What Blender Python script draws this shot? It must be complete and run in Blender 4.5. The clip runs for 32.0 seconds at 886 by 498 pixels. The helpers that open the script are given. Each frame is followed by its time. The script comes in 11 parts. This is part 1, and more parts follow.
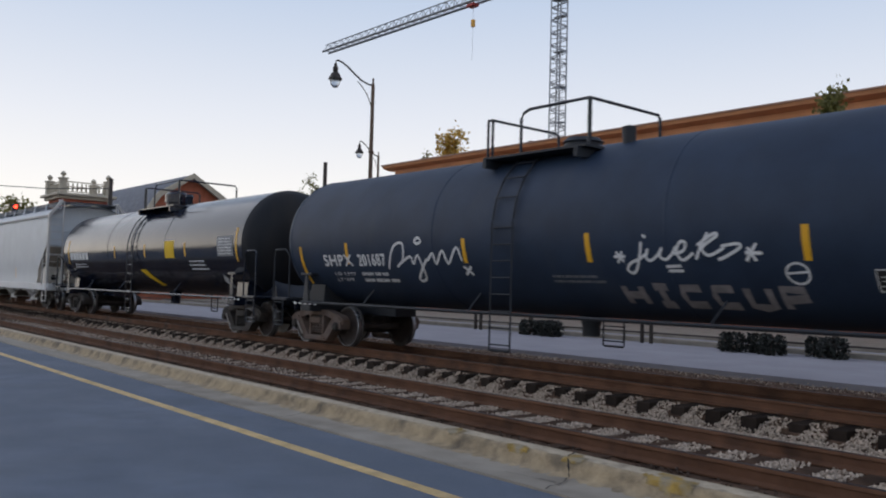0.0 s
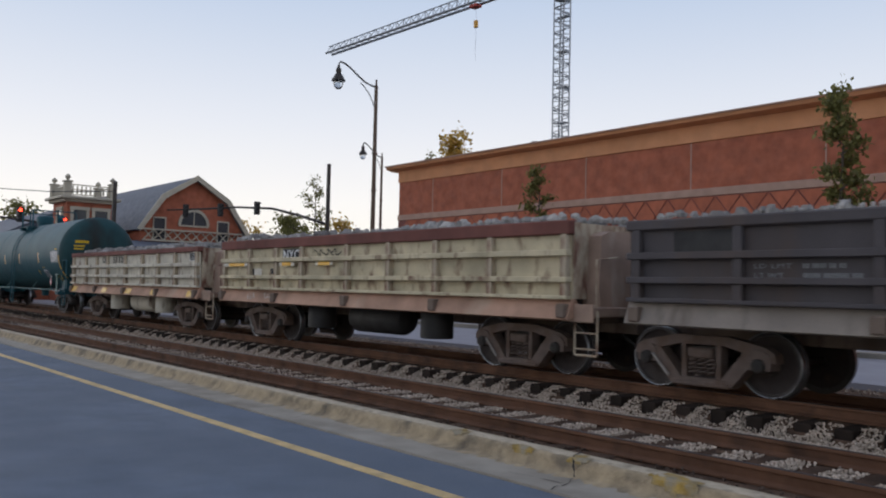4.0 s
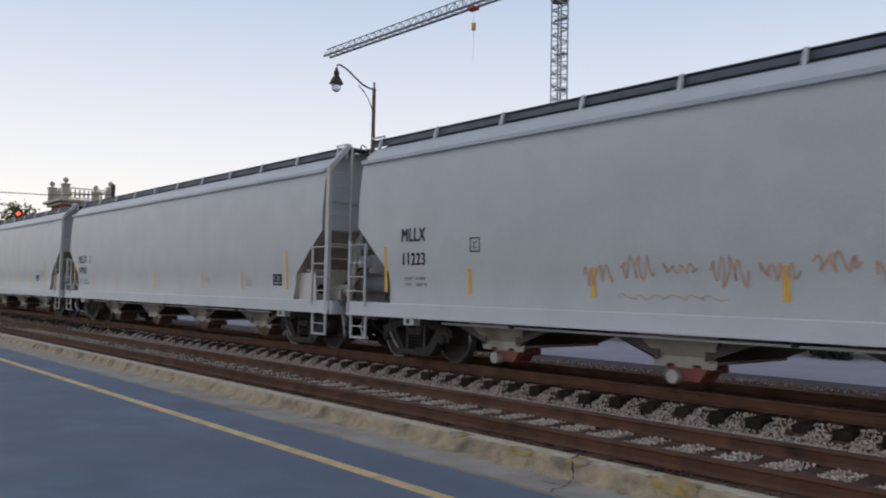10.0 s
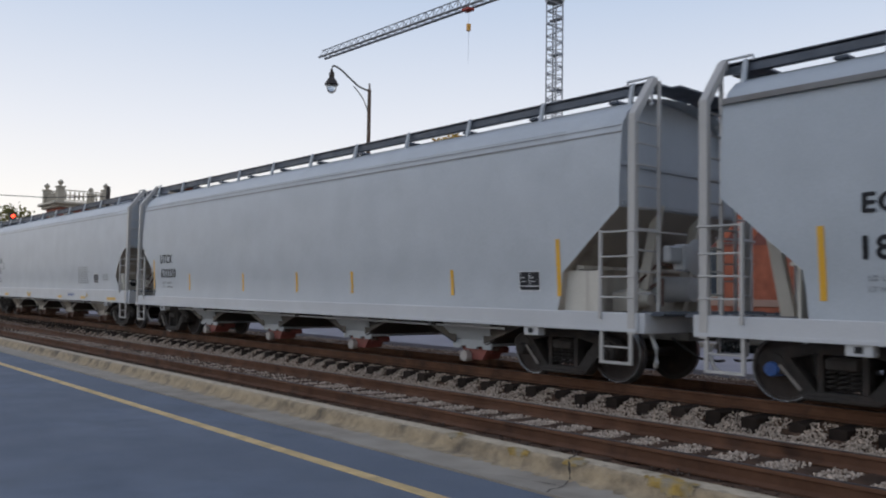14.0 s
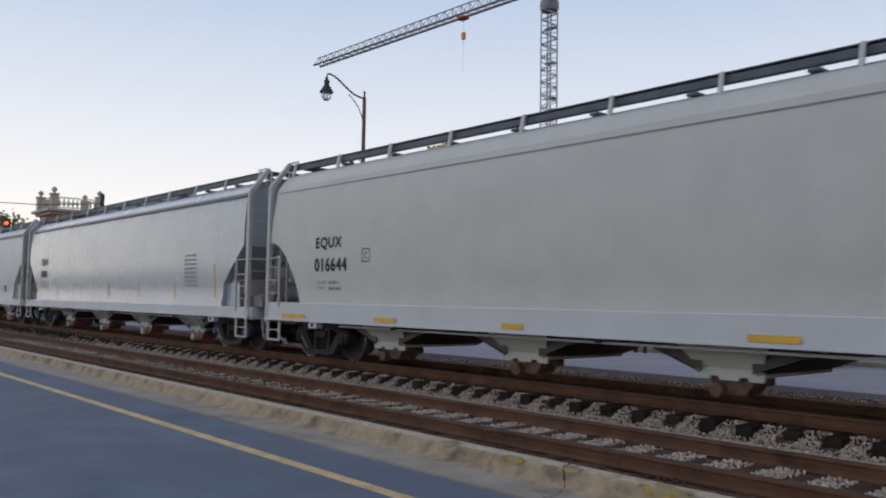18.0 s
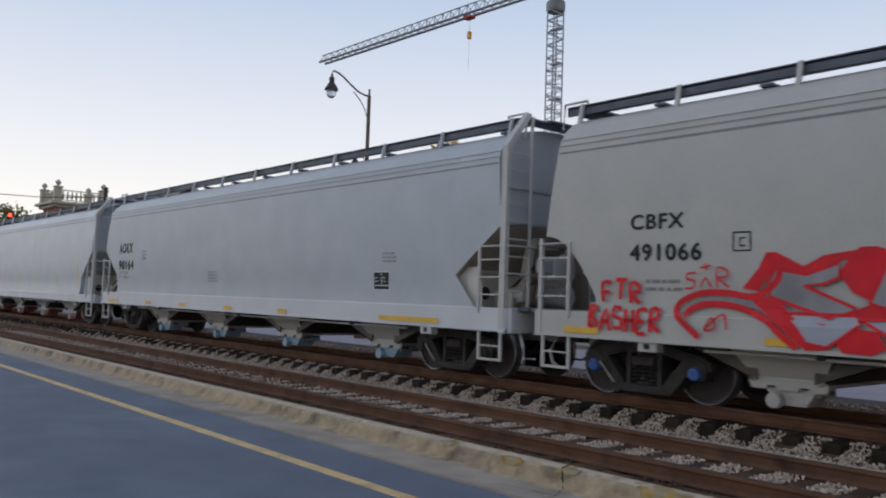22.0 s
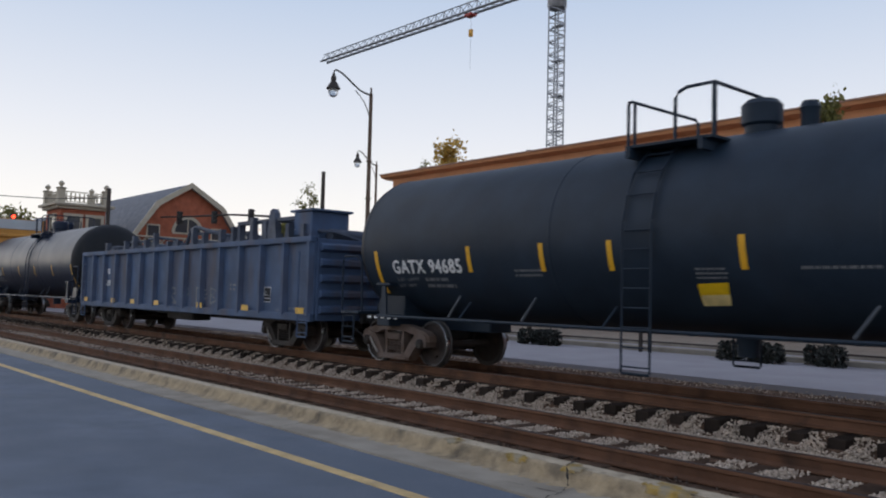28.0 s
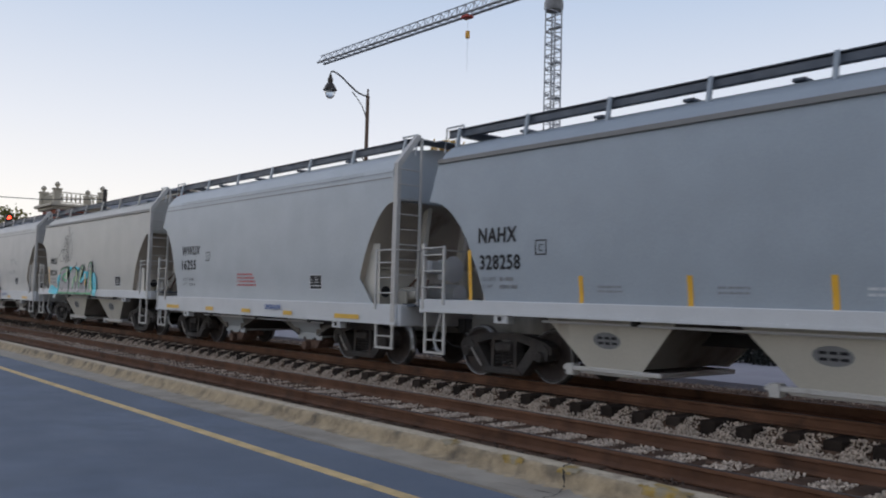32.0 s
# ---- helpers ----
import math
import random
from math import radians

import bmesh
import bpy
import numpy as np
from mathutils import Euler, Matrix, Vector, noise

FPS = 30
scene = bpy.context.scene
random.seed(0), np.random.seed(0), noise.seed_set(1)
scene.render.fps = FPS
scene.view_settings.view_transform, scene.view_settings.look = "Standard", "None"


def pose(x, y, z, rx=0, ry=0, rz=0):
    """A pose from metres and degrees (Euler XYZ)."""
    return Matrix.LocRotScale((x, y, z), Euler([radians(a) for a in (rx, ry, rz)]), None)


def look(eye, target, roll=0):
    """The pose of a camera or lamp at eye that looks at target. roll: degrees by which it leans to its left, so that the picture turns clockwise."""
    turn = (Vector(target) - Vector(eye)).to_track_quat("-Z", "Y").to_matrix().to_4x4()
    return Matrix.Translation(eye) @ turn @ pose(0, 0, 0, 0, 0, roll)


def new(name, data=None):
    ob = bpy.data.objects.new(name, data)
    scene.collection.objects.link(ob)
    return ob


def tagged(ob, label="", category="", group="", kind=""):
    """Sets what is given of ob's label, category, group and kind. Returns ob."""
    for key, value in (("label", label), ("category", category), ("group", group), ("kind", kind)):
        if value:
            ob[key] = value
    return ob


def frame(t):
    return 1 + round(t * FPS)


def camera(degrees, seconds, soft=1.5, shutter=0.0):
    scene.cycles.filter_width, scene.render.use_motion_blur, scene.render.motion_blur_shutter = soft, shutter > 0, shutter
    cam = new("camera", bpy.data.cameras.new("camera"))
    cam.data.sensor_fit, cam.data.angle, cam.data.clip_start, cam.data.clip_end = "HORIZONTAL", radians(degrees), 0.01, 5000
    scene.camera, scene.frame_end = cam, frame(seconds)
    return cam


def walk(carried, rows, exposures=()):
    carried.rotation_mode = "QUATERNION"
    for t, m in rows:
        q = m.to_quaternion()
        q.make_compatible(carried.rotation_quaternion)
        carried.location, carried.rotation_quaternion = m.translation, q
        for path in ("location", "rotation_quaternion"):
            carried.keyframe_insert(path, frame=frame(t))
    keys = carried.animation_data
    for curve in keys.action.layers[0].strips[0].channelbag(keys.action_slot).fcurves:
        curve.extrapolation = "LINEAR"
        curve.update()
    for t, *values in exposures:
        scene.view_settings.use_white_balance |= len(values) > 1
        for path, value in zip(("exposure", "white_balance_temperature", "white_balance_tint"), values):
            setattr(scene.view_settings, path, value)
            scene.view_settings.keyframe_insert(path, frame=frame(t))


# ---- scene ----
cam = camera(56.35, 32.0, soft=2.0, shutter=0.1)
EYE = (0.0, 0.0, 1.39)
# a hand-held camera that stands on the road and sways a little: seconds and turn
SWAY = [
    (0, 92.72, -1.59, 49.40), (0.5, 92.73, -1.48, 49.23), (1, 92.72, -1.44, 49.12), (1.5, 92.69, -1.42, 49.14),
    (2, 92.67, -1.53, 49.35), (2.5, 92.66, -1.54, 49.47), (3, 92.71, -1.41, 49.51), (3.5, 92.75, -1.39, 49.67),
    (5.5, 92.82, -1.13, 49.58), (6, 92.86, -1.23, 49.73), (6.5, 92.92, -1.14, 49.81), (7, 92.92, -1.03, 49.59),
    (7.5, 92.91, -1.07, 49.55), (8, 92.86, -1.12, 49.64), (8.5, 92.90, -1.23, 49.64), (9, 92.92, -1.21, 49.54),
    (9.5, 92.92, -1.12, 49.57), (10, 92.94, -1.15, 49.58), (10.5, 92.97, -1.11, 49.56), (11, 92.93, -1.09, 49.58),
    (11.5, 92.94, -1.03, 49.61), (12, 92.93, -1.09, 49.34), (12.5, 92.96, -1.14, 49.33), (13, 92.90, -1.01, 49.37),
    (13.5, 92.90, -0.91, 49.41), (14, 93.01, -0.91, 49.31), (14.5, 93.28, -0.97, 49.18), (16.5, 93.60, -1.08, 49.07),
    (17, 93.58, -1.04, 49.04), (17.5, 93.59, -1.06, 48.96), (18, 93.55, -0.95, 48.94), (18.5, 93.55, -1.10, 48.95),
    (19, 93.58, -0.92, 48.96), (19.5, 93.58, -0.86, 48.97), (20, 93.56, -0.68, 49.00), (20.5, 93.58, -1.04, 48.98),
    (21, 93.59, -1.39, 48.94), (21.5, 93.55, -1.95, 48.89), (22, 93.49, -1.91, 49.04), (22.5, 93.51, -1.91, 49.12),
    (23, 93.48, -1.74, 49.18), (23.5, 93.44, -1.59, 49.26), (24, 93.42, -1.74, 49.25), (24.5, 93.35, -1.58, 49.31),
    (25, 93.40, -1.71, 49.32), (25.5, 93.42, -1.62, 49.25), (27.5, 93.30, -1.52, 49.29), (28, 93.35, -1.48, 49.28),
    (28.5, 93.31, -1.55, 49.23), (29, 93.35, -1.57, 49.18), (29.5, 93.36, -1.57, 49.19), (30, 93.42, -1.55, 49.10),
    (30.5, 93.42, -1.50, 49.09), (31, 93.46, -1.53, 49.04), (31.5, 93.48, -1.39, 49.04), (32, 93.46, -1.52, 49.04),
]
walk(cam, [(t, pose(*EYE, rx, ry, rz)) for t, rx, ry, rz in SWAY], exposures=[(0, 0.0, 6500, 10), (32, 0.0, 6500, 10)])

# ---- light: clear sky just after sunset, the glow low behind the camera ----
world = bpy.data.worlds.new("dusk_sky")
scene.world = world
world.use_nodes = True
wn, wl = world.node_tree.nodes, world.node_tree.links
sky = wn.new("ShaderNodeTexSky")
sky.sky_type = "NISHITA"
sky.sun_disc = False
sky.sun_elevation, sky.sun_rotation = radians(6.0), radians(-112.0)
sky.air_density, sky.dust_density, sky.ozone_density, sky.altitude = 1.0, 2.5, 1.2, 50
pale = wn.new("ShaderNodeHueSaturation")
pale.inputs["Saturation"].default_value = 0.6
pale.inputs["Value"].default_value = 0.004
haze_height = wn.new("ShaderNodeSeparateXYZ")       # thin haze, whitest at the horizon
haze_coord = wn.new("ShaderNodeTexCoord")
wl.new(haze_coord.outputs["Generated"], haze_height.inputs[0])
haze_ramp = wn.new("ShaderNodeValToRGB")
haze_ramp.color_ramp.elements[0].color = (1.06, 0.99, 0.86, 1)
haze_ramp.color_ramp.elements[1].color = (0.38, 0.43, 0.57, 1)
for pos, col in ((0.10, (0.97, 0.95, 0.93)), (0.19, (0.80, 0.83, 0.90)), (0.34, (0.53, 0.63, 0.80)), (0.7, (0.38, 0.455, 0.62))):
    e = haze_ramp.color_ramp.elements.new(pos)
    e.color = (*col, 1)
wl.new(haze_height.outputs[2], haze_ramp.inputs[0])
high_haze = wn.new("ShaderNodeMix")
high_haze.data_type, high_haze.blend_type = "RGBA", "ADD"
high_haze.inputs[0].default_value = 1.0
wl.new(haze_ramp.outputs[0], high_haze.inputs[7])
wl.new(sky.outputs[0], pale.inputs["Color"])
wl.new(pale.outputs[0], high_haze.inputs[6])
wl.new(high_haze.outputs[2], wn["Background"].inputs[0])
wn["Background"].inputs[1].default_value = 1.0
sun_data = bpy.data.lights.new("sun", "SUN")
sun_data.energy, sun_data.angle, sun_data.color = 0.45, radians(60), (1.0, 0.93, 0.86)
sun = new("sun", sun_data)
sun.matrix_world = look((-46, -19, 20), (0, 0, 0))

# ---- materials ----
MATS = {}


def node_mat(name, base, rough=0.6, metal=0.0, var=0.15, grain=6.0, bump=0.15, tint=None, dirt=None, dirt_scale=1.2,
             dirt_at=0.55, streak=0.0, island=False, fine=60.0, rand=0.0, coat=0.0, sheen_var=0.12, spec=0.5):
    """Base colour with variation at two scales, an optional dirt layer in patches or streaks, and fine relief."""
    if name in MATS:
        return MATS[name]
    m = bpy.data.materials.new(name)
    m.use_nodes = True
    nt = m.node_tree
    n, ln = nt.nodes, nt.links
    b = n["Principled BSDF"]
    b.inputs["Roughness"].default_value, b.inputs["Metallic"].default_value = rough, metal
    b.inputs["Coat Weight"].default_value = coat
    b.inputs["Specular IOR Level"].default_value = spec
    co = n.new("ShaderNodeTexCoord")

    def noise_tex(scale, detail=4.0, vec=None):
        t = n.new("ShaderNodeTexNoise")
        t.inputs["Scale"].default_value, t.inputs["Detail"].default_value = scale, detail
        ln.new(vec or co.outputs["Object"], t.inputs["Vector"])
        return t.outputs[0]

    def ramp(src, lo, hi, c0, c1):
        r = n.new("ShaderNodeValToRGB")
        r.color_ramp.elements[0].position, r.color_ramp.elements[1].position = lo, hi
        r.color_ramp.elements[0].color, r.color_ramp.elements[1].color = c0, c1
        ln.new(src, r.inputs[0])
        return r.outputs[0]

    def mix(fac, a, c, mode="MIX"):
        x = n.new("ShaderNodeMix")
        x.data_type, x.blend_type = "RGBA", mode
        for s, v in ((x.inputs[0], fac), (x.inputs[6], a), (x.inputs[7], c)):
            if isinstance(v, (int, float)):
                s.default_value = v
            elif isinstance(v, tuple):
                s.default_value = v
            else:
                ln.new(v, s)
        return x.outputs[2]

    c4 = (*base, 1)
    lo = tuple(max(0.0, v * (1 - var)) for v in base) + (1,)
    hi = tuple(min(1.0, v * (1 + var)) for v in base) + (1,)
    col = ramp(noise_tex(grain), 0.3, 0.7, lo, hi)
    if tint:
        col = mix(ramp(noise_tex(grain * 0.23), 0.42, 0.66, (0, 0, 0, 1), (1, 1, 1, 1)), col, (*tint, 1))
    col = mix(0.5, col, ramp(noise_tex(fine, 2.0), 0.25, 0.75, (0.8, 0.8, 0.8, 1), (1, 1, 1, 1)), "MULTIPLY")
    if rand > 0:
        o = n.new("ShaderNodeNewGeometry").outputs["Random Per Island"] if island else n.new("ShaderNodeObjectInfo").outputs["Random"]
        k = ramp(o, 0.0, 1.0, (1 - rand, 1 - rand, 1 - rand, 1), (1, 1, 1, 1))
        col = mix(1.0, col, k, "MULTIPLY")
    if dirt:
        vec = None
        if streak > 0:
            mp = n.new("ShaderNodeMapping")
            mp.inputs["Scale"].default_value = (1.0, 1.0, 1.0 / streak)
            ln.new(co.outputs["Object"], mp.inputs[0])
            vec = mp.outputs[0]
        d = ramp(noise_tex(dirt_scale, 6.0, vec), dirt_at, dirt_at + 0.22, (0, 0, 0, 1), (1, 1, 1, 1))
        col = mix(d, col, (*dirt, 1))
    ln.new(col, b.inputs["Base Color"])
    if bump > 0:
        bp = n.new("ShaderNodeBump")
        bp.inputs["Strength"].default_value, bp.inputs["Distance"].default_value = bump, 0.02
        ln.new(noise_tex(fine * 0.7, 5.0), bp.inputs["Height"])
        ln.new(bp.outputs[0], b.inputs["Normal"])
    rr = ramp(noise_tex(grain * 0.8, 3.0), 0.3, 0.7, (max(0.03, rough - sheen_var),) * 3 + (1,), (min(1, rough + sheen_var),) * 3 + (1,))
    ln.new(rr, b.inputs["Roughness"])
    MATS[name] = m
    return m


def glow_mat(name, col, strength):
    m = bpy.data.materials.new(name)
    m.use_nodes = True
    b = m.node_tree.nodes["Principled BSDF"]
    b.inputs["Base Color"].default_value = (*col, 1)
    b.inputs["Emission Color"].default_value = (*col, 1)
    b.inputs["Emission Strength"].default_value = strength
    MATS[name] = m
    return m


def paint(name, col, var=0.05, dirt=(0.12, 0.09, 0.07), at=0.62, rough=0.5, streak=8.0, scale=1.0, spec=0.5, bump=0.012):
    return node_mat(name, col, spec=spec, rough=rough, var=var, grain=1.4, bump=bump, sheen_var=0.03, dirt=dirt, dirt_at=at, dirt_scale=scale, streak=streak, fine=40)


ASPHALT = node_mat("asphalt", (0.12, 0.149, 0.197), rough=0.85, var=0.14, grain=1.6, tint=(0.111, 0.137, 0.18), dirt=(0.082, 0.1, 0.13), dirt_scale=0.9, dirt_at=0.66, bump=0.6, fine=90)
CONCRETE = node_mat("gutter_concrete", (0.31, 0.275, 0.225), rough=0.9, var=0.14, grain=2.5, dirt=(0.2, 0.17, 0.135), dirt_scale=1.3, dirt_at=0.52, bump=0.5, fine=70)
KERB = node_mat("stained_kerb_concrete", (0.345, 0.268, 0.168), rough=0.95, var=0.25, grain=7.0, dirt=(0.1, 0.08, 0.058), dirt_scale=3.2, dirt_at=0.5, bump=0.6, fine=50)
KERB_TOP = node_mat("worn_kerb_top", (0.46, 0.385, 0.28), rough=0.95, var=0.2, grain=9.0, dirt=(0.2, 0.165, 0.12), dirt_scale=7.0, dirt_at=0.53, bump=0.6, fine=50)
YELLOW_LINE = node_mat("yellow_road_paint", (0.6, 0.43, 0.2), rough=0.75, var=0.2, grain=5, dirt=(0.09, 0.095, 0.11), dirt_scale=9, dirt_at=0.62, bump=0.4, fine=120)
KERB_YELLOW = node_mat("worn_yellow_kerb_paint", (0.32, 0.21, 0.05), rough=0.85, var=0.35, grain=8, dirt=(0.26, 0.22, 0.15), dirt_scale=7, dirt_at=0.42, bump=0.5)
CRACK = node_mat("crack_dirt", (0.035, 0.03, 0.026), rough=0.95, var=0.3, grain=9)
BALLAST = node_mat("ballast_bed", (0.14, 0.088, 0.06), spec=0.1, rough=0.95, var=0.35, grain=22, tint=(0.06, 0.04, 0.03), bump=1.0, fine=45)
STONE = node_mat("ballast_stone", (0.69, 0.57, 0.46), spec=0.15, rough=0.95, var=0.2, grain=9, island=True, rand=0.5, bump=0.3)
STONE_BROWN = node_mat("rusty_ballast_stone", (0.1, 0.066, 0.048), rough=0.95, var=0.25, grain=9, island=True, rand=0.5, bump=0.3)
RAIL = node_mat("rusty_rail", (0.125, 0.063, 0.038), spec=0.2, rough=0.85, var=0.25, grain=3, dirt=(0.05, 0.03, 0.022), dirt_scale=2, bump=0.25)
RAIL_HEAD = node_mat("dull_rail_head", (0.05, 0.042, 0.042), rough=0.5, metal=0.3, var=0.1, grain=6, bump=0.05)
TIE = node_mat("creosoted_tie", (0.034, 0.026, 0.022), rough=0.95, spec=0.08, var=0.35, grain=7, tint=(0.048, 0.036, 0.029), rand=0.45, bump=0.6)
TIE_BROWN = node_mat("weathered_brown_tie", (0.12, 0.075, 0.052), rough=0.95, spec=0.1, var=0.35, grain=7, tint=(0.05, 0.036, 0.029), rand=0.4, bump=0.6)
STREET = node_mat("pale_street", (0.32, 0.31, 0.335), rough=0.9, var=0.08, grain=0.8, bump=0.3, fine=90)
EARTH = node_mat("bare_ground", (0.12, 0.105, 0.085), rough=0.95, var=0.3, grain=0.2, tint=(0.08, 0.09, 0.05), bump=0.4)
BRICK = node_mat("red_brick_wall", (0.45, 0.135, 0.072), rough=0.85, var=0.2, grain=2.2, rand=0.25, bump=0.4, fine=30)
BRICK_DARK = node_mat("dark_brick", (0.2, 0.07, 0.055), rough=0.85, var=0.2, grain=2.2, bump=0.4, fine=30)
CORNICE = node_mat("tan_cornice", (0.58, 0.26, 0.12), rough=0.8, var=0.1, grain=1.2, bump=0.2)
BAND = node_mat("stone_band", (0.4, 0.26, 0.2), rough=0.85, var=0.12, grain=2)
TRIM = node_mat("cream_trim", (0.47, 0.42, 0.33), rough=0.7, var=0.08, grain=2)
SLATE = node_mat("slate_roof", (0.11, 0.125, 0.16), rough=0.7, var=0.2, grain=3, rand=0.2)
GLASS = node_mat("window_glass", (0.05, 0.06, 0.07), rough=0.12, var=0.1, bump=0.0)
POLE = node_mat("dark_bronze_pole", (0.05, 0.042, 0.038), rough=0.5, metal=0.4, var=0.15, grain=5)
POLE_BROWN = node_mat("brown_lamp_pole", (0.12, 0.075, 0.05), rough=0.5, metal=0.2, var=0.15, grain=5)
GLOBE = node_mat("clear_globe", (0.85, 0.88, 0.9), rough=0.18, var=0.03, bump=0.0)
GLOBE.node_tree.nodes["Principled BSDF"].inputs["Transmission Weight"].default_value = 0.85
CRANE = node_mat("galvanised_crane_steel", (0.4, 0.42, 0.46), rough=0.5, metal=0.3, var=0.12, grain=2)
CRANE_DARK = node_mat("dark_crane_steel", (0.28, 0.29, 0.31), rough=0.6, metal=0.2, var=0.15, grain=2)
CRANE_RED = node_mat("crane_red", (0.45, 0.05, 0.04), rough=0.5)
CRANE_YELLOW = node_mat("crane_yellow", (0.75, 0.38, 0.05), rough=0.5)
WIRE = node_mat("black_cable", (0.03, 0.03, 0.032), rough=0.6)
BARK = node_mat("bark", (0.09, 0.07, 0.055), rough=0.95, var=0.3, grain=12, bump=0.7)
LEAF = node_mat("green_leaf", (0.24, 0.23, 0.07), rough=0.6, var=0.3, grain=5, island=True, rand=0.5, bump=0.0)
LEAF_GOLD = node_mat("autumn_leaf", (0.75, 0.5, 0.12), rough=0.6, var=0.3, grain=5, island=True, rand=0.5, bump=0.0)
LEAF_DARK = node_mat("dark_shrub_leaf", (0.022, 0.026, 0.02), rough=0.7, var=0.3, grain=5, island=True, rand=0.5, bump=0.0)
for leaf_mat in (LEAF, LEAF_GOLD):                # leaves let some light through
    nt = leaf_mat.node_tree
    bs = nt.nodes["Principled BSDF"]
    tl, mx = nt.nodes.new("ShaderNodeBsdfTranslucent"), nt.nodes.new("ShaderNodeMixShader")
    nt.links.new(bs.inputs["Base Color"].links[0].from_socket, tl.inputs["Color"])
    nt.links.new(bs.outputs[0], mx.inputs[1])
    nt.links.new(tl.outputs[0], mx.inputs[2])
    nt.links.new(mx.outputs[0], nt.nodes["Material Output"].inputs["Surface"])
RED_LIGHT = glow_mat("red_signal_light", (1.0, 0.05, 0.02), 6.0)
BLACK = node_mat("matt_black", (0.02, 0.02, 0.022), rough=0.6, var=0.2)
# rolling stock
TRUCK = node_mat("grimy_cast_steel", (0.034, 0.03, 0.028), rough=0.8, var=0.3, grain=6, dirt=(0.045, 0.03, 0.024), dirt_scale=3, dirt_at=0.52, bump=0.4)
TRUCK_RUST = node_mat("rusty_cast_steel", (0.13, 0.095, 0.08), rough=0.85, var=0.25, grain=4, dirt=(0.1, 0.06, 0.04), dirt_scale=3, dirt_at=0.5, bump=0.4)
WHEEL = node_mat("brown_wheel_plate", (0.034, 0.024, 0.021), rough=0.75, var=0.25, grain=5, dirt=(0.065, 0.045, 0.036), dirt_scale=4, bump=0.3)
TREAD = node_mat("wheel_rim", (0.06, 0.052, 0.05), rough=0.6, metal=0.2, var=0.2, grain=5)
POLISHED = node_mat("polished_wheel_edge", (0.35, 0.36, 0.37), rough=0.35, metal=0.9, var=0.1, grain=5)
LEVER = node_mat("worn_pale_lever", (0.26, 0.24, 0.22), rough=0.6, var=0.25, grain=8)
STEEL = node_mat("dark_steel", (0.018, 0.017, 0.017), rough=0.7, var=0.2, grain=4)
WALKWAY = node_mat("dark_walkway_grating", (0.09, 0.105, 0.13), rough=0.6, metal=0.2, var=0.15, grain=4)
STRIPE = node_mat("yellow_reflective_tape", (0.75, 0.4, 0.02), rough=0.4, var=0.06, grain=4, bump=0.0)
CHALK_TAPE = node_mat("chalky_white_tape", (0.6, 0.57, 0.5), rough=0.6, var=0.15, grain=6, bump=0.0)
STRIPE_LOW = node_mat("yellow_sill_tape", (0.68, 0.4, 0.035), rough=0.4, var=0.1, grain=4, bump=0.0)
INK = node_mat("black_stencil", (0.018, 0.019, 0.022), spec=0.25, rough=0.6, var=0.1, bump=0.0)
INK_GREY = node_mat("grey_stencil", (0.2, 0.205, 0.215), rough=0.6, var=0.1, bump=0.0)
INK_WHITE = node_mat("white_stencil", (0.68, 0.69, 0.7), rough=0.6, var=0.1, bump=0.0)
INK_YELLOW = node_mat("yellow_stencil", (0.74, 0.48, 0.012), spec=0.25, rough=0.6, var=0.08, bump=0.0)
INK_FADE = node_mat("faded_white_stencil", (0.5, 0.42, 0.36), rough=0.75, var=0.2, grain=6, dirt=(0.25, 0.1, 0.06), dirt_scale=6, dirt_at=0.55, bump=0.0)
INK_BROWN = node_mat("dark_brown_stencil", (0.05, 0.03, 0.025), rough=0.6, var=0.15, bump=0.0)
INK_RED = node_mat("red_spray_paint", (0.55, 0.03, 0.04), rough=0.5, var=0.15, bump=0.0)
GATE_RUST = node_mat("rusty_outlet_gate", (0.13, 0.075, 0.055), rough=0.8, var=0.3, grain=6)
GATE_RED = node_mat("red_outlet_gate", (0.26, 0.075, 0.06), rough=0.6, var=0.2, grain=5)
GATE_WHITE = node_mat("white_outlet_cap", (0.45, 0.42, 0.4), rough=0.6, var=0.15, grain=5)


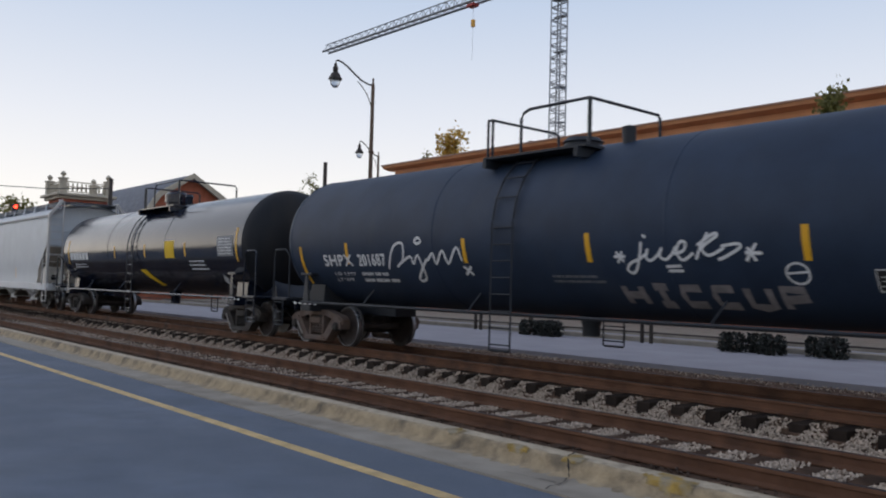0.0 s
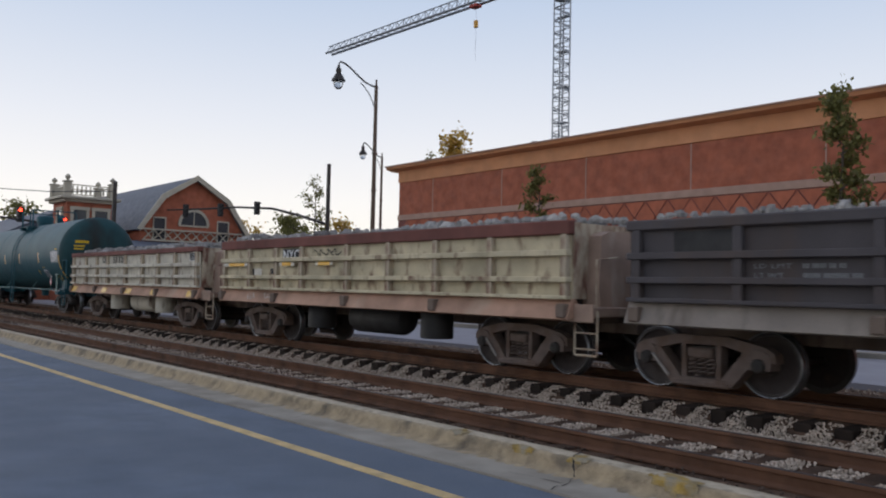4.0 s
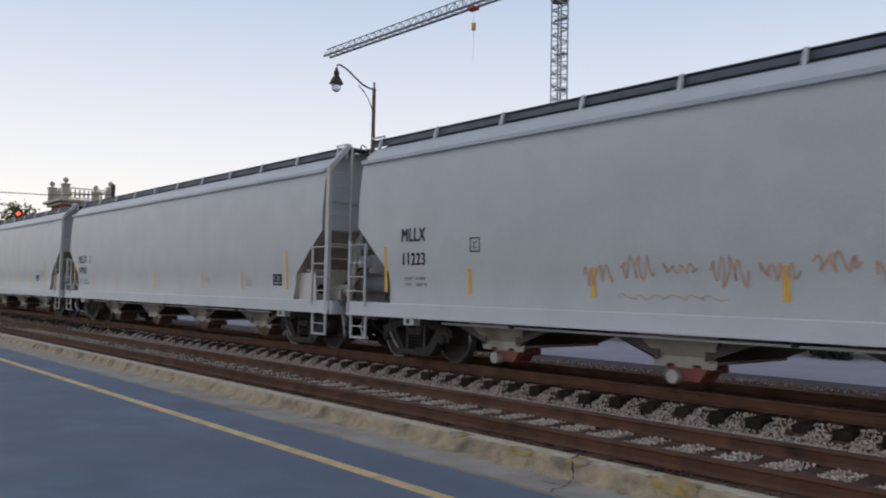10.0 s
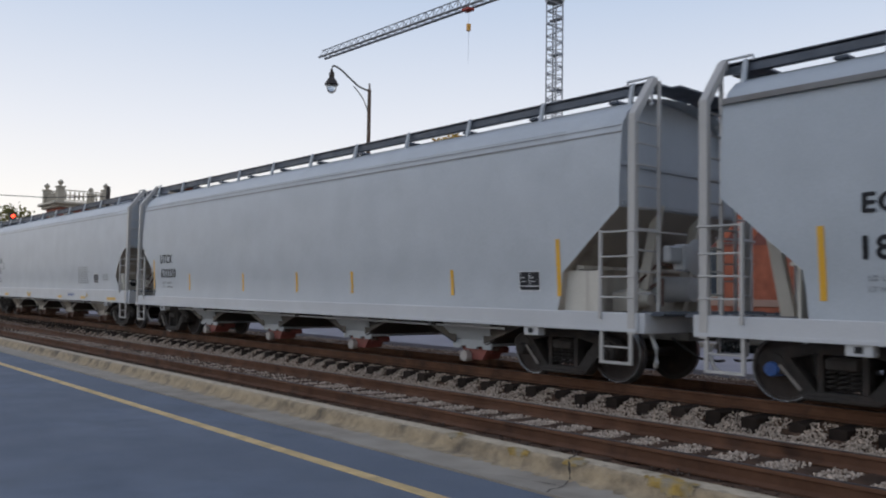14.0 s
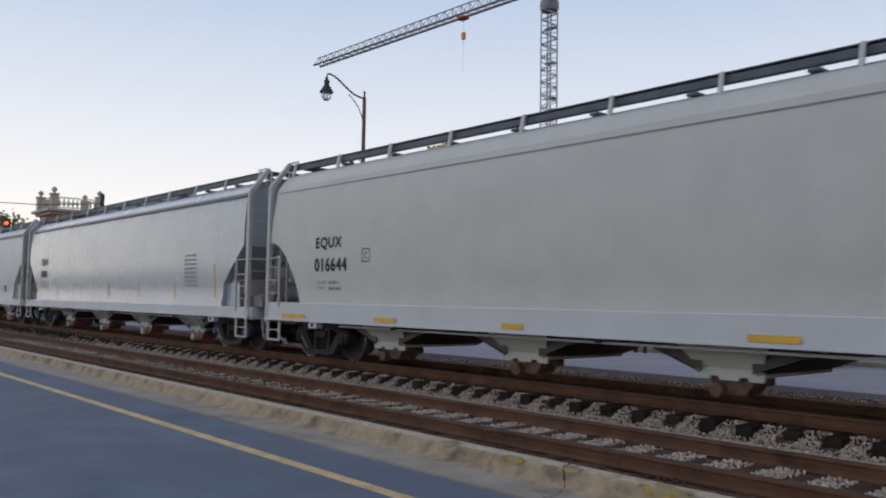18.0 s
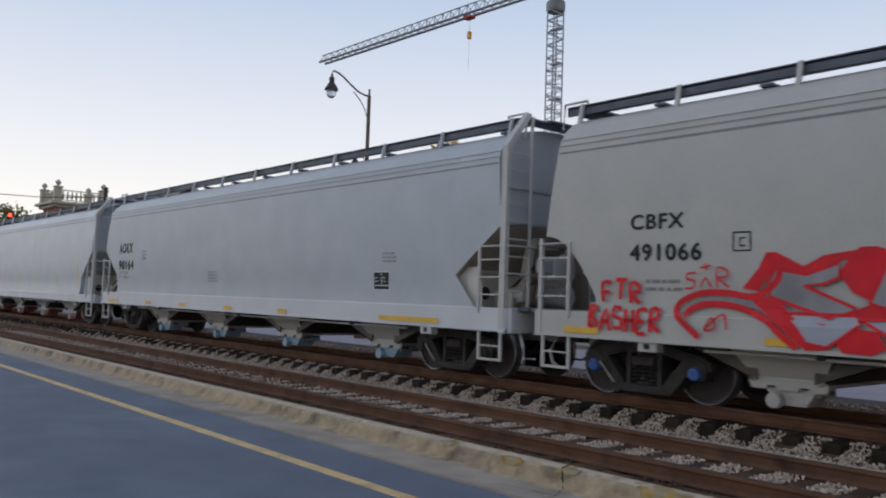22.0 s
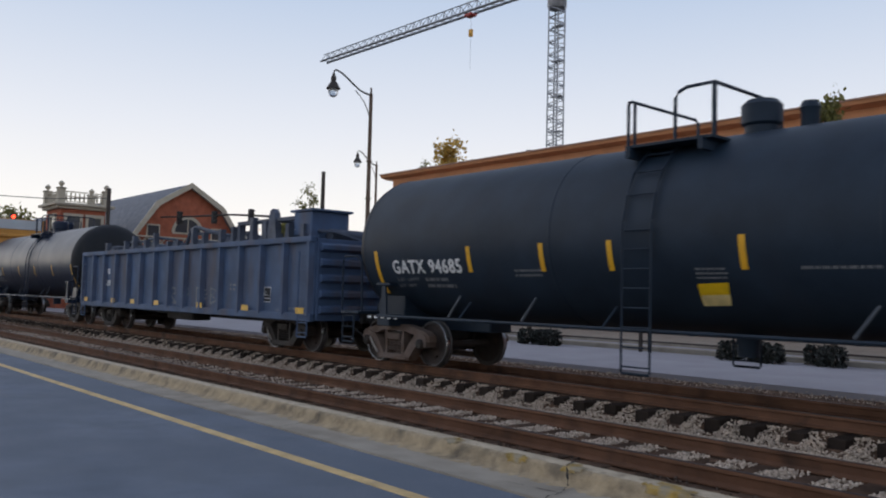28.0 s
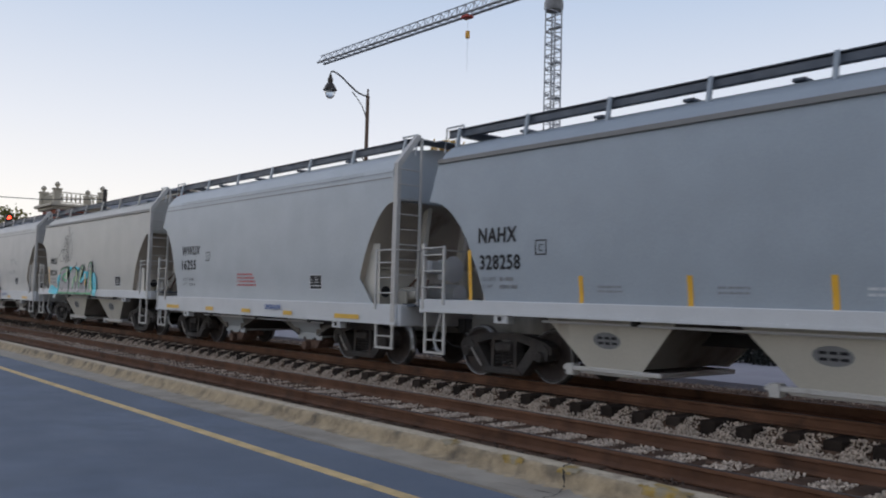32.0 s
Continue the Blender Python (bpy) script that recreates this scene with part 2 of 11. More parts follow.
# ---- mesh helpers ----
class Solid:
    """Collects vertices and faces of one mesh."""

    def __init__(self):
        self.v, self.f = [], []

    def add(self, vs, fs):
        k = len(self.v)
        self.v.extend(vs)
        self.f.extend([tuple(i + k for i in f) for f in fs])
        return self

    def box(self, x0, x1, y0, y1, z0, z1, c=0.0):
        if c <= 0:
            vs = [(x, y, z) for x in (x0, x1) for y in (y0, y1) for z in (z0, z1)]
            return self.add(vs, [(0, 1, 3, 2), (4, 6, 7, 5), (0, 4, 5, 1), (2, 3, 7, 6), (0, 2, 6, 4), (1, 5, 7, 3)])
        lo, hi = (x0, y0, z0), (x1, y1, z1)
        vs, ix = [], {}
        for sx in (0, 1):
            for sy in (0, 1):
                for sz in (0, 1):
                    s = (sx, sy, sz)
                    for a in range(3):
                        p = [hi[i] - (c if i != a else 0) if s[i] else lo[i] + (c if i != a else 0) for i in range(3)]
                        ix[(s, a)] = len(vs)
                        vs.append(tuple(p))
        fs = []
        for a in range(3):
            b, d = (a + 1) % 3, (a + 2) % 3
            for s in (0, 1):
                def key(p, q, a=a, b=b, d=d, s=s):
                    k = [0, 0, 0]
                    k[a], k[b], k[d] = s, p, q
                    return ix[(tuple(k), a)]
                q4 = [key(0, 0), key(1, 0), key(1, 1), key(0, 1)]
                fs.append(tuple(q4 if s else q4[::-1]))
            for p in (0, 1):
                for q in (0, 1):
                    k0, k1 = [0, 0, 0], [0, 0, 0]
                    k0[a], k1[a] = 0, 1
                    k0[b] = k1[b] = p
                    k0[d] = k1[d] = q
                    k0, k1 = tuple(k0), tuple(k1)
                    fs.append((ix[(k0, b)], ix[(k1, b)], ix[(k1, d)], ix[(k0, d)]))
        for s in [(i, j, k) for i in (0, 1) for j in (0, 1) for k in (0, 1)]:
            fs.append((ix[(s, 0)], ix[(s, 1)], ix[(s, 2)]))
        return self.add(vs, fs)

    def prism(self, prof, a0, a1, axis="x"):
        """A closed profile pushed along an axis. prof holds (y, z) for x, (x, z) for y, (x, y) for z."""
        n = len(prof)

        def at(p, a):
            return (a, p[0], p[1]) if axis == "x" else ((p[0], a, p[1]) if axis == "y" else (p[0], p[1], a))
        vs = [at(p, a0) for p in prof] + [at(p, a1) for p in prof]
        fs = [(i, (i + 1) % n, n + (i + 1) % n, n + i) for i in range(n)]
        return self.add(vs, fs + [tuple(range(n))[::-1], tuple(range(n, 2 * n))])

    def loft(self, rings, closed=True, caps=True):
        n = len(rings[0])
        vs = [p for r in rings for p in r]
        fs = []
        for k in range(len(rings) - 1):
            for i in range(n if closed else n - 1):
                j = (i + 1) % n
                fs.append((k * n + i, k * n + j, (k + 1) * n + j, (k + 1) * n + i))
        if caps:
            fs += [tuple(range(n))[::-1], tuple(range((len(rings) - 1) * n, len(rings) * n))]
        return self.add(vs, fs)

    def tube(self, pts, r, n=6, caps=True):
        pts = [Vector(p) for p in pts]
        rings = []
        for i, p in enumerate(pts):
            d = (pts[min(i + 1, len(pts) - 1)] - pts[max(i - 1, 0)]).normalized()
            a = d.cross(Vector((0, 0, 1)) if abs(d.z) < 0.9 else Vector((1, 0, 0))).normalized()
            b = d.cross(a)
            rr = r[i] if isinstance(r, (list, tuple)) else r
            rings.append([tuple(p + (a * math.cos(t) + b * math.sin(t)) * rr) for t in [2 * math.pi * k / n for k in range(n)]])
        return self.loft(rings, True, caps)

    def lathe(self, prof, n=16, at=(0, 0, 0), axis="z", ring_shape=False):
        """prof: (radius, height) pairs turned round an axis; a ring shape closes on itself with no end caps."""
        if ring_shape:
            prof = list(prof) + [prof[0]]
        rings = []
        for r, hgt in prof:
            ring = []
            for k in range(n):
                a = 2 * math.pi * k / n
                c, s = r * math.cos(a), r * math.sin(a)
                q = (c, s, hgt) if axis == "z" else ((c, hgt, s) if axis == "y" else (hgt, c, s))
                ring.append((at[0] + q[0], at[1] + q[1], at[2] + q[2]))
            rings.append(ring)
        return self.loft(rings, True, not ring_shape)

    def grid(self, rows):
        n = len(rows[0])
        vs = [p for r in rows for p in r]
        return self.add(vs, [(a * n + b, a * n + b + 1, (a + 1) * n + b + 1, (a + 1) * n + b) for a in range(len(rows) - 1) for b in range(n - 1)])

    def mesh(self, name, mat, smooth=32):
        me = bpy.data.meshes.new(name)
        me.from_pydata(self.v, [], self.f)
        bm = bmesh.new()
        bm.from_mesh(me)
        bmesh.ops.recalc_face_normals(bm, faces=bm.faces)
        bm.to_mesh(me)
        bm.free()
        if smooth:
            me.polygons.foreach_set("use_smooth", [True] * len(me.polygons))
            me.set_sharp_from_angle(angle=radians(smooth))
        me.materials.append(mat)
        return me


def part(name, solid, mat, parent, label="", m=None, smooth=32):
    """One mesh object under a thing or a part; solid is a Solid or a ready mesh."""
    me = solid.mesh(name, mat, smooth) if isinstance(solid, Solid) else solid
    ob = new(name, me)
    ob.parent = parent
    if m is not None:
        ob.matrix_basis = m
    if label:
        ob["label"] = label
    return ob


def thing(name, label, category, group="", kind="", m=None, solid=None, mat=None, smooth=32):
    ob = new(name, solid.mesh(name, mat, smooth) if solid else None)
    if m is not None:
        ob.matrix_basis = m
    return tagged(ob, label, category, group, kind)


def arc(cx, cy, r, a0, a1, n):
    return [(cx + r * math.cos(radians(a0 + (a1 - a0) * i / n)), cy + r * math.sin(radians(a0 + (a1 - a0) * i / n))) for i in range(n + 1)]


SHARED = {}


def shared(key, make, mat, smooth=32):
    """One mesh for alike pieces."""
    k = (key, mat.name)
    if k not in SHARED:
        s = Solid()
        make(s)
        SHARED[k] = s.mesh(key, mat, smooth)
    return SHARED[k]


# ---- the large structure: ground, road, kerb, tracks, far street ----
TRACK_Y = 11.53           # centre of the train's track; rail tops at z = 0
NEAR_Y, NEAR_Z = 7.88, -0.15
ROAD_Z = -0.33


def uneven(x, y):
    return 0.25 * noise.noise_vector((x * 2.3, y * 3.1, 4.7)) + 0.5 * noise.noise_vector((x * 9.1, y * 12.0, 1.3)) + 0.7 * noise.noise_vector((x * 23.0, y * 27.0, 7.3))


def strip(name, prof, x0, x1, step, mat, label, category, rough=0.0, fine=None):
    """A profile (y, z) laid along the line, with unevenness."""
    s = Solid()
    n = max(2, int((x1 - x0) / step))
    rows = []
    for i in range(n + 1):
        x = x0 + (x1 - x0) * i / n
        row = []
        for j, (y, z) in enumerate(prof):
            k = 0 if j in (0, len(prof) - 1) else rough
            v = uneven(x, y)
            row.append((x, y + v.y * k, z + v.z * k))
        rows.append(row)
    s.grid(rows)
    ob = thing(name, label, category, kind="structure", solid=s, mat=mat, smooth=50)
    return ob


g = Solid()
g.box(-3000, 3000, -3000, 3000, -3.0, -0.62)
thing("ground", "bare earth and worn grass ground around the tracks", "ground", kind="structure", solid=g, mat=EARTH)
strip("road", [(-14.0, ROAD_Z - 0.1), (-6.0, ROAD_Z + 0.02), (0.0, ROAD_Z + 0.03), (4.0, ROAD_Z), (5.42, ROAD_Z - 0.015), (5.43, ROAD_Z - 0.3)], -420, 420, 2.0, ASPHALT,
      "grey-blue asphalt road with a yellow edge line", "road")
strip("yellow_edge_line", [(4.515, ROAD_Z - 0.02), (4.52, ROAD_Z + 0.004), (4.58, ROAD_Z + 0.005), (4.645, ROAD_Z + 0.004), (4.65, ROAD_Z - 0.02)], -420, 420, 2.0, YELLOW_LINE,
      "worn yellow painted edge line on the asphalt", "road marking")
gutter = strip("gutter", [(5.40, -0.6), (5.41, -0.322), (5.6, -0.325), (5.8, -0.328), (5.95, -0.32), (5.96, -0.6)], -60, 30, 0.12, CONCRETE,
      "stained pale concrete gutter beside the kerb", "gutter", rough=0.004)
KERB_PROF = [(5.85, -0.6), (5.86, -0.325), (5.97, -0.317), (6.01, -0.295), (6.035, -0.245), (6.055, -0.20), (6.09, -0.178), (6.17, -0.174), (6.25, -0.174), (6.32, -0.176), (6.355, -0.185), (6.375, -0.22), (6.39, -0.35), (6.39, -0.6)]
kerb = strip("kerb", KERB_PROF,
      -60, 30, 0.045, KERB, "weathered concrete kerb with chipped edges and yellow patches", "kerb", rough=0.0055)


def kerb_patch(xc, half, j0, j1, seed):
    """A ragged worn patch of yellow paint that follows the kerb's surface."""
    p = Solid()
    n = int(2 * half / 0.03)
    for i in range(n):
        for j in range(j0 * 2, j1 * 2):
            x, f = xc - half + (i + 0.5) * 0.03, (j + 0.5 - j0 * 2) / (2 * (j1 - j0))
            d = ((x - xc) / half) ** 2 + (2 * f - 1) ** 2
            if d + 1.1 * noise.noise((x * 5.0, f * 2.5, seed)) + 0.5 * noise.noise((x * 19.0, f * 9.0, seed)) > 0.8:
                continue
            q = []
            for a, b in ((0, 0), (1, 0), (1, 1), (0, 1)):
                xx, jj = xc - half + (i + a) * 0.03, (j + b) / 2
                q0, q1 = KERB_PROF[int(jj)], KERB_PROF[min(int(jj) + 1, len(KERB_PROF) - 1)]
                y, z = q0[0] + (q1[0] - q0[0]) * (jj % 1), q0[1] + (q1[1] - q0[1]) * (jj % 1)
                v0, v1 = uneven(xx, q0[0]), uneven(xx, q1[0])
                v = v0.lerp(v1, jj % 1)
                q.append((xx, y + v.y * 0.0055 - 0.004, z + v.z * 0.0055 + 0.010))
            p.add(q, [(0, 1, 2, 3)])
    part("yellow_paint_patch", p, KERB_YELLOW, kerb, "worn yellow paint")


for xc, half, j0, j1, seed in ((-4.1, 0.26, 3, 8, 1.0), (-5.15, 0.14, 4, 8, 2.0), (-5.85, 0.16, 4, 7, 3.0), (-6.85, 0.16, 4, 8, 4.0)):
    kerb_patch(xc, half, j0, j1, seed)


def worn_top(x0, x1, step):
    """The pale worn top of the kerb, its road edge chipped and ragged."""
    p = Solid()
    rows = []
    n = int((x1 - x0) / step)
    for i in range(n + 1):
        x = x0 + (x1 - x0) * i / n
        e = 0.035 * noise.noise((x * 1.7, 0.3, 9.0)) + 0.035 * noise.noise((x * 6.0, 0.3, 2.0)) + 0.02 * noise.noise((x * 21.0, 0.3, 5.0))
        row = []
        for k, f in enumerate((0.0, 0.2, 0.45, 0.7, 1.0)):
            y = (6.075 + e) + (6.36 - 6.075 - e) * f
            j = max(q for q in range(len(KERB_PROF) - 1) if KERB_PROF[q][0] <= y)
            (ya, za), (yb, zb) = KERB_PROF[j], KERB_PROF[j + 1]
            v = uneven(x, ya).lerp(uneven(x, yb), (y - ya) / (yb - ya))
            row.append((x, y + v.y * 0.0055, za + (zb - za) * (y - ya) / (yb - ya) + v.z * 0.0055 + (0.005 if k else -0.002)))
        rows.append(row)
    p.grid(rows)
    part("worn_top", p, KERB_TOP, kerb, "pale worn top with a chipped edge", smooth=50)


worn_top(-60, 30, 0.045)


def crack(pts, w, parent):
    """A thin dark crack laid along a surface."""
    c = Solid()
    rnd = random.Random(int(pts[0][0] * 100))
    for p0, p1 in zip(pts, pts[1:]):
        n = max(2, int((Vector(p1) - Vector(p0)).length / 0.05))
        row = []
        for i in range(n + 1):
            q = Vector(p0).lerp(Vector(p1), i / n)
            k = 0 if i in (0, n) else 0.014
            ox, ww = rnd.uniform(-k, k), w * rnd.uniform(0.5, 1.2)
            row.append(((q.x + ox - ww, q.y + rnd.uniform(-k, k), q.z), (q.x + ox + ww, q.y + rnd.uniform(-k, k), q.z)))
        c.grid(row)
    part("crack", c, CRACK, parent, "dark crack")


crack([(-5.32, 6.33, -0.163), (-5.26, 6.17, -0.163), (-5.22, 6.10, -0.166), (-5.16, 6.03, -0.205), (-5.10, 5.97, -0.26), (-5.04, 5.9, -0.297)], 0.012, kerb)
crack([(-5.04, 5.88, -0.310), (-4.95, 5.7, -0.316), (-4.93, 5.5, -0.314), (-4.88, 5.41, -0.312)], 0.008, gutter)
crack([(-4.95, 5.7, -0.316), (-5.25, 5.66, -0.316), (-5.6, 5.62, -0.316)], 0.012, gutter)
crack([(-9.6, 5.88, -0.310), (-9.5, 5.6, -0.316), (-9.45, 5.41, -0.312)], 0.008, gutter)
crack([(-14.2, 5.88, -0.310), (-14.15, 5.41, -0.312)], 0.008, gutter)
for x0, x1 in ((-420, -60), (30, 420)):
    strip("gutter", [(5.40, -0.6), (5.41, -0.322), (5.95, -0.32), (5.96, -0.6)], x0, x1, 6, CONCRETE, "stained pale concrete gutter beside the kerb", "gutter")
    strip("kerb", [(5.86, -0.6), (5.87, -0.33), (5.95, -0.225), (6.13, -0.18), (6.33, -0.185), (6.39, -0.35), (6.39, -0.6)], x0, x1, 6, KERB,
          "weathered concrete kerb with chipped edges and yellow patches", "kerb")


def bed_z(y):
    """Top of the ballast across the tracks."""
    d0, d1 = abs(y - NEAR_Y), abs(y - TRACK_Y)
    z = -0.50 if y < 12 else -0.36
    if d1 < 2.6:
        z = max(z, -0.185 - max(0.0, d1 - 0.95) * (0.12 if d1 < 1.2 else 0.0) - (0.5 * (d1 - 1.2) + 0.03 if d1 >= 1.2 else 0.0))
    if d0 < 2.2:
        z = max(z, -0.335 - max(0.0, d0 - 1.2) * 0.10)
    return z


strip("ballast_bed", [(6.35, -0.6)] + [(6.36 + 0.17 * i, bed_z(6.36 + 0.17 * i)) for i in range(61)] + [(16.7, -0.6)], -90, 40, 0.3, BALLAST,
      "stony brown and grey ballast bed under the tracks", "ballast", rough=0.025)
for x0, x1 in ((-480, -90), (40, 480)):
    strip("ballast_bed", [(6.35, -0.6)] + [(6.36 + 0.4 * i, bed_z(6.36 + 0.4 * i)) for i in range(26)] + [(16.7, -0.6)], x0, x1, 5, BALLAST,
          "stony brown and grey ballast bed under the tracks", "ballast")
strip("far_street", [(16.5, -0.6), (16.52, -0.24), (17.5, -0.2), (26.5, -0.2), (26.6, -0.6)], -480, 480, 5, STREET, "pale concrete street beyond the tracks", "street")
strip("far_street_kerb", [(23.0, -0.4), (23.01, -0.06), (23.05, -0.04), (23.3, -0.04), (23.33, -0.4)], -480, 480, 5, CONCRETE, "low concrete kerb along the far street", "kerb")
strip("far_pavement", [(26.55, -0.6), (26.56, -0.06), (33.4, -0.03), (33.5, -0.6)], -480, 480, 5, CONCRETE, "pale concrete pavement before the brick building", "pavement")


def rail_prof(y, top):
    half = [(0.032, 0.0), (0.036, -0.012), (0.034, -0.036), (0.012, -0.045), (0.009, -0.125), (0.03, -0.14), (0.075, -0.15), (0.075, -0.168)]
    return [(y + a, top + b) for a, b in half] + [(y - a, top + b) for a, b in half[::-1]]


for y, top, label in ((NEAR_Y - 0.715, NEAR_Z, "rusty brown steel rail of the empty track"), (NEAR_Y + 0.715, NEAR_Z, "rusty brown steel rail of the empty track"),
                      (TRACK_Y - 0.75, 0, "rusty steel rail under the train"), (TRACK_Y + 0.75, 0, "rusty steel rail under the train")):
    r = Solid().prism(rail_prof(y, top), -480, 480)
    rail = thing("rail", label, "rail", group="rails of the two tracks", kind="structure", solid=r, mat=RAIL, smooth=40)
    part("rail_head", Solid().box(-480, 480, y - 0.026, y + 0.026, top - 0.002, top + 0.0035), RAIL_HEAD, rail, "dull dark running surface")

TRAIN_SPEED = 13.19


# ---- the train: parts that all cars share ----
CARS = []       # (car, place along the train, wheelsets)


def joined(name, pieces, smooth=32):
    """One mesh with several materials."""
    whole, idx, mats = Solid(), [], []
    for s, mat in pieces:
        whole.add(s.v, s.f)
        idx += [len(mats)] * len(s.f)
        mats.append(mat)
    me = whole.mesh(name, mats[0], smooth)
    for m in mats[1:]:
        me.materials.append(m)
    me.polygons.foreach_set("material_index", idx)
    return me


WHEEL_R = 0.457


def wheelset_mesh(cap_mat):
    key = ("wheelset", cap_mat.name)
    if key in SHARED:
        return SHARED[key]
    plate, rim, cap, edge = Solid(), Solid(), Solid(), Solid()
    for sgn in (-1, 1):
        def w(prof):
            return [(r, sgn * y) for r, y in prof]
        rim.lathe(w([(0.40, 0.69), (WHEEL_R + 0.024, 0.69), (WHEEL_R + 0.024, 0.715), (WHEEL_R, 0.73), (WHEEL_R - 0.006, 0.825), (0.40, 0.83), (0.395, 0.80)]), 28, axis="y", ring_shape=True)
        edge.lathe(w([(WHEEL_R - 0.004, 0.74), (WHEEL_R + 0.0015, 0.745), (WHEEL_R - 0.003, 0.823), (WHEEL_R - 0.012, 0.832), (WHEEL_R - 0.02, 0.828)]), 28, axis="y", ring_shape=True)
        plate.lathe(w([(0.40, 0.70), (0.402, 0.805), (0.36, 0.79), (0.24, 0.765), (0.14, 0.80), (0.13, 0.86), (0.06, 0.87), (0.06, 0.66), (0.13, 0.67), (0.30, 0.72)]), 24, axis="y", ring_shape=True)
        plate.tube([(0.27 * math.cos(1), sgn * 0.775, 0.27 * math.sin(1)), (0.27 * math.cos(1.25), sgn * 0.775, 0.27 * math.sin(1.25))], 0.03, 5)
        cap.lathe(w([(0.10, 0.93), (0.10, 1.16), (0.085, 1.19), (0.03, 1.2)]), 14, axis="y")
        for k in range(3):
            a = 2.094 * k
            cap.box(0.055 * math.cos(a) - 0.016, 0.055 * math.cos(a) + 0.016, min(sgn * 1.19, sgn * 1.21), max(sgn * 1.19, sgn * 1.21), 0.055 * math.sin(a) - 0.016, 0.055 * math.sin(a) + 0.016)
    plate.lathe([(0.08, -1.0), (0.08, 1.0)], 10, axis="y")
    SHARED[key] = joined("wheelset", [(plate, WHEEL), (rim, TREAD), (cap, cap_mat), (edge, POLISHED)])
    return SHARED[key]


def side_frame(s):
    """Cast side frame: bowed top chord, open windows beside the spring group, diagonals down to the spring seat, journal arms."""
    y0, y1 = -0.10, 0.10
    top = [(-1.12, 0.50), (-1.10, 0.62), (-0.98, 0.70), (-0.70, 0.76), (-0.40, 0.82), (0.40, 0.82), (0.70, 0.76), (0.98, 0.70), (1.10, 0.62), (1.12, 0.50), (0.98, 0.52), (0.72, 0.60), (0.36, 0.69), (-0.36, 0.69), (-0.72, 0.60), (-0.98, 0.52)]
    s.prism(top, y0, y1, "y")
    for k in (-1, 1):
        s.prism([(k * 0.78, 0.62), (k * 0.66, 0.62), (k * 0.34, 0.24), (k * 0.30, 0.12), (k * 0.48, 0.12), (k * 0.78, 0.46)], y0 - 0.02, y1 + 0.02, "y")
        s.prism([(k * 0.24, 0.18), (k * 0.31, 0.18), (k * 0.31, 0.72), (k * 0.24, 0.72)], y0, y1, "y")
        s.prism([(k * 0.889 - 0.16, 0.40), (k * 0.889 + 0.16, 0.40), (k * 0.889 + 0.17, 0.58), (k * 0.889 + 0.08, 0.66), (k * 0.889 - 0.08, 0.68), (k * 0.889 - 0.17, 0.60)], -0.13, 0.13, "y")
        s.box(k * 0.889 - 0.10, k * 0.889 + 0.10, -0.16, 0.16, 0.41, 0.54, 0.025)
    s.box(-0.46, 0.46, -0.15, 0.15, 0.10, 0.17, 0.02)
    s.box(-0.40, 0.40, -0.13, 0.13, 0.15, 0.22, 0.015)


def brake_lever(s):
    s.tube([(-0.78, -0.15, 0.52), (-0.60, -0.17, 0.34), (-0.50, -0.15, 0.22)], 0.022, 6)


def coil(s):
    s.tube([(0.06 * math.cos(a), 0.06 * math.sin(a), 0.25 + 0.24 * a / 25.13) for a in [i * 0.7854 for i in range(33)]], 0.018, 4)


def bolster(s):
    s.box(-0.22, 0.22, -1.08, 1.08, 0.49, 0.66, 0.03)
    s.box(-0.30, 0.30, -0.35, 0.35, 0.60, 0.80, 0.04)
    for x in (-0.46, 0.46):
        s.box(x - 0.05, x + 0.05, -0.85, 0.85, 0.30, 0.40, 0.01)
    s.box(-0.7, 0.7, -0.16, -0.10, 0.34, 0.40)


def truck(car, x, frame_mat=None, cap_mat=None):
    """A two-axle truck under a car; returns its wheelsets."""
    fm, cm = frame_mat or TRUCK, cap_mat or TRUCK
    tr = part("truck", shared("truck_bolster", bolster, TRUCK), None, car, m=pose(x, 0, 0))
    part("brake_lever", shared("brake_lever", brake_lever, LEVER), None, tr, "worn pale brake lever", m=pose(0, -1.0, 0))
    part("bolster_end", shared("bolster_end", lambda q: q.box(-0.20, 0.20, -1.14, -1.05, 0.50, 0.64, 0.02), fm), None, tr)
    for y in (-1.0, 1.0):
        part("side_frame", shared("side_frame", side_frame, fm), None, tr, m=pose(0, y, 0))
        for sx in (-0.15, 0.0, 0.15):
            part("spring", shared("spring", coil, fm), None, tr, m=pose(sx, y - 0.04, 0))
    ws = []
    for dx in (-0.889, 0.889):
        ws.append(part("wheelset", wheelset_mesh(cm), None, tr, m=pose(dx, 0, WHEEL_R)))
    return ws


def ladder(car, x, y, z, h2, mat, w=0.46, rungs=6, turn=0, name="ladder"):
    """Two stiles with round rungs between them."""
    def stiles(s):
        s.tube([(-w / 2, 0, h2), (-w / 2, 0, 0.02), (-w / 2 + 0.02, 0, 0), (w / 2 - 0.02, 0, 0), (w / 2, 0, 0.02), (w / 2, 0, h2)], 0.021, 4)
    lad = part(name, shared("stiles_%g_%g" % (h2, w), stiles, mat), None, car, m=pose(x, y, z, 0, 0, turn))
    bar = shared("rung_%g" % w, lambda s: s.tube([(-w / 2, 0, 0), (w / 2, 0, 0)], 0.014, 6), mat)
    for i in range(rungs):
        part("rung", bar, None, lad, m=pose(0, 0, 0.1 + (h2 - 0.2) * i / max(1, rungs - 1)))
    return lad


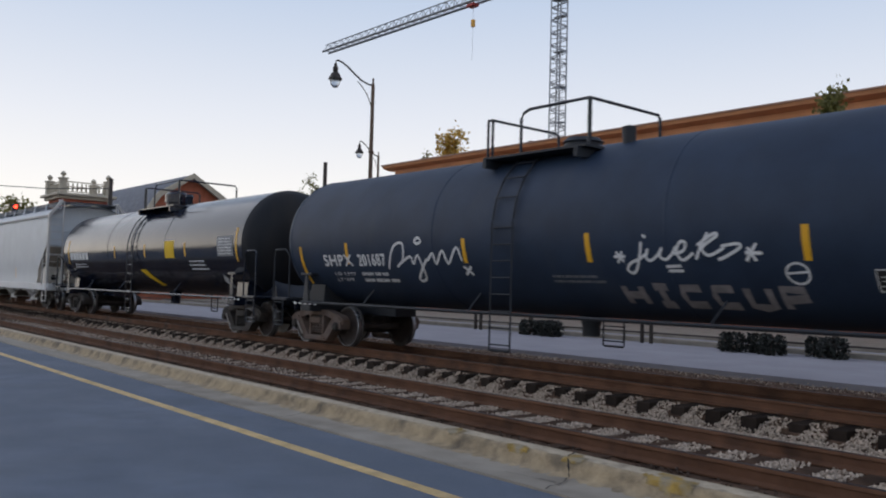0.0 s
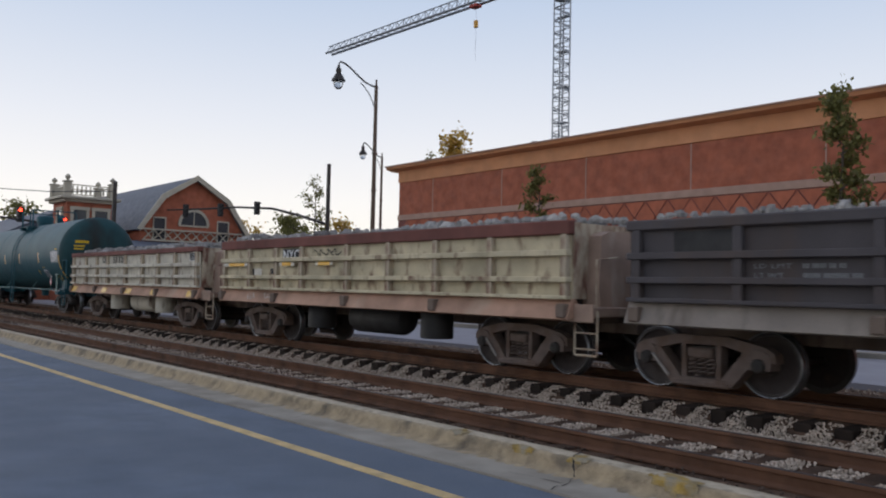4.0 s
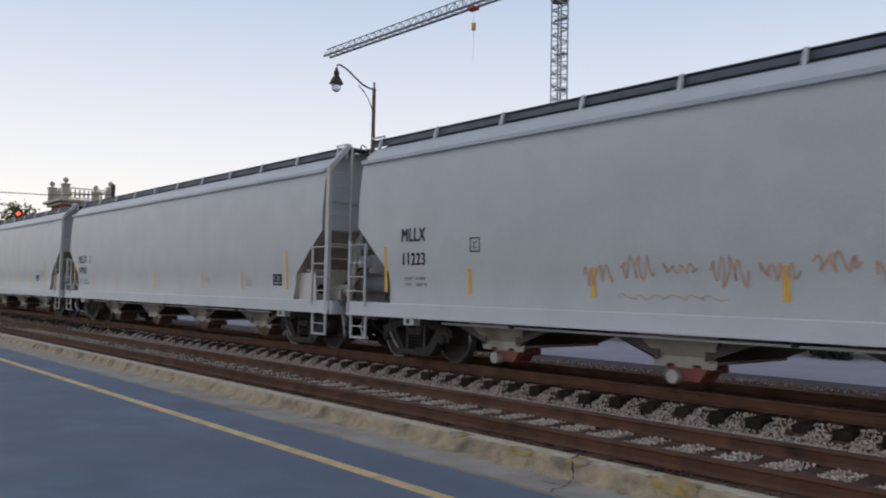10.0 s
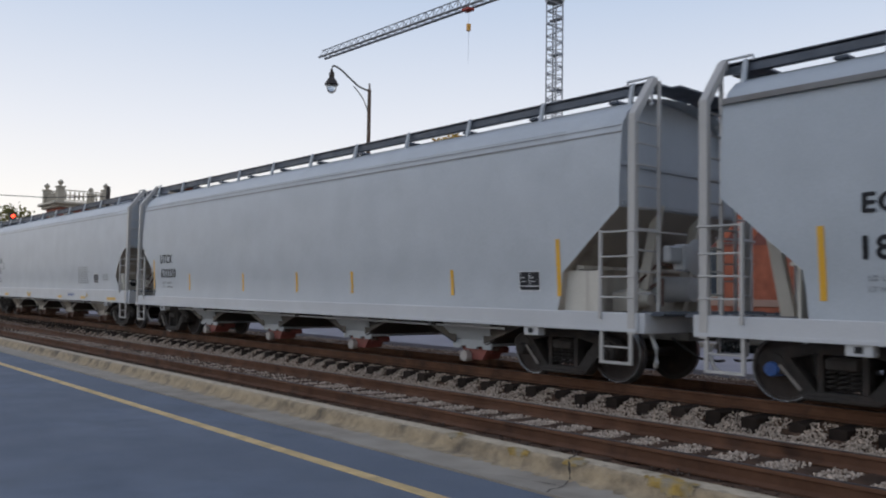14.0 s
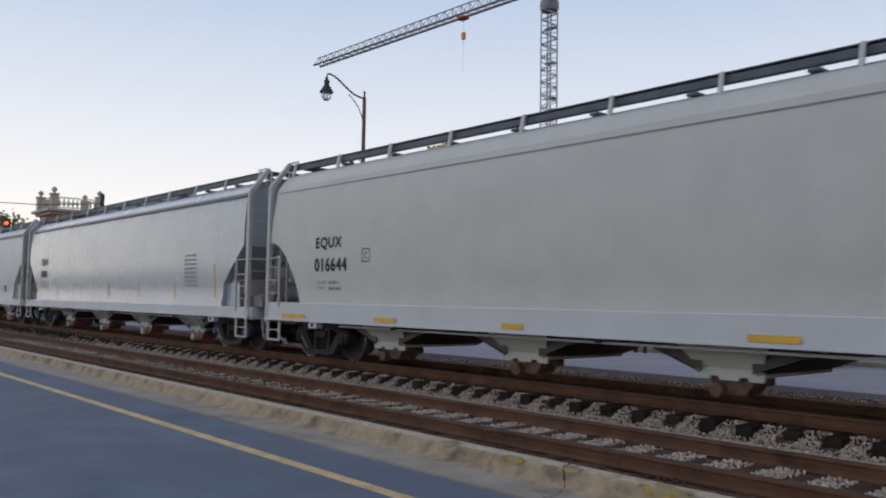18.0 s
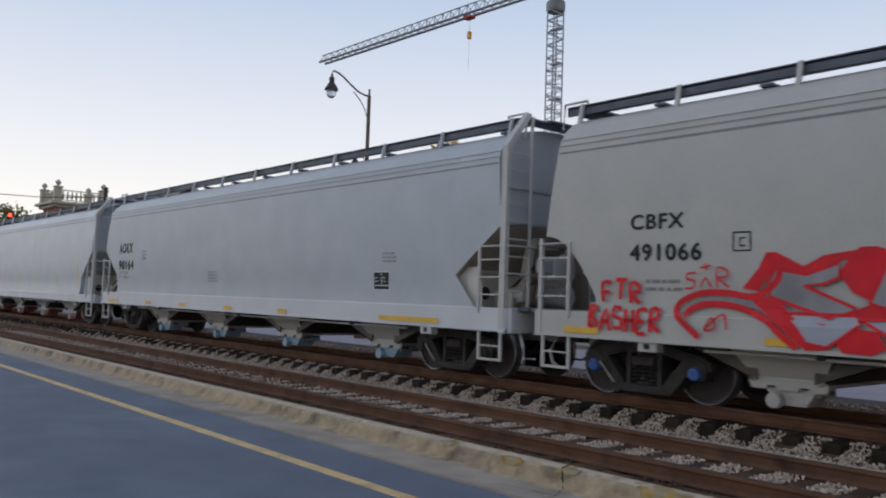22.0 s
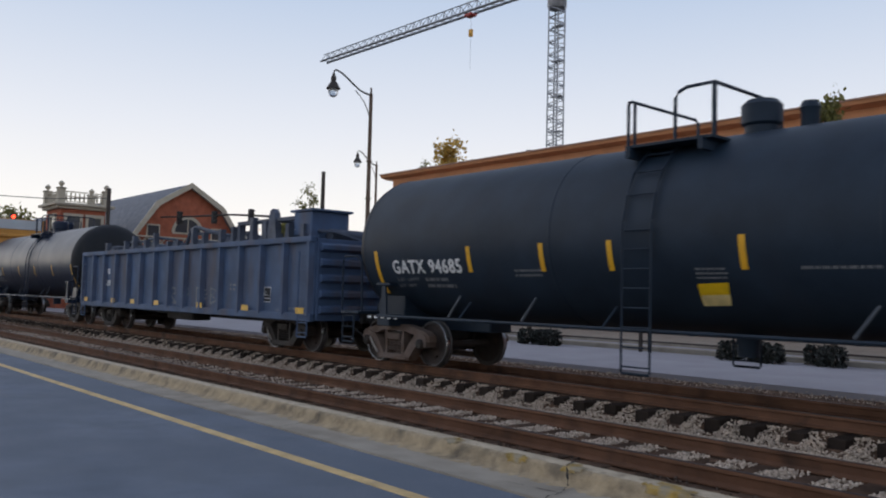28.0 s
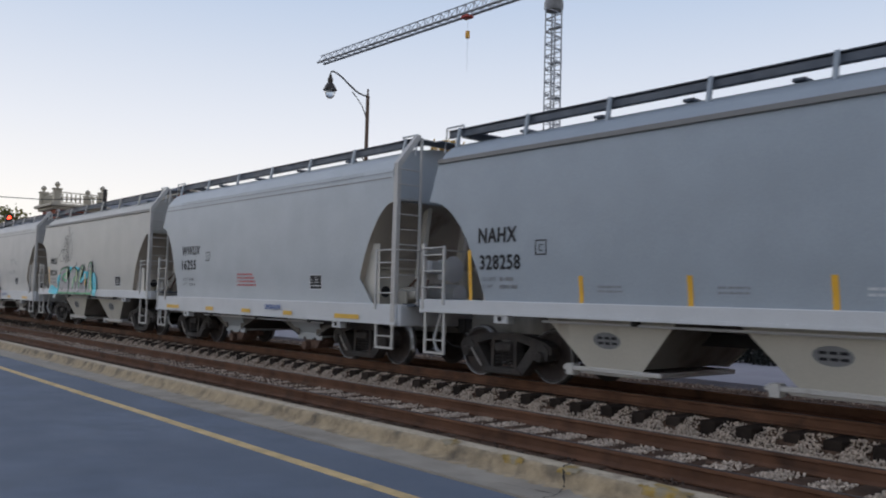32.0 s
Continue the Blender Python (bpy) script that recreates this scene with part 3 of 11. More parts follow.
def coupler_make(s):
    """Draft gear box, shank and knuckle at +x; the coupler's face is at 0."""
    s.box(-1.1, -0.45, -0.2, 0.2, 0.72, 1.0, 0.02)
    s.box(-0.5, -0.22, -0.07, 0.07, 0.79, 0.93, 0.02)
    s.prism([(-0.24, -0.16), (-0.02, -0.19), (0.03, -0.10), (-0.05, -0.02), (0.03, 0.06), (0.04, 0.17), (-0.24, 0.15)], 0.72, 1.0, "z")
    s.tube([(-0.75, -0.3, 0.75), (-0.5, -0.34, 0.6), (-0.25, -0.3, 0.45), (0.0, -0.2, 0.42), (0.05, -0.12, 0.43)], 0.022, 6)


def couplers(car, half):
    part("coupler", shared("coupler", coupler_make, STEEL), None, car, m=pose(half, 0, 0))
    part("coupler", shared("coupler", coupler_make, STEEL), None, car, m=pose(-half, 0, 0, 0, 0, 180))


TEXTS = {}


def text_flat(body):
    """Vertices and faces of built-in lettering, its capitals 1 high, in (x, z)."""
    if body not in TEXTS:
        cu = bpy.data.curves.new("lettering", "FONT")
        cu.body, cu.resolution_u, cu.space_character = body, 3, 1.12
        ob = bpy.data.objects.new("lettering", cu)
        scene.collection.objects.link(ob)
        bpy.context.view_layer.update()
        me = bpy.data.meshes.new_from_object(ob.evaluated_get(bpy.context.evaluated_depsgraph_get()))
        bpy.data.objects.remove(ob)
        bpy.data.curves.remove(cu)
        vs = [tuple(v.co)[:2] for v in me.vertices]
        fs = [tuple(p.vertices) for p in me.polygons]
        bpy.data.meshes.remove(me)
        TEXTS[body] = (vs, fs)
    return TEXTS[body]


class Posts:
    """A car side with upright posts, over which paint follows the steel."""

    def __init__(self, y, xs, deep):
        self.y, self.xs, self.deep = y, xs, deep

    def folds(self, a, b):
        return [x + d for x in self.xs for d in (-0.09, -0.05, 0.05, 0.09) if a < x + d < b]

    def depth(self, x):
        f = max([0.0] + [min(1.0, (0.09 - abs(x - p)) / 0.04) for p in self.xs])
        return min(self.y - 0.022, self.y - self.deep * f)


def stamp(car, name, vs, fs, mat, surf, off=0.006, label="", cut=0.12, lift=None):
    """Lays a flat drawing in (x, z) on the near side of a car, whose outside is y = surf(z)."""
    bm = bmesh.new()
    bv = [bm.verts.new((x, lift[i] if lift else 0.0, z)) for i, (x, z) in enumerate(vs)]
    for f in fs:
        try:
            bm.faces.new([bv[i] for i in f])
        except ValueError:
            pass
    if cut:
        z0, z1 = min(v[1] for v in vs), max(v[1] for v in vs)
        k = math.ceil(z0 / cut) * cut
        while k < z1:
            bmesh.ops.bisect_plane(bm, geom=bm.verts[:] + bm.edges[:] + bm.faces[:], plane_co=(0, 0, k), plane_no=(0, 0, 1))
            k += cut
    if isinstance(surf, Posts):
        for x in surf.folds(min(v[0] for v in vs), max(v[0] for v in vs)):
            bmesh.ops.bisect_plane(bm, geom=bm.verts[:] + bm.edges[:] + bm.faces[:], plane_co=(x, 0, 0), plane_no=(1, 0, 0))
    for v in bm.verts:
        v.co.y = (surf.depth(v.co.x) if isinstance(surf, Posts) else surf(v.co.z)) - off - v.co.y
    bmesh.ops.recalc_face_normals(bm, faces=bm.faces)
    me = bpy.data.meshes.new(name)
    bm.to_mesh(me)
    bm.free()
    me.materials.append(mat)
    return part(name, me, None, car, label)


def lettering(car, body, x0, x1, z0, z1, mat, surf, label="", name="lettering", off=0.006, slant=0.0, cut=0.12, bold=0.055):
    vs, fs = text_flat(body)
    ax, bx = min(v[0] for v in vs), max(v[0] for v in vs)
    az, bz = min(v[1] for v in vs), max(v[1] for v in vs)
    vs = [(x0 + (x - ax) / (bx - ax) * (x1 - x0) + slant * (z - az) / (bz - az), z0 + (z - az) / (bz - az) * (z1 - z0)) for x, z in vs]
    b, n = bold * (z1 - z0), len(vs)                     # thick stencil strokes: shifted layers, each a little prouder
    shifts = [(-b, 0.0), (0.0, b * 0.7), (b, 0.0), (0.0, -b * 0.7)] if bold else [(0.0, 0.0)]
    layers = [(x + dx, z + dz) for dx, dz in shifts for x, z in vs]
    faces = [tuple(i + n * k for i in f) for k in range(len(shifts)) for f in fs]
    return stamp(car, name, layers, faces, mat, surf, off, label, cut, [0.0008 * (i // n) for i in range(len(layers))])


def rects(car, name, boxes, mat, surf, off=0.005, label="", cut=0.12):
    vs, fs = [], []
    for x0, x1, z0, z1 in boxes:
        k = len(vs)
        vs += [(x0, z0), (x1, z0), (x1, z1), (x0, z1)]
        fs.append((k, k + 1, k + 2, k + 3))
    return stamp(car, name, vs, fs, mat, surf, off, label, cut)


def small_print(car, x, z, w, rows, mat, surf, pitch=0.075, name="small_print", seed=1):
    """Lines of writing: character-sized bars; two wide lines on a car begin with the load words."""
    rnd = random.Random(seed)
    boxes = []
    loads = rows == 2 and pitch >= 0.12
    hgt = min(0.085, pitch * (0.5 if loads else 0.46))
    cw = hgt * 0.55 if w < 2 else hgt * 0.8
    for i in range(rows):
        a, end, zz = x, x + w * rnd.uniform(0.8, 1.0), z - i * pitch
        if loads:
            ws = w * (0.36 if i == 0 else 0.28)
            lettering(car, ("LD LMT", "LT WT")[i], x, x + ws, zz, zz + hgt, mat, surf, "small stencilled words", bold=0.03)
            a = x + w * 0.46
        n = rnd.randint(2, 6)
        while a < end:
            boxes.append((a, a + cw, zz, zz + hgt))
            a, n = a + cw * 1.35, n - 1
            if n == 0:
                a, n = a + cw * 0.9, rnd.randint(2, 7)
    return tagged(rects(car, name, boxes, mat, surf, cut=0.0 if hgt < 0.1 else 0.12), kind="stuff")


def tape(car, xs, z0, z1, surf, w=0.1, mat=None, lean=0.0):
    for x in xs:
        stamp(car, "reflective_stripe", [(x, z0), (x + w, z0), (x + w + lean, z1), (x + lean, z1)], [(0, 1, 2, 3)], mat or STRIPE, surf, 0.007, cut=0.15)


def panel(car, x, z, w, hgt, surf, n=2):
    """A black stencil panel with pale entries."""
    rects(car, "stencil_panel", [(x, x + w, z, z + hgt)], INK, surf, 0.006)
    bx = [(x + w * 0.04, x + w * 0.96, z + hgt * 0.20, z + hgt * 0.25)]
    for i in range(n):
        bx.append((x + w * (i + 0.15) / n, x + w * (i + 0.45) / n, z + hgt * 0.66, z + hgt * 0.71))
        bx.append((x + w * (i + 0.15) / n, x + w * (i + 0.6) / n, z + hgt * 0.46, z + hgt * 0.50))
        if i:
            bx.append((x + w * i / n - 0.008, x + w * i / n + 0.008, z + hgt * 0.28, z + hgt * 0.95))
    rects(car, "panel_print", bx, INK_WHITE, surf, 0.010)
    fr = 0.015
    rects(car, "panel_border", [(x - fr, x + w + fr, z - fr, z), (x - fr, x + w + fr, z + hgt, z + hgt + fr), (x - fr, x, z, z + hgt), (x + w, x + w + fr, z, z + hgt)], INK_WHITE, surf, 0.008)


def ribbon(pts, w):
    """A brush stroke of width w along points, as a flat drawing."""
    vs, fs = [], []
    n = len(pts)
    for i, p in enumerate(pts):
        a, b = pts[max(0, i - 1)], pts[min(n - 1, i + 1)]
        dx, dz = b[0] - a[0], b[1] - a[1]
        d = math.hypot(dx, dz) or 1.0
        ww = w[i] if isinstance(w, (list, tuple)) else w
        vs += [(p[0] - dz / d * ww / 2, p[1] + dx / d * ww / 2), (p[0] + dz / d * ww / 2, p[1] - dx / d * ww / 2)]
    fs = [(2 * i, 2 * i + 1, 2 * i + 3, 2 * i + 2) for i in range(n - 1)]
    return vs, fs


def smooth_line(pts, n=5):
    """Points on a smooth curve through the given ones."""
    out = []
    for i in range(len(pts) - 1):
        p0, p1, p2, p3 = pts[max(0, i - 1)], pts[i], pts[i + 1], pts[min(len(pts) - 1, i + 2)]
        for k in range(n):
            t = k / n
            out.append(tuple(0.5 * (2 * b + (c - a) * t + (2 * a - 5 * b + 4 * c - d) * t * t + (3 * b - a - 3 * c + d) * t ** 3) for a, b, c, d in zip(p0, p1, p2, p3)))
    return out + [pts[-1]]


def strokes(car, name, lines, w, mat, surf, off, label="", soft=4):
    if name == "graffiti_line" and len(lines) > 1:           # outlines of single letters stay apart
        for i, line in enumerate(lines):
            strokes(car, name, [line], w, mat, surf, off + 0.0005 * i, label, soft)
        return None
    vs, fs = [], []
    for ln in lines:
        a, b = ribbon(smooth_line(ln, soft) if soft else ln, w)
        k = len(vs)
        vs += a
        fs += [tuple(i + k for i in f) for f in b]
    return stamp(car, name, vs, fs, mat, surf, off, label, cut=0.2)


# letter skeletons on a unit square for sprayed block letters
GLYPHS = {
    "H": [[(0.1, 0), (0.1, 1)], [(0.9, 0), (0.9, 1)], [(0.1, 0.5), (0.9, 0.5)]],
    "I": [[(0.2, 1), (0.8, 1)], [(0.5, 0), (0.5, 1)], [(0.2, 0), (0.8, 0)]],
    "C": [[(0.9, 0.95), (0.15, 0.95), (0.1, 0.5), (0.15, 0.05), (0.9, 0.05)]],
    "U": [[(0.1, 1), (0.1, 0.1), (0.5, 0.0), (0.9, 0.1), (0.9, 1)]],
    "P": [[(0.1, 0), (0.1, 1), (0.85, 0.95), (0.9, 0.55), (0.15, 0.45)]],
    "N": [[(0.1, 0), (0.1, 1)], [(0.1, 1), (0.9, 0)], [(0.9, 0), (0.9, 1)]],
    "O": [[(0.1, 0), (0.1, 1), (0.9, 1), (0.9, 0), (0.1, 0)]],
    "T": [[(0.0, 1), (1.0, 1)], [(0.5, 0), (0.5, 1)]],
    "S": [[(0.9, 0.9), (0.2, 1.0), (0.1, 0.6), (0.9, 0.45), (0.85, 0.05), (0.1, 0.08)]],
    "M": [[(0.0, 0), (0.1, 1), (0.5, 0.3), (0.9, 1), (1.0, 0)]],
    "K": [[(0.1, 0), (0.1, 1)], [(0.9, 1), (0.15, 0.5), (0.95, 0)]],
    "E": [[(0.9, 1), (0.1, 1), (0.1, 0), (0.9, 0)], [(0.1, 0.5), (0.7, 0.5)]],
    "R": [[(0.1, 0), (0.1, 1), (0.8, 0.95), (0.85, 0.6), (0.15, 0.5), (0.95, 0)]],
    "A": [[(0.0, 0), (0.5, 1), (1.0, 0)], [(0.2, 0.4), (0.8, 0.4)]],
    "Z": [[(0.05, 1), (0.95, 0.95), (0.05, 0.05), (0.95, 0)]],
    "G": [[(0.9, 0.9), (0.2, 1.0), (0.05, 0.5), (0.2, 0.0), (0.9, 0.1), (0.9, 0.5), (0.5, 0.5)]],
    "L": [[(0.1, 1), (0.1, 0), (0.9, 0)]],
    "F": [[(0.9, 1), (0.1, 1), (0.1, 0)], [(0.1, 0.5), (0.7, 0.5)]],
    "B": [[(0.1, 0), (0.1, 1), (0.8, 0.85), (0.2, 0.52), (0.9, 0.25), (0.1, 0)]],
    "W": [[(0.0, 1), (0.2, 0), (0.5, 0.7), (0.8, 0), (1.0, 1)]],
    "J": [[(0.3, 1), (0.9, 1), (0.8, 0.2), (0.4, 0.0), (0.05, 0.25)]],
    "D": [[(0.1, 0), (0.1, 1), (0.7, 0.9), (0.9, 0.5), (0.7, 0.1), (0.1, 0)]],
    "X": [[(0.05, 1), (0.95, 0)], [(0.95, 1), (0.05, 0)]],
    "V": [[(0.0, 1), (0.5, 0), (1.0, 1)]],
}


def block_letters(word, x0, x1, z0, z1, gap=0.18, wild=0.0, seed=1):
    """Centre lines of sprayed letters that fill a box."""
    rnd = random.Random(seed)
    n = len(word)
    w = (x1 - x0) / (n + (n - 1) * gap)
    out = []
    for i, ch in enumerate(word):
        a = x0 + i * w * (1 + gap)
        dz, tilt = rnd.uniform(-wild, wild) * (z1 - z0), rnd.uniform(-wild, wild)
        for ln in GLYPHS[ch]:
            out.append([(a + (px + tilt * (pz - 0.5) + rnd.uniform(-wild, wild) * 0.3) * w, z0 + dz + pz * (z1 - z0)) for px, pz in ln])
    return out


def scrawl(x0, x1, z0, z1, loops, seed):
    """A looping handwritten line."""
    rnd = random.Random(seed)
    pts = []
    for i in range(loops * 4 + 1):
        f = i / (loops * 4)
        zz = (z0 + z1) / 2 + (z1 - z0) / 2 * math.sin(i * math.pi / 2) * rnd.uniform(0.5, 1.0)
        pts.append((x0 + (x1 - x0) * f + rnd.uniform(-0.35, 0.25) * (x1 - x0) / loops, zz))
    return pts


def start_car(name, label, category, u):
    car = thing(name, label, category, group="cars of the freight train", m=pose(u, TRACK_Y, 0))
    return car


def finish_car(car, u, ws):
    CARS.append((car, u, ws))
    return car


def flat_side(y):
    return lambda z: y


# ---- covered hopper ----
def hopper_surf(z):
    """Near side of a covered hopper, bulging a little."""
    pts = [(1.0, -1.645), (1.12, -1.64), (1.40, -1.60), (1.45, -1.60), (2.2, -1.64), (3.2, -1.625), (3.9, -1.57), (4.05, -1.52)]
    for (a, ya), (b, yb) in zip(pts, pts[1:]):
        if z <= b:
            return ya + (yb - ya) * (z - a) / (b - a)
    return pts[-1][1]


def covered_hopper(u0, u1, body, sill, label, bays=4, eave=4.0, cut_top=2.7, cut_in=1.52, gate=None, cap_mat=None, seam=None, walk_z=4.62, posts=11,
                   bay_mat=None, deep=False, stripes=(), sill_z=(0.86, 1.14), frame_mat=None, end_in=0.34, tall=(), lines=(), low=(), style="post", gusset=0.4):
    """A covered hopper car between two places of the train; style: "post" has full-height corner posts, "plain" short ones ahead, "flow" and "flow_post" bowed cut-outs. Returns the car and its centre."""
    uc, L = (u0 + u1) / 2, u1 - u0
    half = L / 2
    car = start_car("covered_hopper", label, "hopper car", uc)
    xe = half - end_in                        # end sheet
    zs0, zs1 = sill_z
    clean = body in (GREY_HOP, SILVER_HOP, SLATE_HOP, CREAM_HOP)
    slant = 0.18 if "flow" in style else 0.0  # the ends of the rounded cars lean outwards
    tip = 0.0 if slant else 0.26              # elsewhere the end sheet alone leans

    def cut_z(d):
        """Lower edge of the side sheet at a distance from the car's end."""
        if d >= cut_in:
            return zs1 - 0.04
        f = max(0.0, (d - end_in) / (cut_in - end_in))
        if "flow" in style and "straight" not in style:
            return zs1 + (cut_top - zs1) * (1 - f ** 2.1)
        return zs1 + (cut_top - zs1) * (1 - 0.62 * f / 0.93) if f < 0.93 else zs1 + (cut_top - zs1) * 0.38 * (1 - (f - 0.93) / 0.07)

    def lean(d, z):
        return slant * max(0.0, 1 - (d - end_in) / 0.9) * min(1.0, max(0.0, (eave - z) / (eave - cut_top)))
    # side sheets and roof: rows of points from the cut lower edge up over the roof
    roof = [(-1.50, eave + 0.03), (-1.44, eave + 0.14), (-1.25, eave + 0.30), (-0.95, eave + 0.42), (-0.5, eave + 0.50), (0, eave + 0.53)]
    ds = [end_in + (cut_in - end_in) * f for f in (0, 0.1, 0.2, 0.32, 0.44, 0.56, 0.66, 0.75, 0.83, 0.89, 0.93, 0.965, 0.999)] + [cut_in + 0.03]
    xs = [-half + d for d in ds] + [-half + cut_in + 0.2 + (L - 2 * cut_in - 0.4) * k / 24 for k in range(25)]
    xs += [half - d for d in ds[::-1]]
    rows = []
    for x in xs:
        d = half - abs(x)
        zb = cut_z(d)
        near = [(hopper_surf(zb + (eave - zb) * j / 10), zb + (eave - zb) * j / 10) for j in range(11)]
        half_prof = near + roof
        prof = half_prof + [(-y, z) for y, z in half_prof[-2::-1]]
        rows.append([(x + math.copysign(lean(d, z), x), y, z) for y, z in prof])
    s = Solid().grid(rows)
    part("body", s, body, car, smooth=40)
    # end sheets, slope sheets along the cut, webs and braces under them
    for k in (-1, 1):
        p = [(hopper_surf(z), z) for z in (cut_top, 3.2, 3.6, eave)] + roof
        ring = p + [(-y, z) for y, z in p[-2::-1]]
        def at_end(z):
            return k * (xe - 0.02 + lean(end_in, z) - tip * max(0.0, z - cut_top) / (eave + 0.5 - cut_top))
        ends = Solid().add([(at_end(z), y * 0.995, z) for y, z in ring], [tuple(range(len(ring)))])
        for z in (cut_top + 0.03, 3.35):
            ends.box(at_end(z) - 0.03, at_end(z) + 0.03, -1.52, 1.52, z, z + 0.06)
        part("end_sheet", ends, body, car, smooth=20)
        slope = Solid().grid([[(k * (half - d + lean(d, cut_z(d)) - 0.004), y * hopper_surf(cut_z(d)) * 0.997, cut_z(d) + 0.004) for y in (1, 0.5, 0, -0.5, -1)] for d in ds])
        part("slope_sheet", slope, body if clean else END_SLOPE, car, "" if clean else "brown-beige slope sheet", smooth=30)
        xw = k * (half - cut_in + 0.22)
        zw = cut_z(cut_in - 0.22)
        web = part("bolster_web", Solid().box(xw - 0.02, xw + 0.02, -1.42, 1.42, zs1 - 0.1, zw).box(min(xw, xw + k * 0.12), max(xw, xw + k * 0.12), -1.42, 1.42, zw - 0.06, zw - 0.01), END_PAINT, car)
        # A solid black disc paints the dark of a hole in the web.
        part("web_hole", Solid().lathe([(0.12, -0.03), (0.12, 0.03)], 14, (xw, -1.02, zs1 + 0.25), "x"), BLACK, web, "black disc in place of a round hole")
        if k > 0:                             # upright gussets behind the opening of the rear end
            g = gusset * (cut_top - zs1)
            for y in (-1, 1):
                part("end_gusset", Solid().prism([(half - cut_in + 0.02, zs1 - 0.02), (half - 0.74, zs1 - 0.02), (half - 0.80, zs1 + g), (half - cut_in + 0.02, zs1 + g)], min(y * 1.47, y * 1.49), max(y * 1.47, y * 1.49), "y"), body if clean else END_PAINT, car, "" if clean else "dusty beige gusset plate")
                if "flow" in style and not deep:      # the side sheet's lower corner runs on towards the end
                    part("lower_corner_sheet", Solid().prism([(half - cut_in - 0.02, zs1 - 0.02), (half - cut_in + 0.62, zs1 - 0.02), (half - cut_in + 0.02, zs1 + 0.62), (half - cut_in - 0.02, zs1 + 0.62)], min(y * 1.60, y * 1.615), max(y * 1.60, y * 1.615), "y"), body, car)
        for y in (-0.55, 0.55):
            part("end_brace", Solid().prism([(k * (xe + 0.02), cut_top + 0.1), (k * (xe - 0.14), cut_top + 0.1), (k * (xe - 0.50), zs1), (k * (xe - 0.30), zs1)], y - 0.05, y + 0.05, "y"), END_PAINT, car)
    if seam is not None:
        for k in (-1, 1):
            y = k * 1.555
            part("roof_seam", Solid().box(-xe, xe, min(y, y + k * 0.05), max(y, y + k * 0.05), eave - 0.05, eave + 0.035, 0.008), seam, car)
    # side sills, end sills, centre sill stubs
    for k in (-1, 1):
        y0, y1 = (1.50, 1.65) if k > 0 else (-1.65, -1.50)
        part("side_sill", Solid().box(-half, half, y0, y1, zs0, zs1, 0.012).box(-half, half, min(y0 + k * 0.02, y1 + k * 0.02), max(y0 + k * 0.02, y1 + k * 0.02), zs0, zs0 + 0.05), sill, car)
        part("end_sill", Solid().box(k * half - 0.09, k * half + 0.09, -1.6, 1.6, zs0 - 0.02, zs1, 0.012), sill, car)
        part("stub_sill", Solid().box(min(k * (half - 2.6), k * half), max(k * (half - 2.6), k * half), -0.32, 0.32, 0.70, zs1 - 0.02, 0.015), SLOPE_SHADE, car, "dull grey draft sill")
        plat = part("crossover_platform", Solid().box(k * (half + 0.1) - 0.2, k * (half + 0.1) + 0.2, -1.45, 1.45, zs1 - 0.04, zs1 - 0.01), WALKWAY, car, "dark open grating")
        for i in range(9):
            part("grating_bar", shared("grating_bar", lambda q: q.box(-0.2, 0.2, -0.012, 0.012, -0.02, 0.03), WALKWAY), None, plat, m=pose(k * (half + 0.1), -1.4 + 0.35 * i, zs1 - 0.01))
        # corner posts, side ladders, end ladders, sill steps
        for y in (-1, 1):
            full = "post" in style or k > 0
            ztop = eave + 0.05 if full else 2.42
            prof = [(y * 1.665, zs0 - 0.03), (y * 1.665, ztop), (y * 1.18, walk_z + 0.05), (y * 1.10, walk_z + 0.05), (y * 1.10, walk_z - 0.01), (y * 1.57, ztop - 0.06), (y * 1.57, zs0 - 0.03)]
            if not full:
                prof = [(y * 1.665, zs0), (y * 1.665, ztop), (y * 1.60, ztop), (y * 1.60, zs0)]
            w = 0.12 if full else 0.06
            xa, xb = sorted((k * (half - 0.04), k * (half - 0.04 - w)))
            post = part("corner_post", Solid().prism(prof, xa, xb), LADDER_PAINT, car, "full-height corner post" if full else "ladder stile")
            xo = k * (half - 0.66)
            lad = part("side_ladder", Solid().box(xo - 0.025, xo + 0.025, min(y * 1.68, y * 1.63), max(y * 1.68, y * 1.63), zs1 - 0.1, 2.36, 0.006), LADDER_PAINT, car)
            rung = shared("side_rung", lambda q: q.tube([(-0.32, 0, 0), (0.32, 0, 0)], 0.015, 6), LADDER_PAINT)
            for z in (zs1 + 0.22, zs1 + 0.52, zs1 + 0.82, 2.33):
                part("rung", rung, None, lad, m=pose(k * (half - 0.35), y * 1.665, z))
            part("end_hand_rail", Solid().tube([(k * (half - 0.1), y * 1.66, 2.33), (k * (half + 0.02), y * 1.62, 2.33), (k * (half + 0.02), y * 0.4, 2.33)], 0.017, 6), LADDER_PAINT, car)
            step = part("sill_step", Solid().box(k * (half - 0.13) - 0.025, k * (half - 0.13) + 0.025, y * 1.62 - 0.02, y * 1.62 + 0.02, 0.40, zs0).box(xo - 0.025, xo + 0.025, y * 1.62 - 0.02, y * 1.62 + 0.02, 0.40, zs0).box(k * (half - 0.395) - 0.29, k * (half - 0.395) + 0.29, y * 1.62 - 0.02, y * 1.62 + 0.02, 0.38, 0.42), LADDER_PAINT, car)
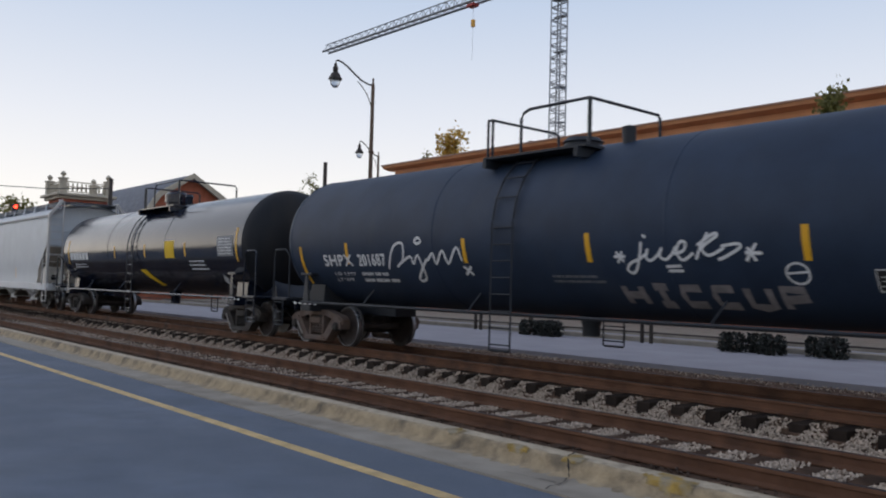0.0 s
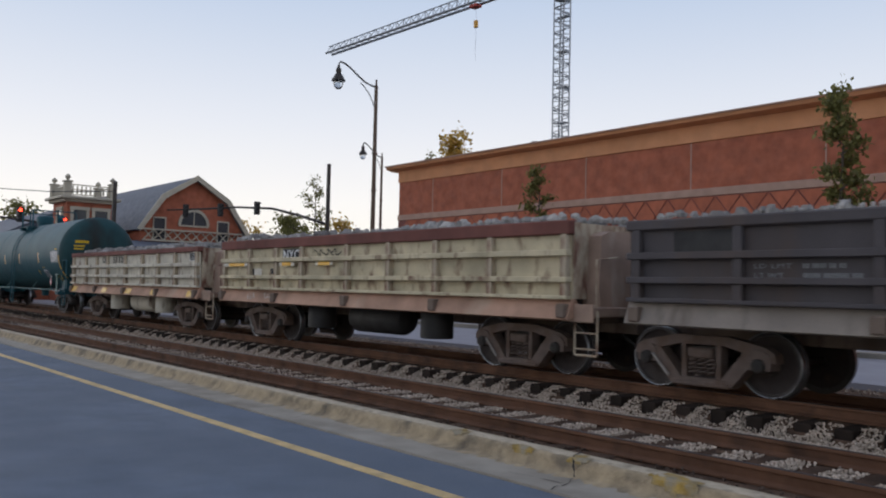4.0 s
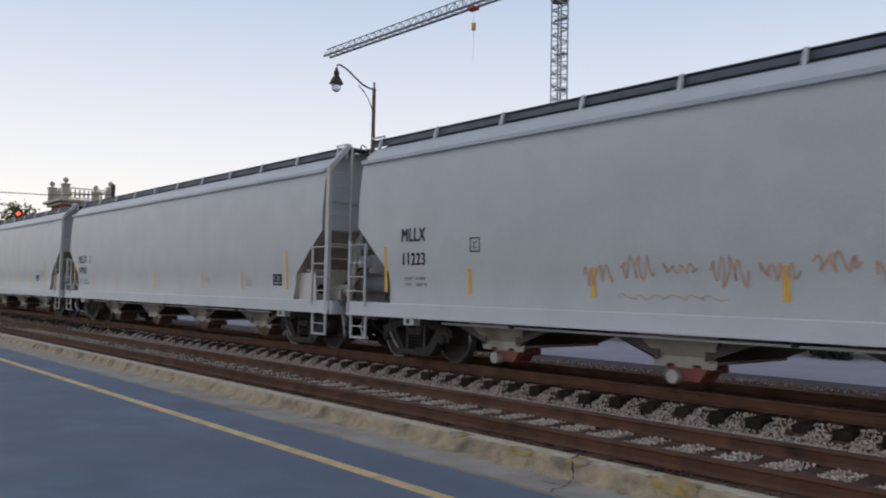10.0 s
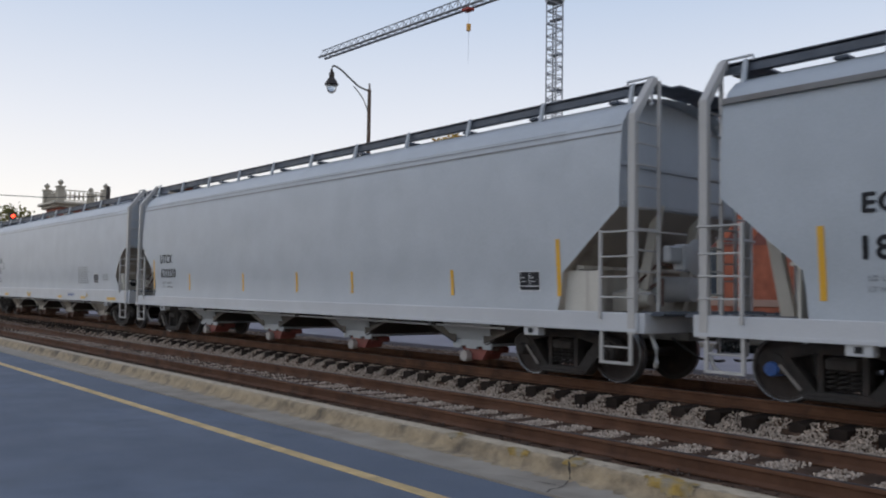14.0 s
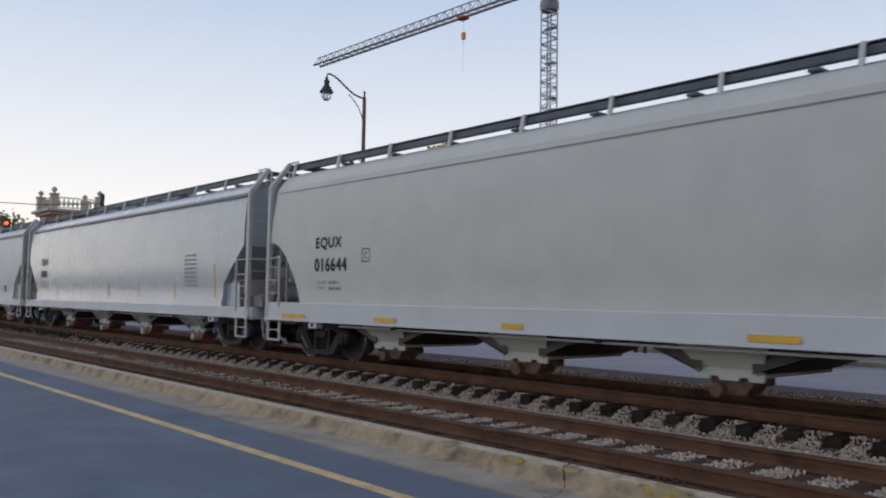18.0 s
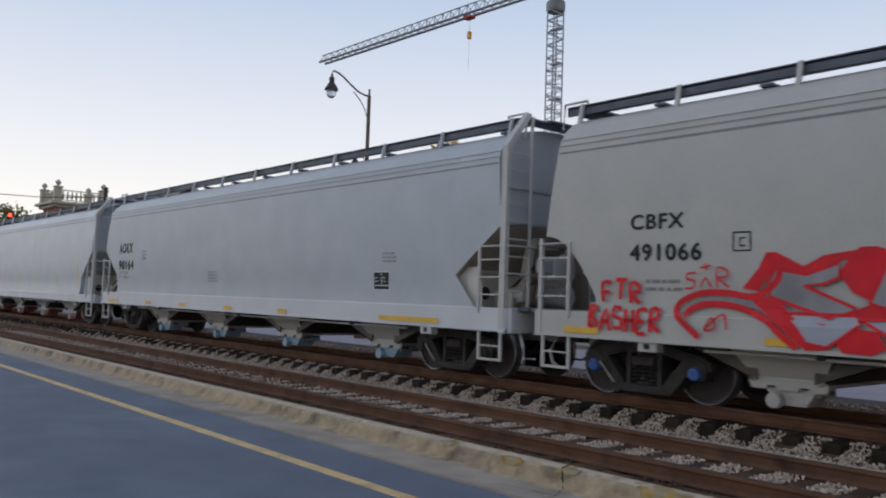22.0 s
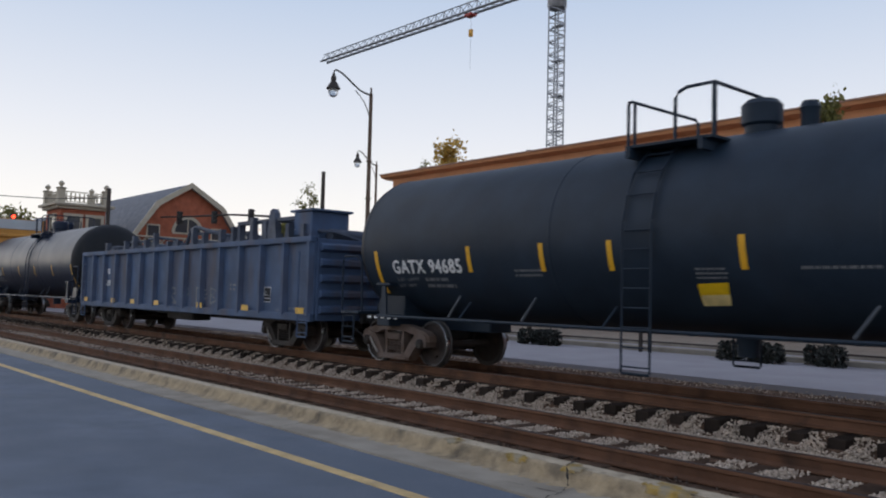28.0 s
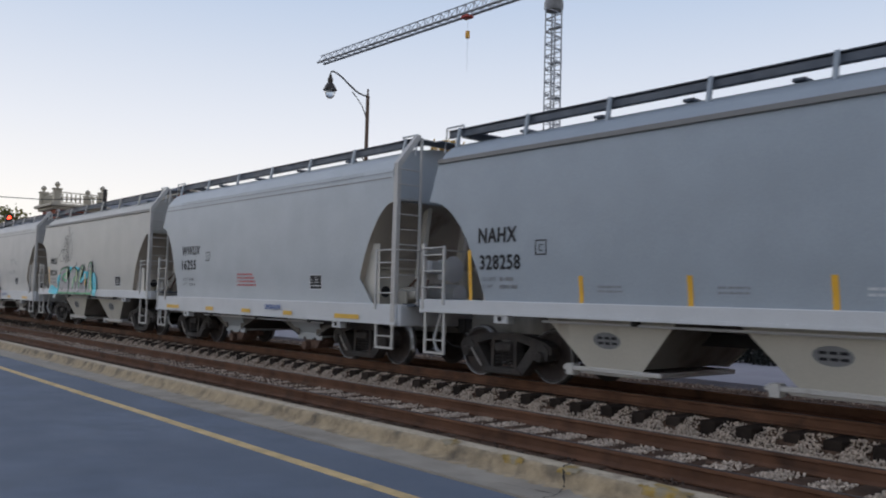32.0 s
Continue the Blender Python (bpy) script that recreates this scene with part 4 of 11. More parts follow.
            part("rung", shared("step_rung", lambda q: q.tube([(-0.27, 0, 0), (0.27, 0, 0)], 0.015, 6), LADDER_PAINT), None, step, m=pose(k * (half - 0.395), y * 1.62, 0.63))
            if full:
                est = part("end_ladder", Solid().box(k * (half - 0.03) - 0.025, k * (half - 0.03) + 0.025, y * 1.08 - 0.025, y * 1.08 + 0.025, zs1, walk_z, 0.006), LADDER_PAINT, car)
                er = shared("end_rung", lambda q: q.tube([(0, -0.27, 0), (0, 0.27, 0)], 0.014, 6), LADDER_PAINT)
                for i in range(9):
                    part("rung", er, None, est, m=pose(k * (half - 0.03), y * 1.35, zs1 + 0.28 + (eave - zs1 - 0.35) * i / 8))
        part("jacking_pad", Solid().box(k * (half - 2.1) - 0.16, k * (half - 2.1) + 0.16, -1.63, -1.45, zs0 - 0.14, zs0 + 0.04, 0.015), sill, car)
        rects(car, "pad_mark", [(k * (half - 2.1) - 0.05, k * (half - 2.1) + 0.05, zs0 - 0.10, zs0 - 0.02)], INK, flat_side(-1.632), 0.004)
        part("end_hose", Solid().tube([(k * (half - 0.1), -1.2, zs0), (k * (half + 0.05), -1.25, 0.62), (k * (half + 0.02), -1.2, 0.42), (k * (half - 0.06), -1.12, 0.34)], 0.03, 6), sill, car, "pale uncoupling lever")
    part("brake_wheel", Solid().lathe([(0.24, -0.02), (0.28, 0), (0.24, 0.02)], 18, (half + 0.04, -0.2, 2.0), "x").tube([(half + 0.04, -0.46, 2.0), (half + 0.04, 0.06, 2.0)], 0.016, 5).tube([(half + 0.04, -0.2, 1.74), (half + 0.04, -0.2, 2.26)], 0.016, 5), sill, car)
    part("brake_housing", Solid().box(half - 0.24, half - 0.02, -0.42, 0.02, 1.78, 2.2, 0.03).box(half - 0.2, half - 0.06, -0.75, -0.4, 1.9, 2.16, 0.03), sill, car)
    part("air_reservoir", Solid().lathe([(0.02, -0.6), (0.2, -0.55), (0.22, 0), (0.2, 0.55), (0.02, 0.6)], 14, (half - 0.85, 0.3, 1.5), "x"), sill, car)
    part("brake_cylinder", Solid().lathe([(0.05, -0.3), (0.15, -0.26), (0.17, 0.1), (0.1, 0.3)], 12, (half - 0.7, -0.75, zs1 + 0.2), "x").box(half - 0.95, half - 0.5, -1.0, -0.95, zs1, zs1 + 0.3, 0.01), END_PAINT, car)
    part("brake_pipe", Solid().tube([(half - 0.9, -0.75, zs1 + 0.25), (half - 0.45, -0.5, zs1 + 0.75), (half - 0.12, -0.3, 1.85)], 0.025, 6).tube([(half - 1.1, -0.4, zs1 + 0.1), (half - 0.3, -0.6, zs1 + 0.5), (half - 0.1, -0.9, zs1 + 0.1)], 0.03, 6), GATE_RUST, car, "rusty brake linkage")
    # roof walkways on posts, hatches between them
    walk_x = half - 0.1
    for k in (-1, 1):
        y0, y1 = sorted((k * 0.62, k * 1.12))
        part("roof_walkway", Solid().box(-walk_x, walk_x, y0, y1, walk_z - 0.03, walk_z, 0.0).box(-walk_x, walk_x, y0 if k < 0 else y1 - 0.03, y0 + 0.03 if k < 0 else y1, walk_z - 0.14, walk_z + 0.02), WALKWAY, car)
        for e in (-1, 1):
            part("end_rail", Solid().tube([(e * (walk_x - 0.45), k * 1.14, walk_z), (e * (walk_x - 0.45), k * 1.16, walk_z + 0.06), (e * (walk_x + 0.02), k * 1.16, walk_z + 0.06), (e * (walk_x + 0.02), k * 1.2, eave + 0.25)], 0.022, 6), sill, car)
        for i in range(posts):
            x = -walk_x + 0.35 + (2 * walk_x - 0.7) * i / (posts - 1)
            part("walkway_bracket", shared("walkway_bracket_%d_%g" % (k, eave), lambda q: q.prism([(k * 1.14, walk_z + 0.02), (k * 1.18, walk_z + 0.02), (k * 1.26, eave + 0.28), (k * 1.20, eave + 0.28)], -0.032, 0.032), body), None, car, m=pose(x, 0, 0))
    for k in (-1, 1):
        part("end_walkway", Solid().box(min(k * (half - 0.5), k * (half + 0.05)), max(k * (half - 0.5), k * (half + 0.05)), -0.65, 0.65, walk_z - 0.03, walk_z), WALKWAY, car)
    n_hatch = 10 if L > 15 else 5
    for i in range(n_hatch):
        x = -half + 1.4 + (L - 2.8) * i / (n_hatch - 1)
        part("hatch", shared("hatch", lambda q: q.lathe([(0.0, 0.14), (0.28, 0.12), (0.36, 0.05), (0.37, 0.0)], 16, (0, 0, 0)).box(-0.1, 0.1, -0.42, 0.42, 0.1, 0.15, 0.01), WALKWAY), None, car, m=pose(x, 0, eave + 0.50))
    # discharge bays: near-upright side sheets, steep end sheets with shade painted in, outlets below
    bm_ = bay_mat or body
    inner = L - 2 * (cut_in + 0.75)
    bw = inner / bays
    for i in range(bays):
        xc = -inner / 2 + bw * (i + 0.5)
        t, b2, zb = (bw * 0.5 - 0.10, 0.42, 0.47) if not deep else (min(1.45, bw * 0.39 if bays > 2 else bw * 0.42), 0.52, 0.42)
        yt, yb = (1.36, 0.98) if not deep else (1.42, 1.2)
        zt = zs0 + 0.12
        bay = part("discharge_bay", Solid().prism([(xc - t, zt), (xc + t, zt), (xc + t * 0.9, zt - 0.03), (xc - t * 0.9, zt - 0.03)], -yt + 0.02, yt - 0.02, "y"), SLOPE_SHADE if deep else BAY_SHADE, car)
        for k in (-1, 1):
            q = k * 0.012
            ts, ye = (t, yt) if deep else (0.78, 1.12)
            part("bay_side_sheet", Solid().loft([[(xc - ts, k * yt + o, zt), (xc + ts, k * yt + o, zt), (xc + b2, k * yb + o, zb - 0.04), (xc - b2, k * yb + o, zb - 0.04)] for o in (0, q)]), bm_, bay)
            if deep:
                part("bay_end_sheet", Solid().add([(xc + k * t, -yt, zt), (xc + k * t, yt, zt), (xc + k * b2, yb, zb), (xc + k * b2, -yb, zb)], [(0, 1, 2, 3)]), SLOPE_SHADE, bay, "sloping end sheet toned darker for shade")
            else:
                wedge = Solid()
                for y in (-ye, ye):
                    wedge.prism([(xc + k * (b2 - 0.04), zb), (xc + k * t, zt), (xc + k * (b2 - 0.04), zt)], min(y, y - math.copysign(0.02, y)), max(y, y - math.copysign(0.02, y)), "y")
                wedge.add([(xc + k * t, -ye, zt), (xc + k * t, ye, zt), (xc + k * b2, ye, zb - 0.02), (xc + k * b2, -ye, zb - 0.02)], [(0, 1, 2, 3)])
                part("bay_end_sheet", wedge, BAY_SHADE, bay, "sloping end sheet with shade painted in")
        if deep:
            part("bay_gate", Solid().box(xc - b2 - 0.12, xc + b2 + 0.12, -1.22, 1.22, zb - 0.14, zb - 0.06, 0.015).box(xc - 0.9, xc - 0.75, -1.28, -1.1, zb - 0.18, zb, 0.01), LADDER_PAINT, bay)
            part("bay_rail", Solid().box(xc - b2 - 0.45, xc + b2 + 0.35, -1.26, -1.18, zb - 0.10, zb - 0.03, 0.01), LADDER_PAINT, bay)
            bs = lambda z, zb=zb, zt=zt: -1.2 - 0.22 * (z - zb) / (zt - zb) - 0.016
            oval = [(xc - 0.05 + 0.26 * math.cos(j * 0.4488), zb + 0.40 + 0.13 * math.sin(j * 0.4488)) for j in range(14)]
            stamp(car, "bay_mark", oval, [tuple(range(14))], INK_GREY, bs, 0.004, "grey oval stencil", cut=0)
            rects(car, "bay_print", [(xc - 0.22 + 0.13 * j, xc - 0.12 + 0.13 * j, zb + 0.34 + dz, zb + 0.38 + dz) for j in range(3) for dz in (0.0, 0.08)], INK, bs, 0.008, cut=0)
        else:
            gm = gate or GATE_RUST
            part("outlet_flange", Solid().box(xc - 0.50, xc + 0.50, -1.02, 1.02, 0.42, 0.47, 0.012).prism([(xc - 0.54, 0.47), (xc - 0.46, 0.52), (xc + 0.46, 0.52), (xc + 0.54, 0.47), (xc + 0.5, 0.36), (xc + 0.3, 0.36), (xc + 0.28, 0.41), (xc + 0.16, 0.41), (xc + 0.14, 0.36), (xc - 0.14, 0.36), (xc - 0.16, 0.41), (xc - 0.28, 0.41), (xc - 0.3, 0.36), (xc - 0.5, 0.36)], -1.06, -1.02, "y"), bm_, bay)
            g2 = Solid().prism([(xc - 0.36, 0.38), (xc + 0.36, 0.38), (xc + 0.2, 0.16), (xc - 0.16, 0.16)], -0.98, -0.55, "y").box(xc - 0.34, xc + 0.34, -0.9, -0.4, 0.28, 0.40, 0.02)
            part("outlet_gate", g2, GATE_RUST if gm is BAY_GREY else gm, bay)
            part("gate_rack", Solid().box(xc - 0.52, xc + 0.52, -0.92, -0.84, 0.34, 0.40, 0.01), GATE_RUST, bay)
            if gm is not BAY_GREY:
                part("outlet_cap", Solid().lathe([(0.10, -1.10), (0.11, -1.0), (0.09, -0.9)], 16, (xc - 0.18, 0, 0.22), "y"), GATE_WHITE if gm is GATE_RED else gm, bay)
    for i in range(3):
        x = -inner / 2 + inner * (i + 0.5) / 3
        part("crossbearer", shared("hopper_bearer_%g" % zs0, lambda q: q.box(-0.05, 0.05, -1.5, 1.5, zs0 - 0.08, zs0 + 0.04), STEEL), None, car, m=pose(x, 0, 0))
    part("centre_sill", Solid().box(-half + 0.4, half - 0.4, -0.2, 0.2, 0.78, 0.98), STEEL, car)
    part("train_line", Solid().tube([(-half + 2.9, -1.44, zs0 - 0.07), (half - 2.9, -1.44, zs0 - 0.07)], 0.022, 6), sill, car, "pale pipe below the sill")
    tx0, tx1 = (half - 1.68, half - 1.87) if L > 15 else (half - 1.5, half - 1.85)
    ws = truck(car, -tx0, frame_mat, cap_mat) + truck(car, tx1, frame_mat, cap_mat)
    couplers(car, half + 0.42)
    for x in stripes:
        tape(car, [x - uc - 0.05], 1.34, 1.80, hopper_surf, 0.085, lean=-0.02)
    for x in tall:
        tape(car, [x - uc - 0.05], 1.36, 2.26, hopper_surf, 0.085, lean=-0.02)
    for z, w in lines:
        rects(car, "panel_joint", [(-xe, xe, z, z + w)], DARK_SEAM, hopper_surf, 0.004, cut=0)
    for a, b in low:
        rects(car, "sill_tape", [(a - uc, b - uc, zs0 + 0.07, zs0 + 0.165)], STRIPE_LOW, flat_side(-1.672), 0.004, cut=0)
    finish_car(car, uc, ws)
    return car, uc


# ---- tank car ----
def tank_car(u0, u1, R, zc, paint_mat, label, steel=None, dome=1, frame_mat=None, lad=0.0, rx0=-1.4, rx1=1.4, dome_x=0.35, cover_x=1.15, dome_r=0.39, head_mat=None, rail_mat=None, low_x=None):
    """u0, u1: the ends of the straight shell."""
    uc, Lc = (u0 + u1) / 2, u1 - u0
    h2 = Lc / 2
    steel = steel or paint_mat
    car = start_car("tank_car", label, "tank car", uc)
    rings = []
    n = 48
    hd = 0.72

    def ring_at(x, r):
        return [(x, r * math.cos(2 * math.pi * k / n), zc + r * math.sin(2 * math.pi * k / n)) for k in range(n)]
    head = [(hd * math.sin(a), R * math.cos(a)) for a in [radians(d) for d in (0, 12, 24, 36, 48, 60, 70, 79, 86)]]
    for x, r in head[::-1]:
        rings.append(ring_at(-h2 - x, r))
    for f in (0.16, 0.33, 0.498):
        rings.append(ring_at(-h2 + Lc * f, R))
    rings.append(ring_at(Lc * 0.002, R))
    for f in (0.66, 0.83):
        rings.append(ring_at(-h2 + Lc * f, R))
    for x, r in head:
        rings.append(ring_at(h2 + x, r))
    nh = len(head) - 1
    part("shell", Solid().loft(rings[nh:len(rings) - nh], caps=False), paint_mat, car, smooth=50)
    for hr in (rings[:nh + 1], rings[len(rings) - nh - 1:]):
        part("tank_head", Solid().loft(hr), head_mat or HEAD_BLACK, car, "domed tank head", smooth=50)
    for x in (-h2, -Lc / 6, Lc / 6, h2):
        part("weld_seam", Solid().loft([ring_at(x - 0.02, R), ring_at(x - 0.01, R + 0.008), ring_at(x + 0.01, R + 0.008), ring_at(x + 0.02, R)], caps=False), paint_mat, car, smooth=60)
    end = h2 + 0.82
    for k in (-1, 1):
        x0, x1 = sorted((k * (h2 - 2.6), k * end))
        part("stub_sill", Solid().box(x0, x1, -0.3, 0.3, 0.72, 1.02, 0.02), steel, car)
        part("end_platform", Solid().box(min(k * (h2 + 0.15), k * end), max(k * (h2 + 0.15), k * end), -1.5, 1.5, 1.0, 1.06, 0.01), steel, car)
        part("head_brace", Solid().prism([(k * (h2 - 0.2), 1.05), (k * (h2 + 0.62), 1.05), (k * (h2 + 0.30), 1.72), (k * (h2 - 0.1), 1.5)], -0.7, 0.7, "y"), steel, car)
        bx = k * (h2 - 0.6)
        part("saddle", Solid().prism([(-1.1, 1.0), (1.1, 1.0), (1.08, 1.40), (0.8, 1.25), (0, 1.05), (-0.8, 1.25), (-1.08, 1.40)], bx - 0.3, bx + 0.3), steel, car)
        for y in (-1, 1):
            ya, yb = sorted((y * 1.38, y * 1.42))
            bracket = part("bolster_bracket", Solid().prism([(bx - 0.12, 0.98), (bx + 0.12, 0.98), (bx + 0.06, 1.60), (bx - 0.04, 1.60)], ya, yb, "y"), rail_mat or steel, car)
            part("bracket_flange", Solid().box(bx - 0.22, bx + 0.24, min(y * 1.22, y * 1.44), max(y * 1.22, y * 1.44), 1.60, 1.66, 0.01), rail_mat or steel, bracket)
        rects(car, "sill_dash", [(bx - 0.5 + 0.22 * i, bx - 0.38 + 0.22 * i, 0.93, 0.975) for i in range(5)], INK_WHITE, flat_side(-1.425), 0.004, cut=0)
        part("bolster_beam", Solid().box(bx - 0.2, bx + 0.2, -1.42, 1.42, 0.78, 1.02, 0.02), steel, car)
        for y in (-1.46, 1.46):
            part("handrail", Solid().tube([(k * end, y, 1.05), (k * end, y, 2.14), (k * (end - 0.06), y, 2.22), (k * (h2 + 0.3), y, 2.22), (k * (h2 + 0.16), y * 0.98, 2.08), (k * (h2 + 0.12), y * 0.98, 1.05)], 0.024, 6), steel, car)
            ladder(car, k * (end - 0.25), y, 0.40, 0.65, steel, 0.42, 3, name="sill_step")
    part("brake_wheel", Solid().lathe([(0.24, -0.02), (0.28, 0), (0.24, 0.02)], 18, (end - 0.05, 0.7, 1.9), "x").tube([(end - 0.05, 0.7, 1.05), (end - 0.05, 0.7, 1.9)], 0.03, 6), steel, car)
    for y in (-1.42, 1.42):
        part("side_rail", Solid().tube([(-h2 + 0.4, y, 0.98), (h2 - 0.4, y, 0.98)], 0.032, 6), rail_mat or steel, car)
        for x in (-h2 + 2.9, -h2 + 6.2, h2 - 4.5):
            part("rail_stay", Solid().tube([(x, y, 0.98), (x + 0.14, y * 0.86, 1.32)], 0.02, 5), rail_mat or steel, car)
        for i in range(7):
            x = -h2 + 0.9 + (Lc - 1.8) * i / 6
            part("rail_bracket", shared("rail_bracket_%d" % (y > 0), lambda q: q.box(-0.03, 0.03, min(y * 0.6, y), max(y * 0.6, y), 0.94, 1.0), steel), None, car, m=pose(x, 0, 0))
    # ladders at the middle, platform, rails, fittings
    for y in (-1, 1):
        ladder(car, lad, y * (R + 0.06), 0.35, zc - 0.25, steel, 0.5, 8)
        pts = [(lad - 0.25, y * (R + 0.06) * math.cos(radians(e)), zc + (R + 0.06) * math.sin(radians(e))) for e in (5, 20, 35, 50, 62)]
        up = Solid().tube(pts, 0.02, 6).tube([(lad + 0.25, b, c) for a, b, c in pts], 0.02, 6)
        for q in pts[1:4]:
            up.tube([q, (lad + 0.25, *q[1:])], 0.014)
        part("upper_ladder", up, steel, car)
    top = zc + R
    for y in (-0.95, 0.95):
        part("platform", Solid().box(rx0 - 0.75, rx1 + 0.1, y - 0.24, y + 0.24, top - 0.20, top - 0.16).box(rx0 - 0.7, rx0 - 0.62, y - 0.3, y + 0.3, top - 0.36, top - 0.19).box(rx1 - 0.1, rx1 - 0.02, y - 0.3, y + 0.3, top - 0.36, top - 0.19), steel, car)
    near = -0.98
    part("platform_rail", Solid().tube([(rx0, near, top - 0.18), (rx0, near, top + 0.50), (rx0 + 0.06, near, top + 0.59), (rx0 + 0.2, near, top + 0.64), (rx1, near, top + 0.64), (rx1, -near - 0.06, top + 0.64), (rx1, -near, top + 0.58), (rx1, -near, top + 0.1), (rx1 - 0.05, -near, top - 0.15)], 0.028, 6)
         .tube([(rx1, near, top - 0.18), (rx1, near, top + 0.64)], 0.036, 6), steel, car)
    lx = rx0 - 0.85 if low_x is None else low_x
    part("low_rail", Solid().tube([(lx, near, top - 0.18), (lx, near, top + 0.55), (lx, near + 0.08, top + 0.60), (lx, -near - 0.08, top + 0.60), (lx, -near, top + 0.55), (lx, -near, top - 0.15)], 0.026, 6)
         .tube([(lx + 0.12, near, top - 0.18), (lx + 0.12, near, top + 0.55), (lx, near, top + 0.58)], 0.026, 6), steel, car)
    if dome:
        part("manway_dome", Solid().lathe([(dome_r - 0.05, -0.3), (dome_r - 0.05, 0.10), (dome_r, 0.14), (dome_r, 0.42), (dome_r - 0.08, 0.50), (0, 0.52)], 20, (dome_x, 0, top)), steel, car)
        part("valve_cover", Solid().lathe([(0.13, -0.3), (0.13, 0.26), (0.15, 0.30), (0.11, 0.40), (0, 0.41)], 14, (cover_x - 0.12, 0.1, top)), steel, car)
    else:
        part("manway_dome", Solid().lathe([(0.34, -0.3), (0.34, 0.10), (0.38, 0.12), (0.3, 0.2), (0, 0.22)], 20, (dome_x, 0, top)), steel, car)
        part("valve_cover", Solid().lathe([(0.1, -0.3), (0.12, 0.16), (0, 0.2)], 12, (cover_x, -0.5, top)), steel, car)
    part("bottom_outlet", Solid().lathe([(0.16, 0.62), (0.16, 0.8), (0.22, 1.0)], 14, (0.1, 0, 0)), steel, car)
    tx = h2 - 0.6
    ws = truck(car, -tx, frame_mat) + truck(car, tx, frame_mat)
    couplers(car, end + 0.3)
    finish_car(car, uc, ws)

    def surf(z):
        return -math.sqrt(max(0.04, R * R - (z - zc) ** 2))
    return car, uc, surf


def head_print(car, h2, R, zc, mat, lines, far=0.72):
    """Lines of unreadable writing on the rear head: height, nearest y, width, letter height."""
    for z, y, w, hgt in lines:
        vs, fs = [], []
        n = max(2, int(w / (hgt * 0.9)))
        for i in range(n):
            ya, yb = y + w * i / n, y + w * (i + 0.74) / n
            k = len(vs)
            for a, b in ((ya, z), (yb, z), (yb, z + hgt), (ya, z + hgt)):
                q = min(0.98, (a * a + (b - zc) ** 2) / (R * R))
                vs.append((h2 + far * math.sqrt(1 - q) + 0.012, a - 0.004, b))
            fs.append((k, k + 1, k + 2, k + 3))
        part("head_print", Solid().add(vs, fs), mat, car)


def test_table(car, x0, x1, z0, z1, face, ink, surf, rows=6):
    """A test record: pale frame and grid lines, heading column, small entries."""
    w, h2 = x1 - x0, z1 - z0
    if face:
        rects(car, "test_table", [(x0, x1, z0, z1)], face, surf, 0.005, "painted test record table")
    grid = [(x0, x1, z0 + h2 * i / rows - 0.008, z0 + h2 * i / rows + 0.008) for i in range(rows + 1)]
    grid += [(x0 + w * f - 0.008, x0 + w * f + 0.008, z0, z1) for f in (0.0, 0.44, 0.63, 0.82, 1.0)]
    rnd = random.Random(8)
    cells = []
    for i in range(rows):
        zz = z0 + h2 * (i + 0.3) / rows
        cells.append((x0 + w * 0.04, x0 + w * rnd.uniform(0.2, 0.4), zz, zz + h2 / rows * 0.42))
        cells += [(x0 + w * (f + 0.03), x0 + w * (f + rnd.uniform(0.09, 0.15)), zz, zz + h2 / rows * 0.42) for f in (0.44, 0.63, 0.82)]
    if not face:
        for i, b in enumerate(grid):
            rects(car, "table_line", [b], ink, surf, 0.006 + 0.0004 * i)
    for b in cells:
        rects(car, "table_print", [b], ink, surf, 0.010)


